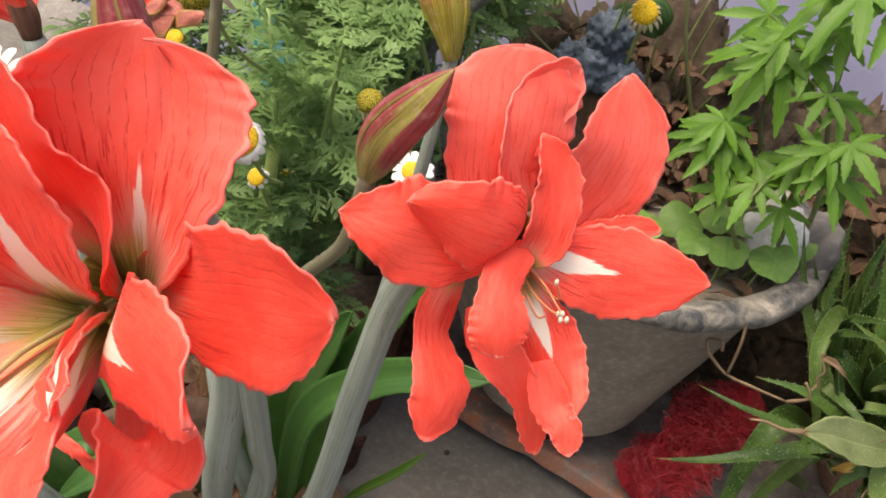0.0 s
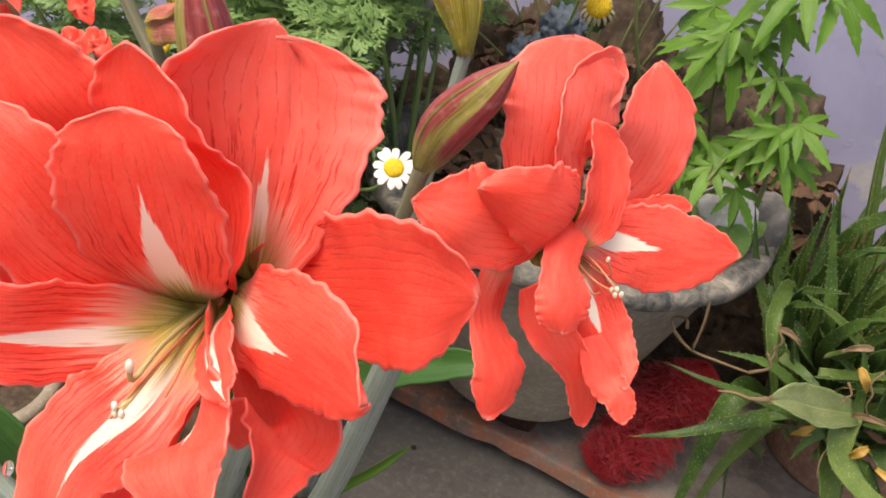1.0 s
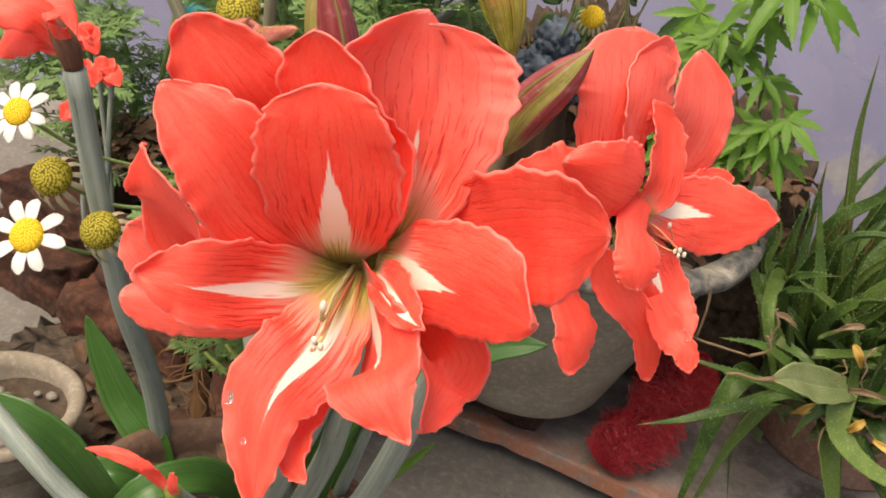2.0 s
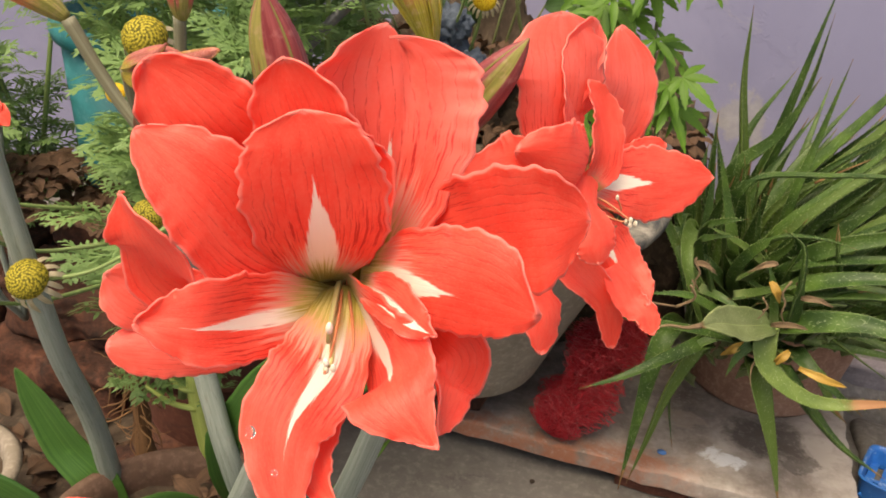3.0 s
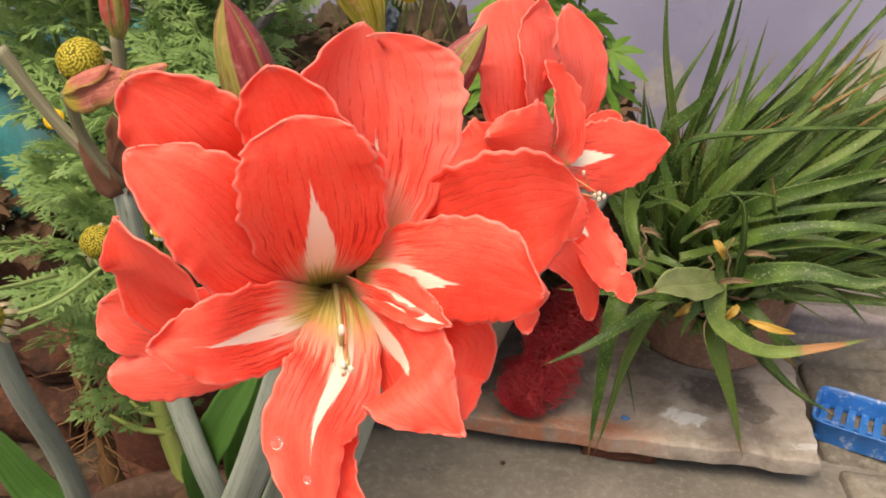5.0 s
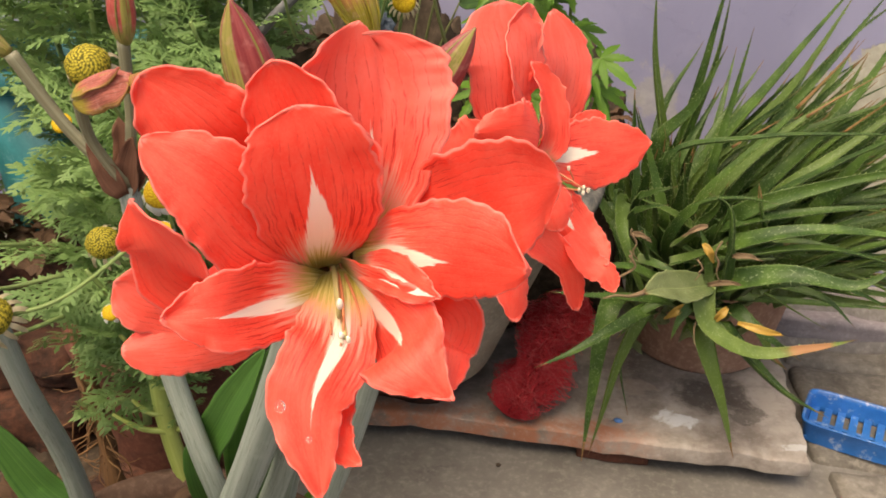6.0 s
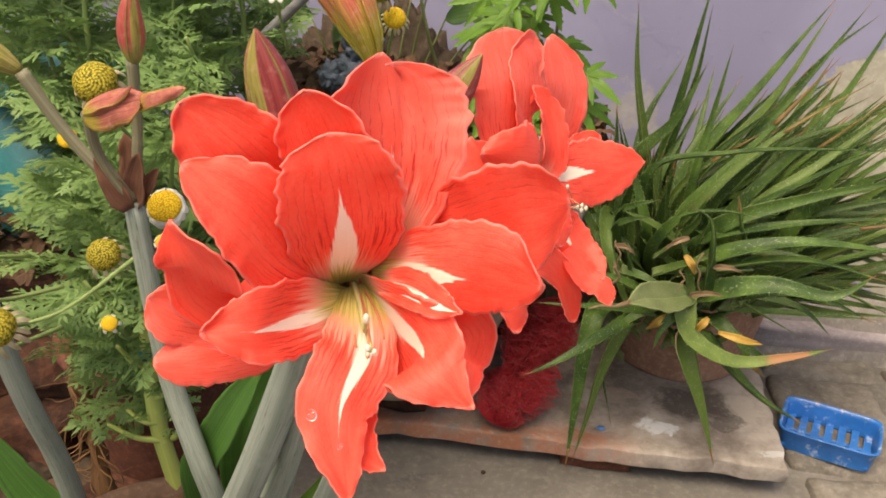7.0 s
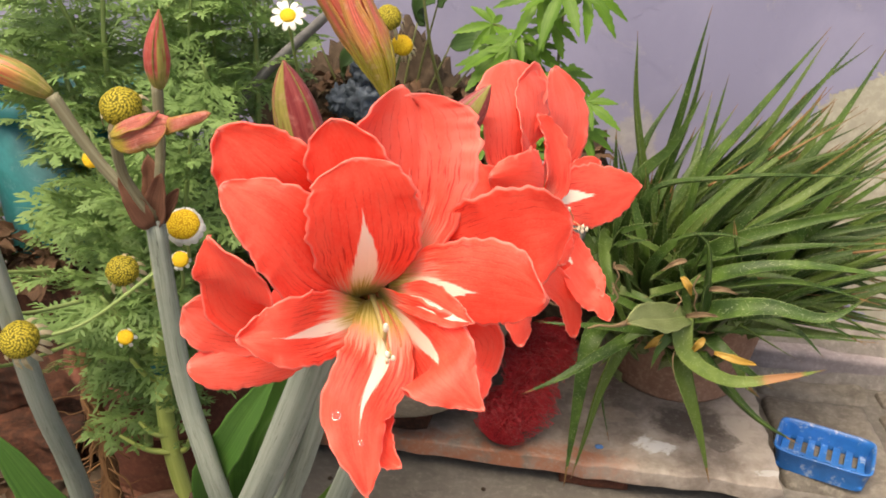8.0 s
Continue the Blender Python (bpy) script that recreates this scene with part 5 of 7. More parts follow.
ALOE_LEAVES.append(([(0.152, 1.0, 0.355), (0.166, 0.97, 0.388), (0.192, 0.96, 0.402)], 0.016, 0))
ALOE_LEAVES.append(([(0.151, 1.0, 0.34), (0.163, 0.98, 0.365), (0.187, 0.97, 0.376)], 0.016, 0))
ALOE_LEAVES.append(([(0.145, 1.04, 0.344), (0.141, 0.98, 0.334), (0.167, 0.96, 0.279), (0.184, 0.96, 0.25)], 0.026, 0))
ALOE_LEAVES.append(([(0.133, 1.05, 0.353), (0.131, 1.0, 0.338), (0.154, 0.98, 0.282)], 0.02, 0))
ALOE_LEAVES.append(([(0.236, 0.97, 0.282), (0.245, 0.94, 0.247), (0.296, 0.93, 0.225), (0.36, 0.94, 0.233), (0.409, 0.96, 0.237)], 0.024, 3))
ALOE_LEAVES.append(([(0.259, 0.97, 0.238), (0.301, 0.945, 0.204), (0.343, 0.94, 0.169), (0.397, 0.95, 0.135)], 0.024, 1))
ALOE_LEAVES.append(([(0.24, 0.98, 0.222), (0.254, 0.95, 0.194), (0.278, 0.945, 0.135), (0.303, 0.95, 0.061)], 0.026, 1))
ALOE_LEAVES.append(([(0.145, 0.99, 0.244), (0.131, 0.955, 0.215), (0.127, 0.95, 0.126), (0.124, 0.945, 0.032)], 0.026, 1))
ALOE_LEAVES.append(([(0.18, 0.985, 0.235), (0.155, 0.96, 0.182), (0.143, 0.955, 0.108), (0.132, 0.95, 0.04)], 0.02, 1))
ALOE_LEAVES.append(([(0.16, 0.97, 0.197), (0.158, 0.97, 0.159), (0.176, 0.97, 0.087)], 0.01, 1))
ALOE_LEAVES.append(([(0.185, 0.97, 0.245), (0.145, 0.93, 0.24), (0.101, 0.9, 0.222), (0.059, 0.89, 0.201)], 0.018, 1))
ALOE_LEAVES.append(([(0.223, 0.98, 0.267), (0.177, 0.955, 0.252), (0.148, 0.95, 0.212)], 0.018, 0))
ALOE_LEAVES.append(([(0.201, 0.95, 0.266), (0.149, 0.92, 0.285), (0.107, 0.9, 0.294), (0.066, 0.9, 0.294)], 0.016, 0))
ALOE_LEAVES.append(([(0.228, 0.96, 0.264), (0.212, 0.94, 0.251), (0.206, 0.935, 0.226)], 0.015, 0))
ALOE_LEAVES.append(([(0.272, 0.98, 0.25), (0.302, 0.95, 0.241), (0.353, 0.95, 0.208)], 0.022, 0))
ALOE_LEAVES.append(([(0.302, 0.98, 0.23), (0.323, 0.96, 0.205), (0.343, 0.96, 0.188)], 0.014, 2))
ALOE_LEAVES.append(([(0.174, 1.0, 0.274), (0.145, 1.0, 0.315), (0.108, 1.0, 0.374), (0.083, 1.0, 0.439)], 0.026, 0))
ALOE_LEAVES.append(([(0.182, 1.02, 0.298), (0.137, 1.02, 0.34), (0.098, 1.02, 0.405)], 0.026, 0))
ALOE_LEAVES.append(([(0.188, 1.02, 0.337), (0.168, 1.02, 0.399), (0.144, 1.02, 0.466)], 0.022, 0))
ALOE_LEAVES.append(([(0.15, 1.03, 0.33), (0.126, 1.02, 0.361), (0.128, 1.02, 0.4), (0.117, 1.02, 0.425)], 0.014, 1))
BROAD, DRY_TIP = [(0.242, 0.965, 0.286), (0.208, 0.93, 0.297), (0.182, 0.9, 0.311), (0.164, 0.88, 0.315)], [(0.164, 0.88, 0.315), (0.15, 0.87, 0.315), (0.135, 0.865, 0.317), (0.123, 0.863, 0.313)]
aloe = thing("aloe_plant", (0.27, 1.2, 0.18), "dense spotted green aloe clump with withered brown tips", "aloe")
for k, (points, width, tip) in enumerate(ALOE_LEAVES):
    aloe_leaf([(0.27 + (points[0][0] - 0.27) * 0.75, 1.17 + (points[0][1] - 1.17) * 0.6, min(points[0][2], 0.3) - 0.06)] + points, width * (1.1 if points[-1][2] < 0.24 else 0.8), tip, aloe, k, ALOE_BRIGHT if tip == 3 else None)
# the crowd of leaves behind and between them
rng = random.Random(11)
for k in range(112):
    a, reach = rng.uniform(-0.35, 1.2), rng.uniform(0.13, 0.36)
    base = np.array([rng.uniform(0.2, 0.36), rng.uniform(1.08, 1.25), 0.2])
    tip_at = base + np.array([reach * math.cos(a) * 0.85 + 0.045, rng.uniform(-0.1, 0.06), 0.06 + reach * math.sin(a) * 0.85])
    tip_at[1] = min(tip_at[1], 1.33)
    tip_at[2] = min(tip_at[2], 0.56)
    mid = (base + tip_at) / 2 + np.array([rng.uniform(-0.05, 0.02), rng.uniform(-0.03, 0.02), rng.uniform(-0.005, 0.05)])
    aloe_leaf([base, mid, tip_at], rng.uniform(0.011, 0.022), rng.choice((0, 0, 0, 1, 1, 1, 2)), aloe, 100 + k)
for k in range(46):
    a, reach = radians(rng.uniform(22, 72)), rng.uniform(0.17, 0.33)
    base = np.array([rng.uniform(0.2, 0.35), rng.uniform(1.1, 1.24), 0.22])
    tip_at = base + np.array([reach * math.cos(a), rng.uniform(-0.06, 0.05), 0.03 + reach * math.sin(a)])
    tip_at[1], tip_at[2] = min(tip_at[1], 1.33), min(tip_at[2], 0.5)
    mid = (base + tip_at) / 2 + np.array([rng.uniform(-0.03, 0.01), rng.uniform(-0.02, 0.02), rng.uniform(0, 0.03)])
    aloe_leaf([base, mid, tip_at], rng.uniform(0.016, 0.028), rng.choice((0, 0, 0, 1, 1)), aloe, 300 + k)
# long leaves leaning up against the wall
for k in range(30):
    base = np.array([rng.uniform(0.19, 0.31), rng.uniform(1.1, 1.22), 0.24])
    far = rng.uniform(0.03, 0.17)
    tip_at = np.array([base[0] + far, rng.uniform(1.14, 1.3), rng.uniform(0.4, 0.47) + 0.1 * (0.17 - far)])
    mid = (base + tip_at) / 2 + np.array([rng.uniform(-0.03, 0.0), rng.uniform(-0.02, 0.02), rng.uniform(0, 0.02)])
    aloe_leaf([base, mid, tip_at], rng.uniform(0.017, 0.026), rng.choice((0, 0, 0, 1)), aloe, 800 + k)
# shorter leaves crowding towards the bowl
for k in range(44):
    base = np.array([rng.uniform(0.16, 0.25), rng.uniform(1.06, 1.24), 0.19])
    tip_at = np.array([base[0] + rng.uniform(-0.075, 0.02), base[1] + rng.uniform(-0.09, 0.04), rng.uniform(0.27, 0.44)])
    mid = (base + tip_at) / 2 + np.array([rng.uniform(-0.02, 0.006), rng.uniform(-0.015, 0.01), rng.uniform(0, 0.02)])
    aloe_leaf([base, mid, tip_at], rng.uniform(0.014, 0.024), rng.choice((0, 0, 1, 1)), aloe, 700 + k)
# small offsets and dead leaf ends about the core
for k in range(30):
    base = np.array([rng.uniform(0.15, 0.32), rng.uniform(0.97, 1.06), rng.uniform(0.24, 0.33)])
    a, reach = rng.uniform(-0.7, 3.4), rng.uniform(0.045, 0.105)
    tip_at = base + np.array([reach * math.cos(a), rng.uniform(-0.05, 0.0), reach * math.sin(a) * 0.8])
    mid = (base + tip_at) / 2 + np.array([rng.uniform(-0.012, 0.012), -0.006, rng.uniform(0, 0.016)])
    aloe_leaf([base, mid, tip_at], rng.uniform(0.008, 0.015), rng.choice((0, 1, 1, 2)), aloe, 500 + k)
for k in range(8):
    base = np.array([rng.uniform(0.14, 0.3), rng.uniform(0.94, 0.98), rng.uniform(0.25, 0.36)])
    d = np.array([rng.uniform(-0.035, 0.035), rng.uniform(-0.012, 0.004), rng.uniform(-0.03, 0.012)])
    sheet("dead_leaf", [base, base + d * 0.5 + np.array([0, -0.004, 0.005]), base + d], [0.003, 0.006, 0.006, 0.005, 0.003, 0.001], (0.1, -0.8, 0.6), STRAW, aloe, 0.0006, "shrivelled tan leaf end", cup=0.8, ruffle=0.0012, seed=k, n=14, m=7)
broad = sheet("broad_leaf", BROAD, [0.022, 0.034, 0.04, 0.033, 0.019, 0.004], (0.1, -0.6, 0.8), ALOE_PALE, aloe, 0.0016, "broad pale leaf with a shrivelled tip", cup=0.3, ruffle=0.0012, fold=2.0, n=26, m=13, tip=0.02)
tube("dry_tip", DRY_TIP, [0.003, 0.0016, 0.0014, 0.0008], STRAW, aloe, 12, 6, label="shrivelled straw-coloured tip")
for k, (x, y, z, dx, dz) in enumerate([(0.225, 0.945, 0.345, 0.014, -0.022), (0.275, 0.94, 0.255, 0.05, -0.01), (0.218, 0.95, 0.265, -0.02, -0.02), (0.262, 0.945, 0.27, -0.012, -0.02)]):
    sheet("dead_leaf", [(x, y, z), (x + dx * 0.5, y - 0.006, z + dz * 0.3), (x + dx, y, z + dz)], [0.004, 0.007, 0.009, 0.008, 0.005, 0.002], (0.1, -0.8, 0.6), YELLOW_LEAF, aloe, 0.0006, "yellowed dead leaf", cup=0.5, ruffle=0.001, seed=k, n=14, m=7)
for k in range(5):
    x, z = rng.uniform(0.13, 0.26), rng.uniform(0.25, 0.36)
    p = np.array([x, rng.uniform(0.93, 0.97), z])
    pts = [p]
    for j in range(4):
        p = p + np.array([rng.uniform(-0.009, 0.009), rng.uniform(-0.006, 0.004), rng.uniform(-0.014, -0.002)])
        pts.append(p)
    tube("dry_fibre", pts, [0.0013, 0.001, 0.0012, 0.0008, 0.0005], STRAW, aloe, 14, 5, label="curled dry leaf fibre")


# ---- crown daisies: feathery foliage and yellow heads ----
FEATHER = leaf_material("feathery daisy leaf", (0.155, 0.28, 0.085), (0.265, 0.39, 0.14), thin=0.38, rough=0.55, veins=6.0)
DAISY_STEM = leaf_material("pale green daisy stem", (0.16, 0.24, 0.07), (0.24, 0.32, 0.11), thin=0.0, rough=0.5, veins=8.0)
RAY = leaf_material("white ray petal", (0.8, 0.8, 0.76), (0.86, 0.86, 0.82), thin=0.25, veins=8.0)


def head_material(name, low, high):
    n = Nodes(name)
    s, v = n.uv()
    grain = n.noise(n.coords(), 900.0, 2.0)
    color = n.mix(n.step(s, 0.25, 0.8), low, high)
    color = n.mix(n.math("MULTIPLY", n.step(grain, 0.4, 0.7), 0.3), color, tuple(x * 0.6 for x in high))
    return n.finish(color, 0.7, grain, 0.3, 0.0005, 0.2, thin=0.1)


YELLOW_HEAD = head_material("yellow daisy disc", (0.5, 0.27, 0.01), (0.85, 0.62, 0.04))
OLD_HEAD = head_material("fading olive-yellow daisy disc", (0.075, 0.07, 0.008), (0.5, 0.41, 0.045))


def feather_mesh(seed):
    """A twice-cut leaf, one unit long, in the plane of x and y, curling down."""
    rng = random.Random(seed)
    verts, faces, uv = [], [], []

    def blade(a, b, w):
        a, b = np.array(a), np.array(b)
        d = unit(b - a)
        s = np.array([-d[1], d[0], 0]) * w
        k = len(verts)
        verts.extend([a - s * 0.45, a + s * 0.45, a + (b - a) * 0.6 + s, b, a + (b - a) * 0.6 - s])
        uv.extend([(0, 0.4), (0, 0.6), (0.6, 1), (1, 0.5), (0.6, 0)])
        faces.append((k, k + 4, k + 3, k + 2, k + 1))

    blade((0, 0, 0), (0.98, 0, 0), 0.018)
    for i in range(6):
        x = 0.16 + 0.13 * i + rng.uniform(-0.02, 0.02)
        size = 0.44 * math.sin(math.pi * (0.25 + 0.7 * i / 6)) ** 0.8 * rng.uniform(0.8, 1.15)
        for sign in (-1, 1):
            ang = sign * radians(rng.uniform(42, 60))
            d = np.array([math.cos(ang), math.sin(ang), rng.uniform(-0.2, 0.3)])
            end = np.array([x, 0, 0]) + d * size
            blade((x, 0, 0), end, 0.022)
            for j in range(3):
                f = 0.35 + 0.24 * j
                p = np.array([x, 0, 0]) + d * size * f
                for s2 in (-1, 1):
                    a2 = ang + s2 * radians(rng.uniform(35, 50))
                    e = p + np.array([math.cos(a2), math.sin(a2), rng.uniform(-0.25, 0.25)]) * size * (0.46 - 0.08 * j) * rng.uniform(0.75, 1.2)
                    blade(p, e, 0.0215)
    droop = rng.uniform(0.1, 0.5)
    verts = [(p[0], p[1], p[2] - droop * p[0] ** 2 - 0.5 * abs(p[1]) ** 2 + 0.04 * math.sin(9 * p[0])) for p in verts]
    data = bpy.data.meshes.new("feather_leaf")
    data.from_pydata(verts, [], faces)
    layer = data.uv_layers.new(name="UVMap")
    layer.data.foreach_set("uv", np.array(uv, dtype=np.float32)[[v for f in faces for v in f]].ravel())
    data.materials.append(FEATHER)
    return data


FEATHERS = [feather_mesh(k) for k in range(7)]


def daisy_plant(stems, count, size, label, seed):
    """Stems as smooth lines, and leaves that leave them all round."""
    rng = random.Random(seed)
    ob = thing("crown_daisy", stems[0][0], label, "daisy plant", "daisy plants")
    lines = []
    for pts in stems:
        r = 0.0035 * rng.uniform(0.7, 1.2)
        tube("stem", pts, [r * 1.3, r, r * 0.8, r * 0.5], DAISY_STEM, ob, 18, 6)
        lines.append(spline(pts, 40))
    for k in range(count):
        line = rng.choice(lines)
        i = rng.randint(6, 38)
        p = line[i]
        t = unit(line[i + 1] - line[i - 1])
        a = rng.uniform(0, 6.2832)
        d = unit(np.array([math.cos(a), math.sin(a), rng.uniform(-0.25, 0.6)]))
        d = unit(d * 0.9 + t * 0.35)
        length = size * rng.uniform(0.65, 1.2)
        if (p + d * length)[1] > 1.36 or (p + d * length)[1] < 0.565:
            d[1] = -d[1] if p[1] < 1.0 and p[1] > 0.75 else 0.05
        end = p + d * length
        if min(end[0], p[0] + 0.03) > -0.215 - 0.58 * (end[1] - 0.75) and 0.34 < end[2] < 0.6 - 0.36 * (end[1] - 0.75) and end[1] > 0.63:
            continue  # the bowl's side is open
        m = Matrix.Translation(Vector(p)) @ Vector(d).to_track_quat("X", "Z").to_matrix().to_4x4() @ pose(0, 0, 0, rng.uniform(-35, 35), 0, 0) @ Matrix.Scale(length, 4)
        share("leaf", FEATHERS[k % 7], m, ob)
    return ob


def spread(foot, tops, seed):
    rng = random.Random(seed)
    out = []
    for top in tops:
        f, e = np.array(foot) + np.array([rng.uniform(-0.02, 0.02), rng.uniform(-0.02, 0.02), 0]), np.array(top)
        bend = np.array([rng.uniform(-0.03, 0.03), rng.uniform(-0.03, 0.03), 0.03])
        out.append([f, f + (e - f) * 0.35 + bend, f + (e - f) * 0.7 + bend * 0.8, e])
    return out


PLANTS = []
PLANTS.append(daisy_plant(spread((-0.30, 0.74, 0.2), [(-0.27, 0.68, 0.50), (-0.33, 0.70, 0.46), (-0.36, 0.76, 0.53), (-0.24, 0.72, 0.56), (-0.30, 0.64, 0.42), (-0.38, 0.72, 0.40)], 1), 170, 0.07, "bushy green feathery-leaved daisy plant", 1))
PLANTS.append(daisy_plant(spread((-0.36, 0.92, 0.2), [(-0.38, 0.86, 0.66), (-0.46, 0.88, 0.66), (-0.30, 0.88, 0.64), (-0.42, 0.98, 0.62), (-0.34, 1.0, 0.60), (-0.5, 0.95, 0.58), (-0.26, 0.85, 0.52)], 2), 210, 0.085, "tall green feathery-leaved daisy plant against the wall", 2))
PLANTS.append(daisy_plant(spread((-0.29, 0.98, 0.2), [(-0.29, 0.90, 0.64), (-0.27, 1.0, 0.66), (-0.33, 1.06, 0.64), (-0.25, 0.92, 0.70), (-0.27, 0.82, 0.58), (-0.38, 1.1, 0.6)], 3), 170, 0.08, "leafy green daisy plant with fine-cut foliage", 3))
PLANTS.append(daisy_plant(spread((-0.5, 1.1, 0.15), [(-0.55, 1.05, 0.6), (-0.62, 1.1, 0.56), (-0.45, 1.15, 0.64), (-0.52, 0.98, 0.5), (-0.68, 1.0, 0.6)], 4), 150, 0.085, "daisy plant with feathery leaves by a teal pail", 4))


PLANTS.append(daisy_plant(spread((-0.78, 1.05, 0.1), [(-0.8, 1.0, 0.5), (-0.9, 1.1, 0.55), (-0.72, 1.15, 0.6), (-0.95, 0.95, 0.45), (-0.7, 0.9, 0.42)], 5), 150, 0.09, "straggling feathery daisy plant beside the bricks", 5))


def daisy(place, r, petals, stem, label, face=(0.15, -0.75, 0.65), mat=None, seed=0, droop=0.0):
    rng = random.Random(seed + 90)
    fresh = mat is YELLOW_HEAD and droop <= 0.6
    plant = min(PLANTS, key=lambda o: (origin(o) - Vector(stem)).length)
    m = Vector(face).to_track_quat("Z", "Y").to_matrix()
    c = Vector(place)
    prof = spline([(0.3, -0.55), (0.75, -0.38), (1.0, -0.05), (1.02, 0.2), (0.92, 0.5), (0.7, 0.74), (0.4, 0.9), (0.05, 0.96)], 30)
    v, f, uv = turned_data([(a * r, b * r) for a, b in prof], (0, 0, 0), 60, 0.02, seed)
    # the florets: small bumps in the spiral of a seed head
    count = int(330 * min(1.0, r / 0.0115) ** 0.7)
    z = 1 - (np.arange(count) + 0.5) / count * 1.45
    w = np.arange(count) * 2.39996
    z, w = z + np.array([rng.uniform(-0.008, 0.008) for _ in range(count)]), w + np.array([rng.uniform(-0.05, 0.05) for _ in range(count)])
    z = np.clip(z, -0.99, 0.99)
    seeds = np.stack([np.sqrt(1 - z * z) * np.cos(w), np.sqrt(1 - z * z) * np.sin(w), z], 1)
    d = np.array([unit(np.array(p)) for p in v])
    near = np.arccos(np.clip(d @ seeds.T, -1, 1)).min(1) / math.sqrt(4 * math.pi * 0.72 / count)
    bump = np.clip(1 - near / 0.62, 0, 1) ** 0.7 * (d[:, 2] > -0.45)
    v = [Vector((p[0], p[1], p[2] * (0.55 if fresh else 1.0))) * (1 + 0.07 * b) for p, b in zip(v, bump)]
    uv = [(b, 0.5) for b in bump]
    ob = solid("flower_head", [c + m @ Vector(p) for p in v], f, mat or OLD_HEAD, plant, label, uv)
    for k in range(petals):
        a = 6.2832 * (k + rng.uniform(-0.2, 0.2)) / petals
        d = Vector((math.cos(a), math.sin(a), 0))
        length = r * (rng.uniform(1.25, 1.5) if not droop else rng.uniform(0.22, 0.4) if fresh else rng.uniform(0.3, 0.55))
        pts = [c + m @ (d * r * 0.8), c + m @ (d * (r + length * 0.5) + Vector((0, 0, 0.12 * r - droop * r * 0.5))), c + m @ (d * (r + length) + Vector((0, 0, -0.1 * r - droop * r * 1.3)))]
        w = r * (0.75 if not droop else 0.5 if fresh else 0.26)
        sheet("ray", [np.array(p) for p in pts], [w * 0.5, w * 0.95, w * 1.1, w * 1.1, w, w * 0.5], m @ Vector((0, 0, 1)), RAY if fresh or not droop else STRAW_RAY, ob, 0.0003, cup=0.15, ruffle=0.0002, seed=seed * 31 + k, n=9, m=5, tip=0.3)
    back_of = c - m @ Vector((0, 0, r * 0.5))
    tube("flower_stem", [back_of, back_of + (Vector(stem) - back_of) * 0.4 - Vector((0, -0.004, 0.012)), Vector(stem)], [0.0017, 0.0015, 0.0018], DAISY_STEM, ob, 14, 6)
    return ob


STRAW_RAY = leaf_material("shrivelled pale ray", (0.5, 0.42, 0.25), (0.66, 0.58, 0.4), thin=0.2)
OLD = "faded olive-yellow daisy head with shrivelled rays"
daisy((-0.215, 0.55, 0.618), 0.0125, 9, (-0.225, 0.62, 0.55), OLD, mat=OLD_HEAD, seed=1, droop=1.0)
daisy((-0.285, 0.504, 0.459), 0.0125, 14, (-0.2, 0.56, 0.50), OLD, mat=OLD_HEAD, seed=2, droop=1.0)
daisy((-0.251, 0.592, 0.473), 0.0115, 12, (-0.26, 0.66, 0.42), OLD, mat=OLD_HEAD, seed=3, droop=1.0)
daisy((-0.184, 0.56, 0.533), 0.0105, 14, (-0.22, 0.64, 0.46), "yellow daisy head with short white rays", mat=YELLOW_HEAD, seed=4, droop=0.5)
daisy((-0.207, 0.60, 0.484), 0.006, 9, (-0.24, 0.66, 0.42), "small yellow daisy just opening", mat=YELLOW_HEAD, seed=5, droop=0.4)
daisy((-0.246, 0.56, 0.576), 0.0062, 0, (-0.25, 0.64, 0.52), "closed pale yellow daisy bud", mat=YELLOW_HEAD, seed=6)
daisy((-0.26, 0.60, 0.408), 0.006, 6, (-0.27, 0.66, 0.36), "opening daisy bud with white ray tips", mat=YELLOW_HEAD, seed=7, droop=0.6)
daisy((-0.178, 0.80, 0.634), 0.0066, 11, (-0.19, 0.87, 0.56), "white daisy with a yellow centre", mat=YELLOW_HEAD, seed=8)
daisy((-0.102, 0.955, 0.579), 0.0108, 16, (-0.14, 1.02, 0.48), "yellow daisy head with pale shrivelled rays", mat=YELLOW_HEAD, seed=9, droop=0.7)
daisy((-0.112, 0.93, 0.612), 0.0125, 12, (-0.15, 1.0, 0.52), OLD, mat=OLD_HEAD, seed=19, droop=0.8)
daisy((-0.335, 0.487, 0.444), 0.0115, 8, (-0.30, 0.60, 0.40), "fresh white daisy with a bright yellow centre", mat=YELLOW_HEAD, seed=10)
daisy((-0.368, 0.515, 0.517), 0.0095, 9, (-0.33, 0.62, 0.45), "small white daisy on a thin stem", mat=YELLOW_HEAD, seed=11)
daisy((-0.33, 0.507, 0.483), 0.013, 12, (-0.28, 0.58, 0.45), OLD, mat=OLD_HEAD, seed=12, droop=1.0)
daisy((-0.142, 0.691, 0.488), 0.007, 12, (-0.22, 0.75, 0.42), "white daisy with open rays and yellow centre", face=(0.3, -0.7, 0.65), mat=YELLOW_HEAD, seed=13)
daisy((-0.19, 0.694, 0.524), 0.009, 10, (-0.23, 0.76, 0.46), OLD, mat=OLD_HEAD, seed=14, droop=1.2)
daisy((-0.27, 0.70, 0.422), 0.0075, 9, (-0.29, 0.74, 0.36), "small yellow daisy among feathery leaves", mat=YELLOW_HEAD, seed=15, droop=0.4)
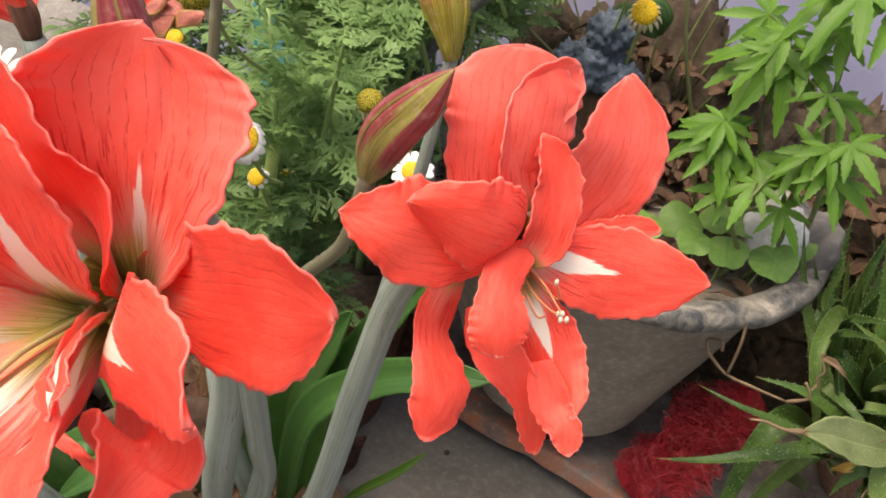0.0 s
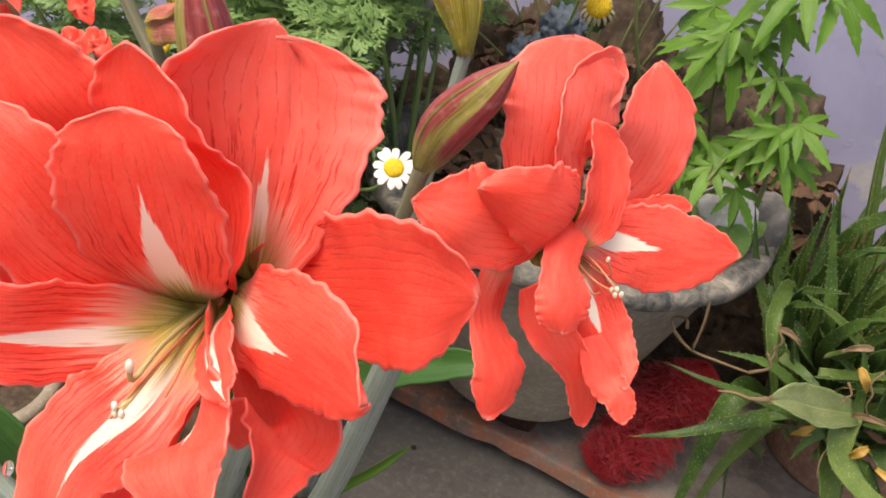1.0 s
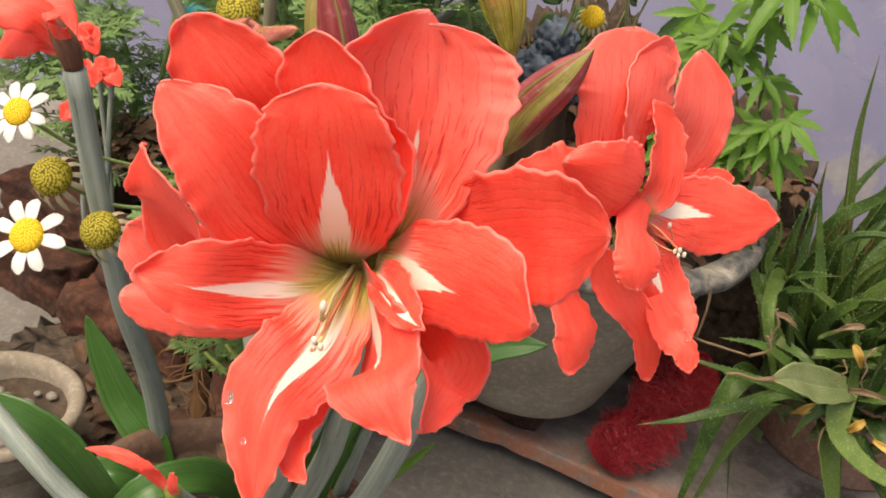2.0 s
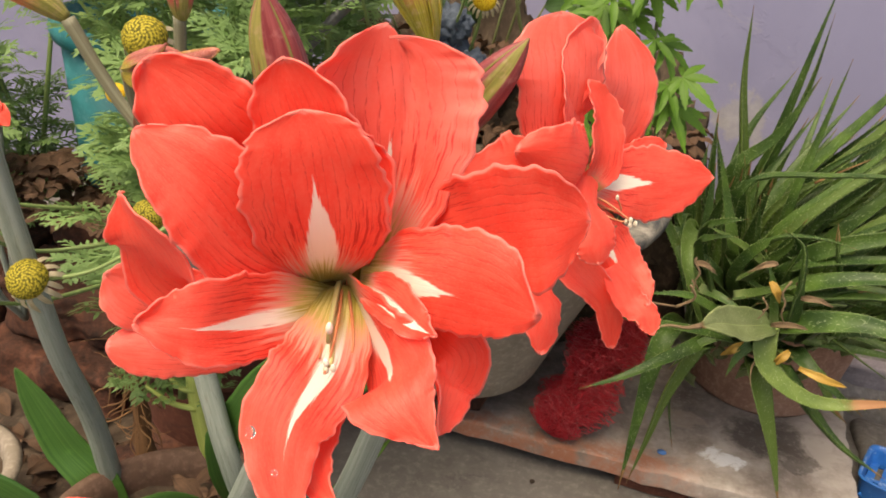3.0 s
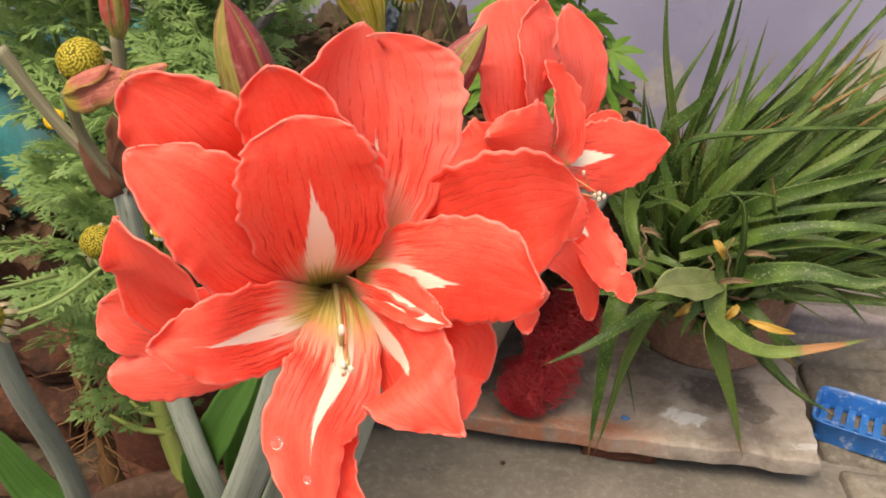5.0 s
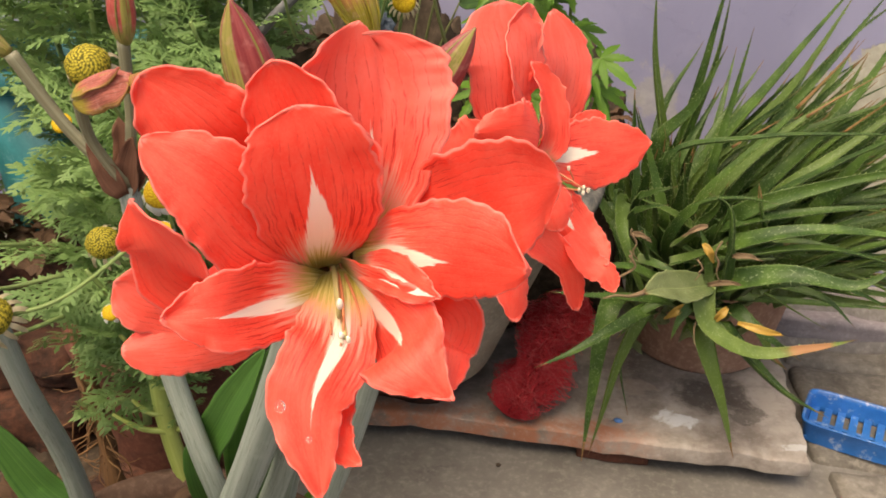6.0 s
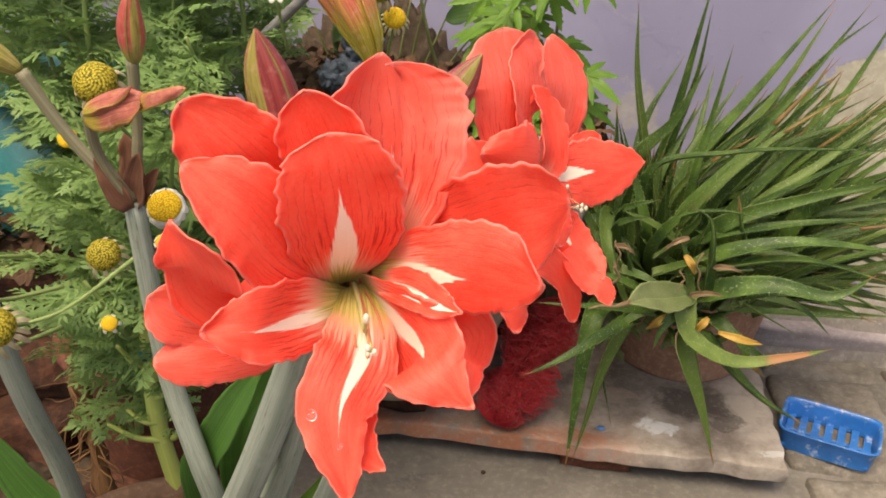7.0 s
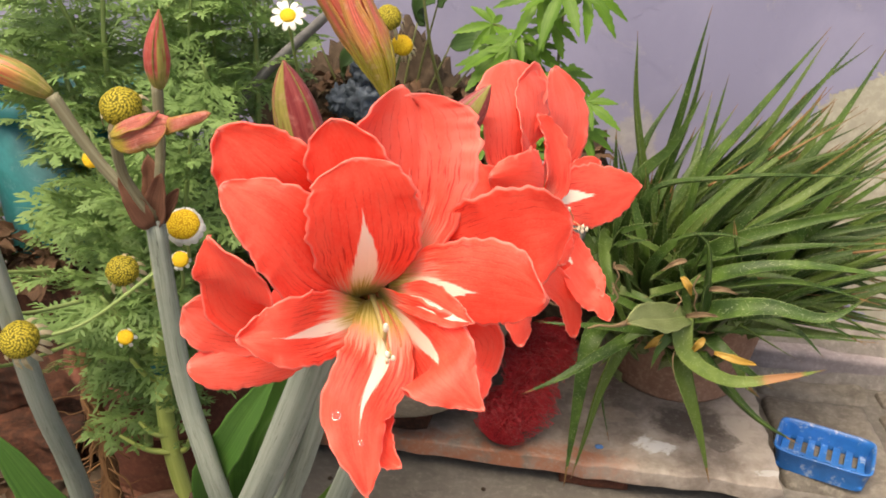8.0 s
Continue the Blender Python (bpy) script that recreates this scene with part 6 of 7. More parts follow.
daisy((-0.254, 0.70, 0.39), 0.005, 7, (-0.28, 0.74, 0.34), "small yellow daisy among feathery leaves", mat=YELLOW_HEAD, seed=16, droop=0.4)

# the thick pale stem with a tie round it
PALE_STEM = leaf_material("pale yellow-green daisy stem", (0.27, 0.34, 0.08), (0.38, 0.44, 0.13), thin=0.0, rough=0.5, veins=8.0)
thick = thing("thick_daisy_stem", (-0.25, 0.665, 0.17), "thick pale green daisy stem tied with a teal strip", "stem")
tube("stem", [(-0.25, 0.665, 0.17), (-0.262, 0.66, 0.26), (-0.262, 0.66, 0.34), (-0.262, 0.67, 0.42), (-0.266, 0.68, 0.46)], [0.0085, 0.008, 0.0075, 0.006, 0.005], PALE_STEM, thick, 24, 10)
for a, b in (((-0.26, 0.655, 0.27), (-0.285, 0.65, 0.285)), ((-0.262, 0.655, 0.30), (-0.243, 0.65, 0.315)), ((-0.26, 0.655, 0.25), (-0.30, 0.64, 0.275)), ((-0.262, 0.655, 0.33), (-0.28, 0.64, 0.36)), ((-0.25, 0.66, 0.25), (-0.235, 0.65, 0.28))):
    share("leaf", FEATHERS[int(a[2] * 1000) % 7], Matrix.Translation(Vector(b)) @ Vector(np.array(b) - np.array(a) + np.array([0, -0.005, 0.004])).to_track_quat("X", "Z").to_matrix().to_4x4() @ Matrix.Scale(0.034, 4), thick)
    share("leaf", FEATHERS[int(a[2] * 1000 + 3) % 7], Matrix.Translation(Vector((np.array(a) + np.array(b)) / 2)) @ Vector((0.1, -0.5, 0.6)).to_track_quat("X", "Z").to_matrix().to_4x4() @ Matrix.Scale(0.026, 4), thick)
    tube("side_shoot", [a, (np.array(a) + np.array(b)) / 2 + np.array([0, 0, -0.006]), b], [0.0032, 0.0026, 0.0016], PALE_STEM, thick, 10, 6)
TEAL_RIBBON = leaf_material("teal strip", (0.01, 0.12, 0.13), (0.02, 0.18, 0.18), thin=0.1)
v, f, uv = turned_data([(0.0086, 0), (0.0094, 0.002), (0.0094, 0.006), (0.0086, 0.008)], (-0.262, 0.66, 0.338), 20, 0.03, 3)
solid("tie", v, f, TEAL_RIBBON, thick, "teal plastic tie", uv)


# ---- what grows and lies in the bowl ----
PALM = leaf_material("bright green serrated leaflet", (0.07, 0.175, 0.011), (0.135, 0.275, 0.022), thin=0.3, rough=0.5, veins=14.0)
PALM_STEM = leaf_material("thin green-brown stem", (0.1, 0.12, 0.04), (0.16, 0.18, 0.07), thin=0.0)
ROUND = leaf_material("soft round green leaf", (0.12, 0.24, 0.04), (0.2, 0.34, 0.07), thin=0.3, rough=0.5, veins=10.0)
DRY_LEAF = leaf_material("dry brown leaf", (0.055, 0.03, 0.017), (0.12, 0.066, 0.036), thin=0.12, rough=0.85)


PIPE = ground_material("grey weathered stick", [(0.3, (0.09, 0.09, 0.095)), (0.55, (0.15, 0.15, 0.155)), (0.8, (0.22, 0.22, 0.225))], 9.0, 120.0, 0.001, 0.8)
ROOT = leaf_material("brown root fibre", (0.13, 0.062, 0.025), (0.24, 0.125, 0.05), thin=0.05, rough=0.85)


def leaflet_data(base, tip_at, width, up, seed):
    """A lance-shaped leaflet with saw teeth, folded along its rib."""
    n = 15
    line = spline([base, (np.array(base) + np.array(tip_at)) / 2 + np.array(up) * 0.06 * np.linalg.norm(np.array(tip_at) - np.array(base)), tip_at], n)
    verts, uv = [], []
    for i in range(n):
        s = i / (n - 1)
        t = unit(line[min(i + 1, n - 1)] - line[max(i - 1, 0)])
        u = unit(np.array(up) - t * np.array(up).dot(t))
        side = np.cross(t, u)
        w = width / 2 * math.sin(math.pi * s ** 0.85) ** 0.9 * (1.12 if i % 2 else 0.9)
        for q in (-1, -0.5, 0, 0.5, 1):
            verts.append(line[i] + side * w * q + u * abs(q) * w * 0.25 + t * abs(q) * 0.0012 * (i % 2))
            uv.append((s, (q + 1) / 2))
    return verts, grid_faces(n, 5), uv


def palmate_leaf(centre, size, face, turn, count, parent, stem_from, seed):
    rng = random.Random(seed)
    f = unit(np.array(face, dtype=float))
    a = unit(np.cross(f, [0.0, 0.0, 1.0]))
    b = np.cross(a, f)
    c = np.array(centre)
    for k in range(count):
        ang = radians(turn) + (k - (count - 1) / 2) * radians(300 / count) + rng.uniform(-0.1, 0.1)
        length = size * 0.93 * (1 - 0.12 * abs(k - (count - 1) / 2)) * rng.uniform(0.88, 1.1)
        d = -b * math.cos(ang) + a * math.sin(ang)
        end = c + d * length - f * length * 0.1 - np.array([0, 0, length * rng.uniform(0.1, 0.35)])
        v, fc, uv = leaflet_data(c, end, length * rng.uniform(0.23, 0.29), f, seed + k)
        solid("leaflet", v, fc, PALM, parent, "", uv)
    mid = (c + np.array(stem_from)) / 2 + np.array([0, 0, 0.006])
    tube("leaf_stem", [stem_from, mid, c], [0.0012, 0.001, 0.0008], PALM_STEM, parent, 8, 5)


def palmate_plant(foot, top, leaves, label, seed):
    ob = thing("palmate_plant", foot, label, "green plant", "palmate plants")
    line = [foot, (np.array(foot) * 2 + np.array(top)) / 3 + np.array([0.008, 0.01, 0]), (np.array(foot) + 2 * np.array(top)) / 3 + np.array([-0.006, 0, 0]), top]
    tube("stem", line, [0.003, 0.0026, 0.002, 0.0012], PALM_STEM, ob, 18, 7)
    pts = spline(line, 30)
    for k, (x, y, z, size, turn) in enumerate(leaves):
        near = min(pts, key=lambda p: abs(p[2] - (z - 0.015)))
        palmate_leaf((x, y, z), size, (0.12 + 0.3 * math.sin(k * 2.3 + seed), -0.62, 0.72 + 0.2 * math.cos(k * 1.7)), turn, 7 if size > 0.036 else 5, ob, near, seed * 50 + k * 9)
    return ob


palmate_plant((0.0, 1.02, 0.35), (-0.003, 0.955, 0.515), [(-0.003, 0.945, 0.518, 0.04, 10), (0.006, 0.955, 0.51, 0.05, 70), (-0.012, 0.955, 0.508, 0.052, -50), (0.0, 0.95, 0.497, 0.05, 0), (0.03, 0.965, 0.49, 0.046, -40), (-0.02, 0.97, 0.49, 0.044, 40)], "young palmate-leaved plant with bright serrated leaflets", 1)
palmate_plant((0.05, 1.01, 0.35), (0.086, 0.955, 0.525), [(0.086, 0.945, 0.528, 0.038, -10), (0.098, 0.95, 0.536, 0.042, -70), (0.075, 0.955, 0.52, 0.042, 50), (0.09, 0.95, 0.508, 0.042, -20), (0.066, 0.965, 0.5, 0.042, 30), (0.1, 0.965, 0.5, 0.04, -50)], "low palmate-leaved seedling in the bowl", 2)
palmate_plant((0.02, 1.06, 0.35), (0.02, 0.97, 0.6), [(0.021, 0.95, 0.603, 0.032, 0), (0.012, 0.97, 0.588, 0.062, 60), (0.02, 0.97, 0.58, 0.066, -10), (0.0, 0.985, 0.57, 0.062, 40), (0.035, 0.975, 0.585, 0.05, -60), (-0.01, 1.0, 0.6, 0.045, 100)], "taller palmate-leaved plant beside the wall", 3)
palmate_plant((0.03, 0.99, 0.35), (0.045, 0.93, 0.47), [(0.042, 0.945, 0.477, 0.044, 0), (0.02, 0.95, 0.46, 0.042, 40), (0.066, 0.96, 0.458, 0.04, -40), (0.055, 0.975, 0.49, 0.044, -10)], "low spreading palmate-leaved plant near the rim", 4)
palmate_plant((0.08, 1.04, 0.35), (0.066, 0.97, 0.66), [(0.063, 0.95, 0.65, 0.058, 10), (0.085, 0.96, 0.648, 0.062, -30), (0.04, 0.965, 0.64, 0.055, 40), (0.066, 0.955, 0.566, 0.036, 0), (0.075, 0.965, 0.56, 0.042, -50), (0.055, 0.98, 0.61, 0.045, 20), (0.07, 1.0, 0.69, 0.05, 0)], "palmate-leaved plant with long hanging leaflets", 5)


def round_leaf(centre, r, face, parent, stem_from, seed):
    rng = random.Random(seed)
    f = unit(np.array(face, dtype=float))
    a = unit(np.cross(f, [0.0, 0.0, 1.0]))
    b = np.cross(a, f)
    verts, uv, rings, sides = [], [], 6, 22
    for i in range(rings):
        for j in range(sides):
            w = 6.2832 * j / sides
            k = r * i / (rings - 1) * (1 + 0.06 * math.sin(2 * w + seed) + 0.03 * math.sin(7 * w)) * (1 - 0.22 * math.exp(-((w - 4.7) / 0.3) ** 2))
            verts.append(np.array(centre) + a * math.cos(w) * k + b * math.sin(w) * k + f * (0.25 * k * k / r * math.sin(2 * w + seed) - 0.15 * k * k / r))
            uv.append((i / rings, j / sides))
    solid("blade", verts, grid_faces(rings, sides, True), ROUND, parent, "", uv)
    tube("leaf_stem", [stem_from, (np.array(stem_from) + np.array(centre)) / 2 + np.array([0, 0, 0.008]), centre], [0.0014, 0.0012, 0.001], PALM_STEM, parent, 8, 5)


creeper = thing("round_leaf_plant", (0.02, 0.95, 0.355), "small plant with rounded light green leaves at the bowl's rim", "green plant")
for k, (x, y, z, r) in enumerate([(-0.018, 0.985, 0.395, 0.022), (0.008, 0.95, 0.40, 0.016), (0.036, 0.965, 0.397, 0.019), (0.074, 0.985, 0.397, 0.022), (0.06, 1.05, 0.405, 0.018), (0.005, 1.01, 0.40, 0.018), (0.03, 1.02, 0.405, 0.02), (-0.04, 0.95, 0.395, 0.017), (0.085, 1.03, 0.40, 0.016)]):
    round_leaf((x, y, z), r, (0.1 + 0.2 * math.sin(k), -0.5, 0.85), creeper, (x * 0.7 + 0.008, y * 0.8 + 0.19, 0.352), k)

# dead leaves and twigs
def litter(name, places, label, size, mat, seed, count):
    rng = random.Random(seed)
    verts, faces, uv = [], [], []
    for k in range(count):
        x, y, z, sx, sy = rng.choice(places)
        c = np.array([x + rng.uniform(-sx, sx), y + rng.uniform(-sy, sy), z + rng.uniform(0, 0.012)])
        a = rng.uniform(0, 6.28)
        d = np.array([math.cos(a), math.sin(a), rng.uniform(-0.3, 0.4)]) * size * rng.uniform(0.5, 1.2)
        v, f, u = sheet_data([c, c + d * 0.5 + np.array([0, 0, 0.2 * size]), c + d], [size * 0.1, size * 0.4, size * 0.5, size * 0.45, size * 0.3, 0.001], (rng.uniform(-0.5, 0.5), rng.uniform(-0.5, 0.5), 1), None, rng.uniform(-0.6, 0.8), size * 0.05, k, 9, 5)
        b = len(verts)
        verts += v
        faces += [tuple(i + b for i in q) for q in f]
        uv += u
    ob = solid(name, verts, faces, mat, None, "", uv)
    return tagged(ob, label, "dead leaves", kind="stuff")


litter("leaf_litter", [(BOWL[0], BOWL[1], 0.352, 0.15, 0.15)], "dry brown leaves and twigs covering the bowl's soil", 0.036, DRY_LEAF, 5, 220)
litter("leaf_litter", [(-0.19, 0.58, 0.185, 0.07, 0.06), (-0.38, 0.74, 0.012, 0.05, 0.08)], "dry brown leaves under the amaryllis stalks", 0.04, DRY_LEAF, 6, 90)

# added dark patch: lowers the brightness of the lit floor among the pots
v, f = lump_data((-0.54, 0.76, -0.004), (0.23, 0.2, 0.022), 0.2, 12, 3.0, 5, 0.3)
tagged(solid("soil_patch", v, f, SOIL), "dark soil patch added to darken the floor round the pots", "soil", kind="stuff")
litter("leaf_litter", [(-0.5, 0.7, 0.012, 0.14, 0.12)], "dry brown leaves lying round the pots", 0.038, DRY_LEAF, 26, 130)

# mound of soil and dead leaves behind the bowl, up against the wall
v, f = lump_data((-0.17, 1.27, 0.2), (0.25, 0.1, 0.29), 0.25, 5, 3.0, 6, 0.2)
v2, f2 = lump_data((0.03, 1.3, 0.18), (0.14, 0.075, 0.27), 0.25, 8, 3.0, 5, 0.2)
v, f = v + v2, f + [[i + len(v) for i in q] for q in f2]
heap = tagged(solid("soil_heap", v, f, SOIL), "dark heap of soil and leaf litter against the wall", "soil heap", kind="stuff")
litter("leaf_litter", [(-0.14, 1.19, 0.36, 0.14, 0.03), (-0.16, 1.2, 0.41, 0.14, 0.03), (-0.17, 1.22, 0.45, 0.12, 0.03), (-0.05, 1.16, 0.36, 0.07, 0.03), (0.04, 1.23, 0.37, 0.09, 0.03), (0.06, 1.24, 0.3, 0.09, 0.03)], "brown dead leaves on the soil heap", 0.034, DRY_LEAF, 15, 440)

# a dark broad-leaved weed growing from the heap
WEED = leaf_material("dark green ovate leaf", (0.03, 0.075, 0.016), (0.06, 0.13, 0.028), thin=0.25, rough=0.5, veins=12.0)
weed = thing("broad_leaved_weed", (-0.17, 1.22, 0.4), "dark green broad-leaved weed growing against the wall", "green plant")
rng = random.Random(17)
for k, (x, z, size, turn) in enumerate([(-0.08, 0.53, 0.07, 20), (-0.13, 0.55, 0.08, 70), (-0.2, 0.54, 0.085, 120), (-0.26, 0.52, 0.08, 160), (-0.3, 0.5, 0.075, 200), (-0.16, 0.5, 0.07, 100), (-0.23, 0.48, 0.07, 60), (-0.05, 0.5, 0.06, -10), (-0.33, 0.46, 0.07, 150), (-0.1, 0.58, 0.06, 50)]):
    c = np.array([x, 1.2 + 0.03 * math.sin(k * 2.1), z])
    foot_k = np.array([-0.17 + (x + 0.17) * 0.4, 1.22, 0.38])
    tube("stem", [foot_k, (foot_k + c) / 2 + np.array([0, -0.01, 0.01]), c], [0.0022, 0.0018, 0.0012], PALM_STEM, weed, 10, 5)
    d = np.array([math.cos(radians(turn)), -0.45, math.sin(radians(turn)) * 0.6]) * size
    sheet("leaf", [c, c + d * 0.5 + np.array([0, -0.004, 0.006]), c + d + np.array([0, 0, -0.012])], [size * 0.12, size * 0.5, size * 0.62, size * 0.5, size * 0.28, 0.002], (0.1, -0.7, 0.7), WEED, weed, 0.0006, cup=0.2, ruffle=0.0012, seed=k, n=18, m=9, tip=0.1)

# pale shell and stones on the bowl's soil
PALE = ground_material("chalky white shell", [(0.3, (0.5, 0.48, 0.45)), (0.55, (0.62, 0.6, 0.57)), (0.8, (0.72, 0.7, 0.68))], 8.0, 160.0, 0.001, 0.7, (0.4, 0.37, 0.33), 0.4)
BLUE_STONE = ground_material("blue-grey weathered stone", [(0.3, (0.025, 0.035, 0.05)), (0.55, (0.065, 0.085, 0.115)), (0.8, (0.16, 0.195, 0.24))], 22.0, 160.0, 0.003, 0.75, (0.03, 0.035, 0.045), 0.6)
v, f = lump_data((0.06, 1.03, 0.40), (0.03, 0.028, 0.036), 0.2, 3, 2.0, 4, 0.05)
tagged(solid("white_shell", v, f, PALE), "chalky white shell lying in the planter bowl", "shell")
v, f = lump_data((0.095, 1.06, 0.392), (0.024, 0.024, 0.036), 0.18, 6, 2.0, 4, 0.05)
tagged(solid("pale_stone", v, f, CEMENT), "upright pale beige stone by the bowl's rim", "stone")
stump = tube("wooden_stump", [(-0.15, 1.03, 0.34), (-0.15, 1.02, 0.42), (-0.145, 1.01, 0.485)], [0.034, 0.03, 0.026], DRY_LEAF, None, 16, 14, wobble=0.08)
tagged(stump, "dark rough wooden stump in the planter bowl", "stump")
orn = thing("stone_ornament", (-0.147, 1.0, 0.485), "blue-grey scaly stone ornament on a dark stump", "ornament")
rng = random.Random(8)
for k, (dx, dz, r) in enumerate([(0, 0.018, 0.03), (0.004, 0.05, 0.024), (0.03, 0.008, 0.022), (-0.028, 0.014, 0.02)]):
    v, f = lump_data((-0.147 + dx, 0.99, 0.49 + dz), (r * 0.85, r * 0.78, r * 0.85), 0.4, k + 2, 4.5, 4, 0.3)
    solid("lump", v, f, BLUE_STONE, orn)
for k, (pts, r) in enumerate([([(-0.03, 1.1, 0.34), (-0.05, 1.05, 0.45), (-0.075, 1.0, 0.56), (-0.09, 0.98, 0.66)], 0.0024), ([(-0.42, 1.0, 0.3), (-0.265, 0.9, 0.518), (-0.145, 0.86, 0.638), (-0.06, 0.83, 0.72)], 0.006)]):
    t = tube("dry_twig" if k != 1 else "grey_stick", pts, [r, r * 0.9, r * 0.8, r * 0.6][:len(pts)], PALM_STEM if k == 0 else PIPE if k == 1 else PALM_STEM, None, 18, 7, wobble=0.05)
    tagged(t, ("dark dry twig rising from the bowl" if k == 0 else "pale grey stick leaning across the bowl" if k == 1 else "thin dark green shoot beside the aloe"), "twig")
# hanging root fibres at the bowl's rim
roots = thing("root_fibres", (0.09, 0.93, 0.37), "pale dry root fibres hanging from the bowl's rim", "roots")
for pts in ([(0.085, 0.905, 0.372), (0.088, 0.9, 0.35), (0.087, 0.902, 0.318)], [(0.065, 0.9, 0.33), (0.085, 0.905, 0.315), (0.11, 0.91, 0.312), (0.14, 0.92, 0.308)], [(0.075, 0.905, 0.335), (0.072, 0.903, 0.345), (0.06, 0.903, 0.34), (0.066, 0.9, 0.33)], [(0.14, 0.92, 0.308), (0.155, 0.915, 0.325), (0.148, 0.912, 0.34)]):
    tube("fibre", pts, [0.0018, 0.0014, 0.0015, 0.0011][:len(pts)], STRAW, roots, 14, 5)


# ---- clutter on and round the slab ----
RED_NET = leaf_material("red plastic net", (0.56, 0.02, 0.034), (0.74, 0.06, 0.08), thin=0.15, rough=0.5)
PINK_THREAD = leaf_material("faded pink net thread", (0.5, 0.06, 0.07), (0.62, 0.14, 0.15), thin=0.2, rough=0.5)
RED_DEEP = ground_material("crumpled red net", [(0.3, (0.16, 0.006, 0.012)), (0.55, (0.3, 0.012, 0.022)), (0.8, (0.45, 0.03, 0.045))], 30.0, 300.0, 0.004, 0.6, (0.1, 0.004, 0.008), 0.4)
net = thing("red_net", (0.05, 0.99, 0.05), "crumpled heap of red plastic netting on the slab", "netting")
NET_FOOT, NET_TOP = np.array([0.04, 0.995, 0.086]), np.array([0.088, 1.05, 0.185])
NET_LONG = unit(NET_TOP - NET_FOOT)


def net_point(s, a, k):
    """A point on the heap: s along it, a round it, k its share of the radius."""
    u = unit(np.cross(NET_LONG, [0.0, 0.0, 1.0]))
    w = np.cross(NET_LONG, u)
    d = u * math.cos(a) + w * math.sin(a)
    c = NET_FOOT + (NET_TOP - NET_FOOT) * (s * 1.5 - 0.25)
    r = 0.027 * math.sqrt(max(0.0, 1 - (2 * s - 1) ** 4)) * (1 + 0.85 * noise.noise(Vector((s * 4.5, math.cos(a) * 1.7, math.sin(a) * 1.7))))
    r *= 1 + 0.16 * noise.noise(Vector((s * 14, math.cos(a) * 5, math.sin(a) * 5)))
    p = c + d * r * k
    p[2] = max(p[2], 0.052)
    return p, d


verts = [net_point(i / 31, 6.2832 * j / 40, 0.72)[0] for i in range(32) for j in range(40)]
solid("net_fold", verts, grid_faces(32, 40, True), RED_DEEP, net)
rng = random.Random(21)
verts, faces, uv = [], [], []
for k in range(3200):
    s, a = rng.random(), rng.uniform(0, 6.28)
    pts, ds, da = [], rng.uniform(-0.05, 0.05), rng.uniform(-0.25, 0.25)
    for j in range(5):
        p, d = net_point(min(1, max(0, s)), a, rng.uniform(0.7, 1.1) + (0.4 * math.sin(0.8 * j) if k % 3 == 0 else 0))
        pts.append(p)
        s, a = s + ds + rng.uniform(-0.03, 0.03), a + da + rng.uniform(-0.15, 0.15)
    v, f, u = tube_data(pts, [0.00036] * 5, 8, 3)
    b = len(verts)
    verts += v
    faces += [tuple(i + b for i in q) for q in f]
    uv += u
tagged(solid("net_threads", verts, faces, RED_NET, net, "", uv), kind="stuff")
verts, faces, uv = [], [], []
for k in range(330):
    s, a, pts = rng.uniform(0.1, 0.9), rng.uniform(0, 6.28), []
    ds, da = rng.uniform(-0.04, 0.04), rng.uniform(-0.4, 0.4)
    for j in range(5):
        pts.append(net_point(min(1, max(0, s)), a, rng.uniform(1.0, 1.45))[0])
        s, a = s + ds + rng.uniform(-0.03, 0.03), a + da + rng.uniform(-0.2, 0.2)
    v, f, u = tube_data(pts, [0.00035] * 5, 10, 3)
    b = len(verts)
    verts += v
    faces += [tuple(i + b for i in q) for q in f]
    uv += u
tagged(solid("loose_threads", verts, faces, PINK_THREAD, net, "faded pink loose threads", uv), kind="stuff")


def plastic(name, color, rough=0.35, scuff=0.6):
    n = Nodes(name)
    c = n.coords()
    col = n.mix(n.step(n.noise(c, 25.0, 5.0, 0.7), 0.35, 0.7), color, tuple(min(1, x * 1.35 + 0.01) for x in color))
    col = n.mix(n.math("MULTIPLY", n.step(n.noise(c, 60.0, 6.0, 0.75), 0.54, 0.66), scuff), col, (0.5, 0.55, 0.6))
    return n.finish(col, rough, n.noise(c, 180.0, 3.0), 0.1, 0.0006, 0.45)


BLUE_PLASTIC = plastic("scuffed blue plastic", (0.01, 0.115, 0.38))
TEAL_PLASTIC = plastic("faded teal plastic", (0.008, 0.115, 0.13), 0.5, 0.08)


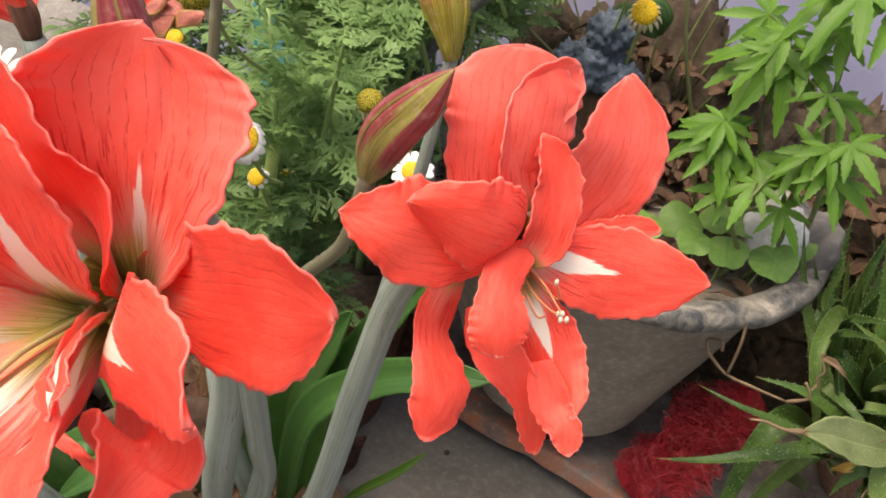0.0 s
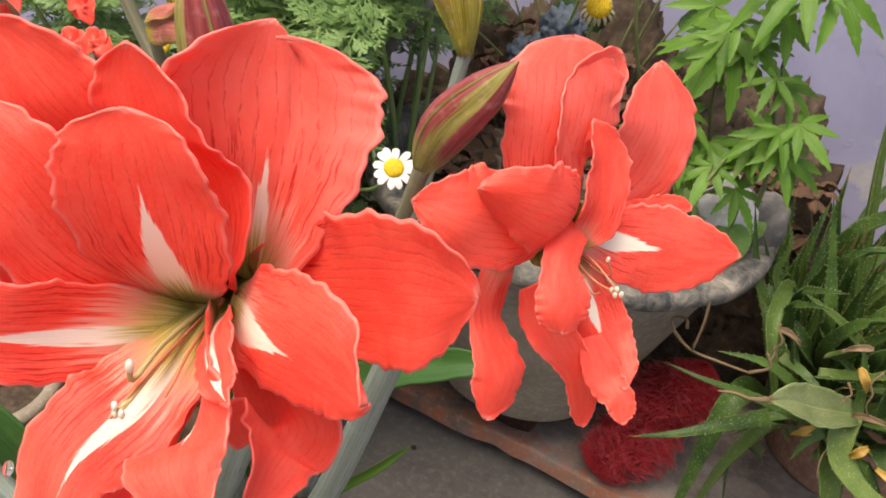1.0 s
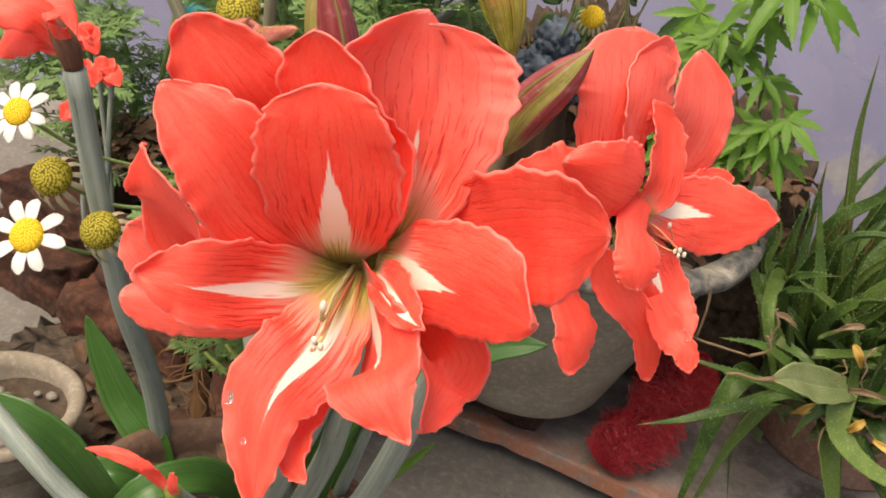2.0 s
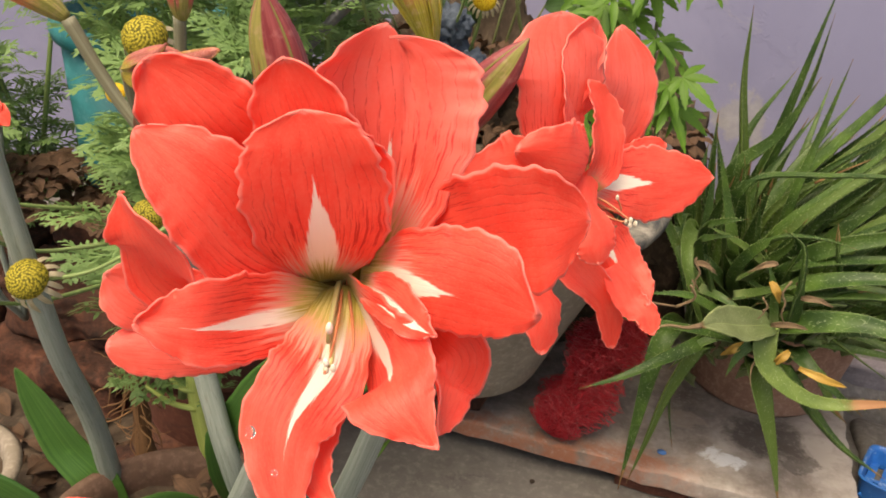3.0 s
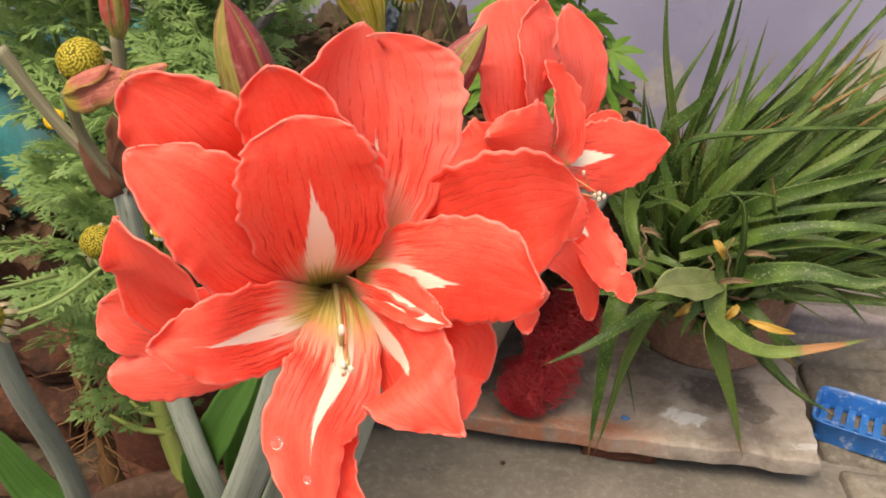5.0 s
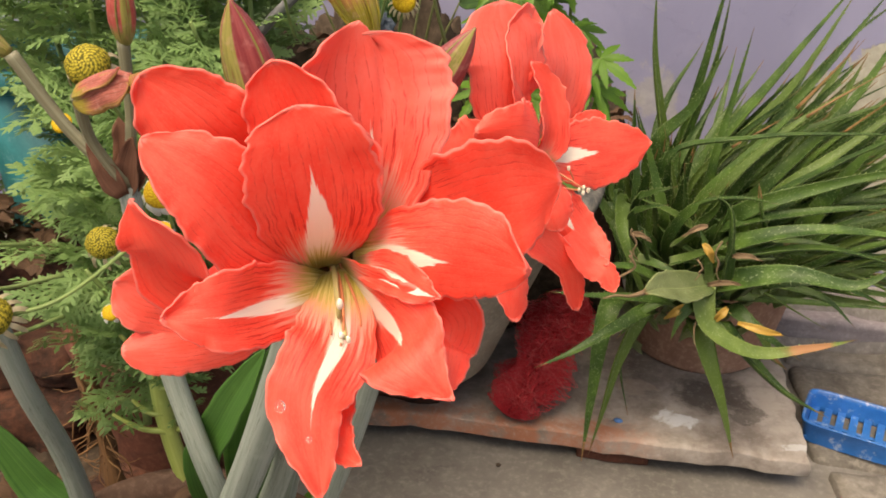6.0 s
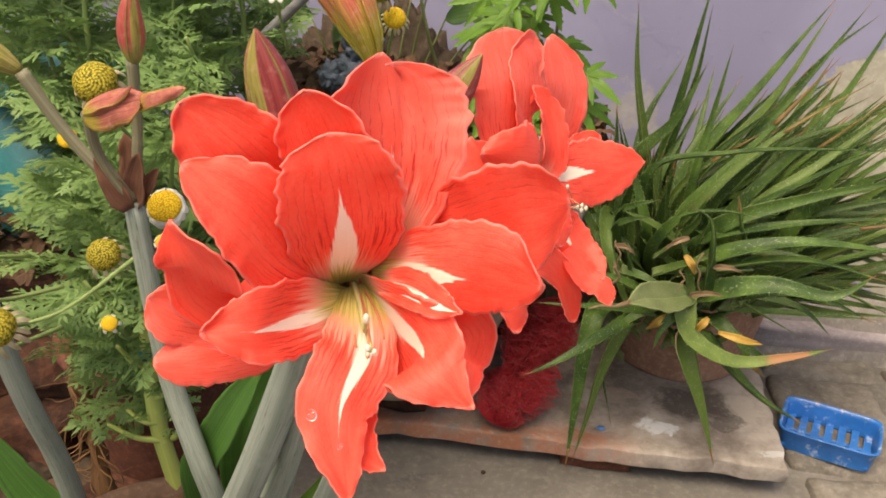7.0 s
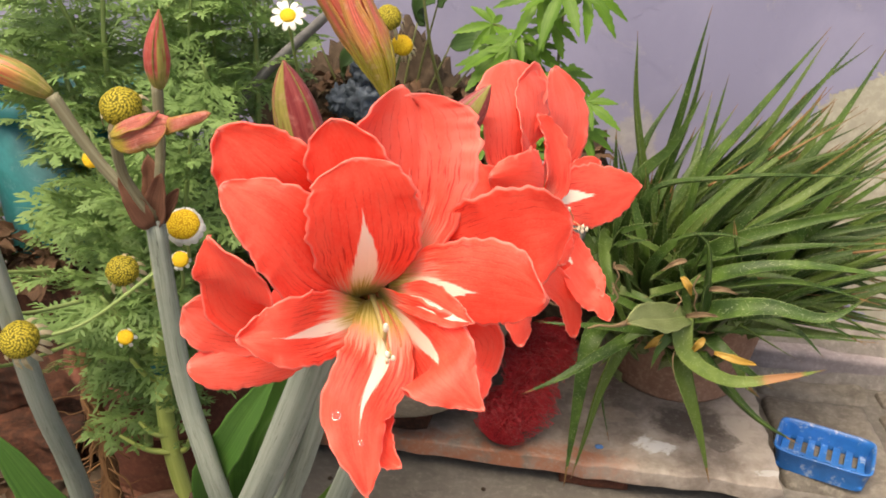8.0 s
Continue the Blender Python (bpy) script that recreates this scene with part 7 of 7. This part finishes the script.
def soap_tray():
    """A shallow tray: walls, and a floor of bars with slots between."""
    ob = thing("plastic_tray", (0.478, 1.08, 0.0), "scuffed blue plastic soap tray with slotted floor", "tray")
    ax, ay = unit(np.array([0.114, -0.040, 0.0])), unit(np.array([-0.016, -0.113, 0.0]))
    ay = unit(np.cross([0, 0, 1.0], ax)) * -1
    c, hx, hy, h = np.array([0.478, 1.083, 0.014]), 0.062, 0.043, 0.03

    def place(u, w, z):
        return c + ax * u + ay * w + np.array([0, 0, z])
    # rounded rectangular wall
    ring = []
    for k in range(32):
        a = 6.2832 * k / 32
        ring.append((math.copysign(abs(math.cos(a)) ** 0.28, math.cos(a)), math.copysign(abs(math.sin(a)) ** 0.28, math.sin(a))))
    prof = [(0.93, 0.0), (1.0, h * 0.95), (1.035, h), (1.035, h + 0.002), (0.985, h + 0.002), (0.955, h * 0.8), (0.895, 0.003)]
    verts = [place(u * hx * k, w * hy * k, z) for k, z in prof for u, w in ring]
    solid("tray_wall", verts, grid_faces(len(prof), 32, True), BLUE_PLASTIC, ob)
    for k in range(7):
        u = -0.050 + 0.1 * k / 6
        bar, f = box_data((u - 0.0048, -hy * 0.9, 0.004), (u + 0.0048, hy * 0.9, 0.0075), (1, 1, 1))
        solid("floor_bar", [place(p.x, p.y, p.z) for p in bar], f, BLUE_PLASTIC, ob, smooth=False)
    for w in (0.0,):
        bar, f = box_data((-hx * 0.9, w - 0.003, 0.0035), (hx * 0.9, w + 0.003, 0.0068), (1, 1, 1))
        solid("cross_bar", [place(p.x, p.y, p.z) for p in bar], f, BLUE_PLASTIC, ob, smooth=False)
    return ob


soap_tray()

# teal pail behind the daisies, clay pot and old bricks
DARK_CLAY = ground_material("dark damp clay", [(0.3, (0.05, 0.018, 0.012)), (0.55, (0.1, 0.035, 0.022)), (0.8, (0.16, 0.07, 0.045))], 8.0, 140.0, 0.002, 0.8, (0.03, 0.02, 0.015), 0.6)
pail = thing("teal_pail", (-0.60, 1.16, 0.0), "faded teal plastic pail behind the daisies", "pail")
v, f, uv = turned_data([(0.08, 0.0), (0.10, 0.0), (0.125, 0.428), (0.122, 0.428), (0.1, 0.05)], (-0.60, 1.16, 0.0), 40, 0.004, 2)
solid("pail_body", v, f, TEAL_PLASTIC, pail, "", uv)
v, f, uv = turned_data([(0.126, 0.42), (0.134, 0.424), (0.137, 0.436), (0.135, 0.448), (0.128, 0.452), (0.121, 0.446), (0.1215, 0.424)], (-0.60, 1.16, 0.0), 40, 0.004, 2)
solid("rim_band", v, f, TEAL_PLASTIC, pail, "thick rolled rim", uv)
pot("clay_pot", (-0.535, 0.605, 0.0), 0.06, 0.088, 0.13, BOWL_CLAY, "greyish clay pot with pebbly soil", 0.012, 0.025, 0.012, 9)
pot("dark_clay_pot", (-0.37, 0.90, 0.0), 0.085, 0.12, 0.22, DARK_CLAY, "dark reddish clay pot under the daisies", 0.012, 0.03, 0.01, 6)
PEBBLE = ground_material("grey pebble", [(0.3, (0.1, 0.085, 0.07)), (0.55, (0.18, 0.16, 0.135)), (0.8, (0.3, 0.28, 0.25))], 12.0, 200.0, 0.001, 0.8)
rng = random.Random(31)
for k in range(30):
    a, r = rng.uniform(0, 6.28), rng.uniform(0.01, 0.062)
    s = rng.uniform(0.004, 0.009)
    v, f = lump_data((-0.535 + r * math.cos(a), 0.605 + r * math.sin(a), 0.11), (s, s * 0.8, s * 0.6), 0.2, k, 2.0, 2)
    tagged(solid("pebble", v, f, PEBBLE), "rounded grey pebble on the clay pot's soil", "pebble", "pebbles")
for k, (lo, hi, seed) in enumerate([((-0.72, 0.86, 0.0), (-0.50, 0.98, 0.075), 1), ((-0.49, 0.93, 0.0), (-0.30, 1.05, 0.07), 2), ((-0.70, 0.90, 0.075), (-0.48, 1.02, 0.15), 3), ((-0.66, 0.98, 0.15), (-0.45, 1.1, 0.225), 4), ((-0.95, 0.88, 0.0), (-0.74, 1.0, 0.075), 5), ((-0.92, 0.94, 0.075), (-0.72, 1.06, 0.15), 6), ((-0.44, 0.74, 0.0), (-0.24, 0.84, 0.06), 7)]):
    v, f = box_data(lo, hi, (16, 1, 1), 0.017, seed, 0.008)
    tagged(solid("old_brick", v, f, BRICK), "crumbling old red brick in a rough stack", "brick", "old bricks")
for k, (lo, hi, seed) in enumerate([((0.12, 0.985, 0.0), (0.21, 1.08, 0.025), 1), ((0.3, 1.02, 0.0), (0.39, 1.2, 0.028), 2), ((-0.5, 1.02, 0.0), (-0.3, 1.2, 0.028), 3)]):
    v, f = box_data(lo, hi, (6, 1, 1), 0.006, seed + 20, 0.004)
    tagged(solid("brick_support", v, f, DARK_CLAY), "flat brick piece propping up the slab", "brick", "slab supports")
root = thing("fibrous_root", (-0.40, 0.71, 0.05), "hanging brown fibrous root beside the bricks", "root")
rng = random.Random(41)
spine = [(-0.372, 0.72, 0.31), (-0.368, 0.715, 0.25), (-0.36, 0.712, 0.19), (-0.355, 0.708, 0.13), (-0.345, 0.705, 0.06), (-0.345, 0.705, 0.0)]
tube("root_core", spine, [0.006, 0.009, 0.0075, 0.01, 0.008, 0.006], ROOT, root, 40, 10, wobble=0.25)
line = spline(spine, 60)
for k in range(90):
    i = rng.randint(2, 50)
    p = line[i] + np.array([rng.uniform(-0.006, 0.006), rng.uniform(-0.009, -0.002), 0])
    pts, d = [p], np.array([rng.gauss(0, 0.7), rng.gauss(-0.1, 0.3), -1.0])
    for j in range(4):
        d = unit(d + np.array([rng.gauss(0, 0.6), rng.gauss(0, 0.3), rng.gauss(-0.2, 0.4)]))
        p = p + d * rng.uniform(0.006, 0.016)
        pts.append(p)
    r = rng.uniform(0.0005, 0.0014)
    tube("root_strand", pts, [r, r, r * 0.9, r * 0.7, r * 0.4], ROOT, root, 10, 4)
# a nest of dry plant remains, and a blade of grass on the floor
litter("dry_thatch", [(-0.62, 0.97, 0.24, 0.09, 0.08), (-0.66, 0.96, 0.27, 0.05, 0.05)], "heap of dry brown plant remains on the bricks", 0.035, DRY_LEAF, 9, 160)


# a lone blade of grass, and two specks on the floor
blade_of_grass = thing("grass_blade", (-0.21, 0.745, 0.0), "lone bright green blade of grass rising from the floor", "grass")
sheet("blade", [(-0.21, 0.745, 0.0), (-0.18, 0.738, 0.08), (-0.125, 0.726, 0.166), (-0.095, 0.718, 0.219)], [0.004, 0.007, 0.009, 0.009, 0.007, 0.002], (0.1, -0.7, 0.7), STRAP_LIGHT, blade_of_grass, 0.0006, cup=0.5, seed=3, n=26, m=7, tip=0.1)
for k, (x, y) in enumerate([(-0.182, 0.938), (0.021, 0.955)]):
    v, f = lump_data((x, y, 0.002), (0.0034, 0.003, 0.0024), 0.3, k + 40, 2.0, 2)
    tagged(solid("pebble", v, f, SOIL), "small dark speck of grit on the concrete", "pebble", "grit")


# drops of water on the petals
def drop_material():
    n = Nodes("clear water")
    s = n.shader.inputs
    s["Transmission Weight"].default_value, s["IOR"].default_value = 1.0, 1.33
    wave = n.noise(n.coords(), 300.0, 1.0)
    return n.finish((1.0, 1.0, 1.0), 0.03, wave, 0.05, 0.0005, 0.5)


WATER = drop_material()
for k, (place, out, r) in enumerate([((0.0153, 0.3417, 0.6801), (0.133, -0.958, 0.254), 0.0021), ((0.007, 0.3407, 0.6839), (0.34, -0.899, 0.275), 0.0019), ((0.0035, 0.2546, 0.6138), (-0.329, -0.748, 0.576), 0.002), ((0.0138, 0.2477, 0.6088), (-0.117, -0.831, 0.545), 0.0011), ((0.021, 0.4095, 0.6247), (0.709, -0.571, 0.413), 0.0022)]):
    v, f = lump_data((0, 0, 0), (r, r * 0.9, r * 0.35), 0.06, k, 1.5, 3)
    turn = Vector(out).to_track_quat("Z", "Y").to_matrix()
    tagged(solid("water_drop", [Vector(place) + turn @ p for p in v], f, WATER), "clear flat water drop resting on a red petal", "water drop", "water drops")
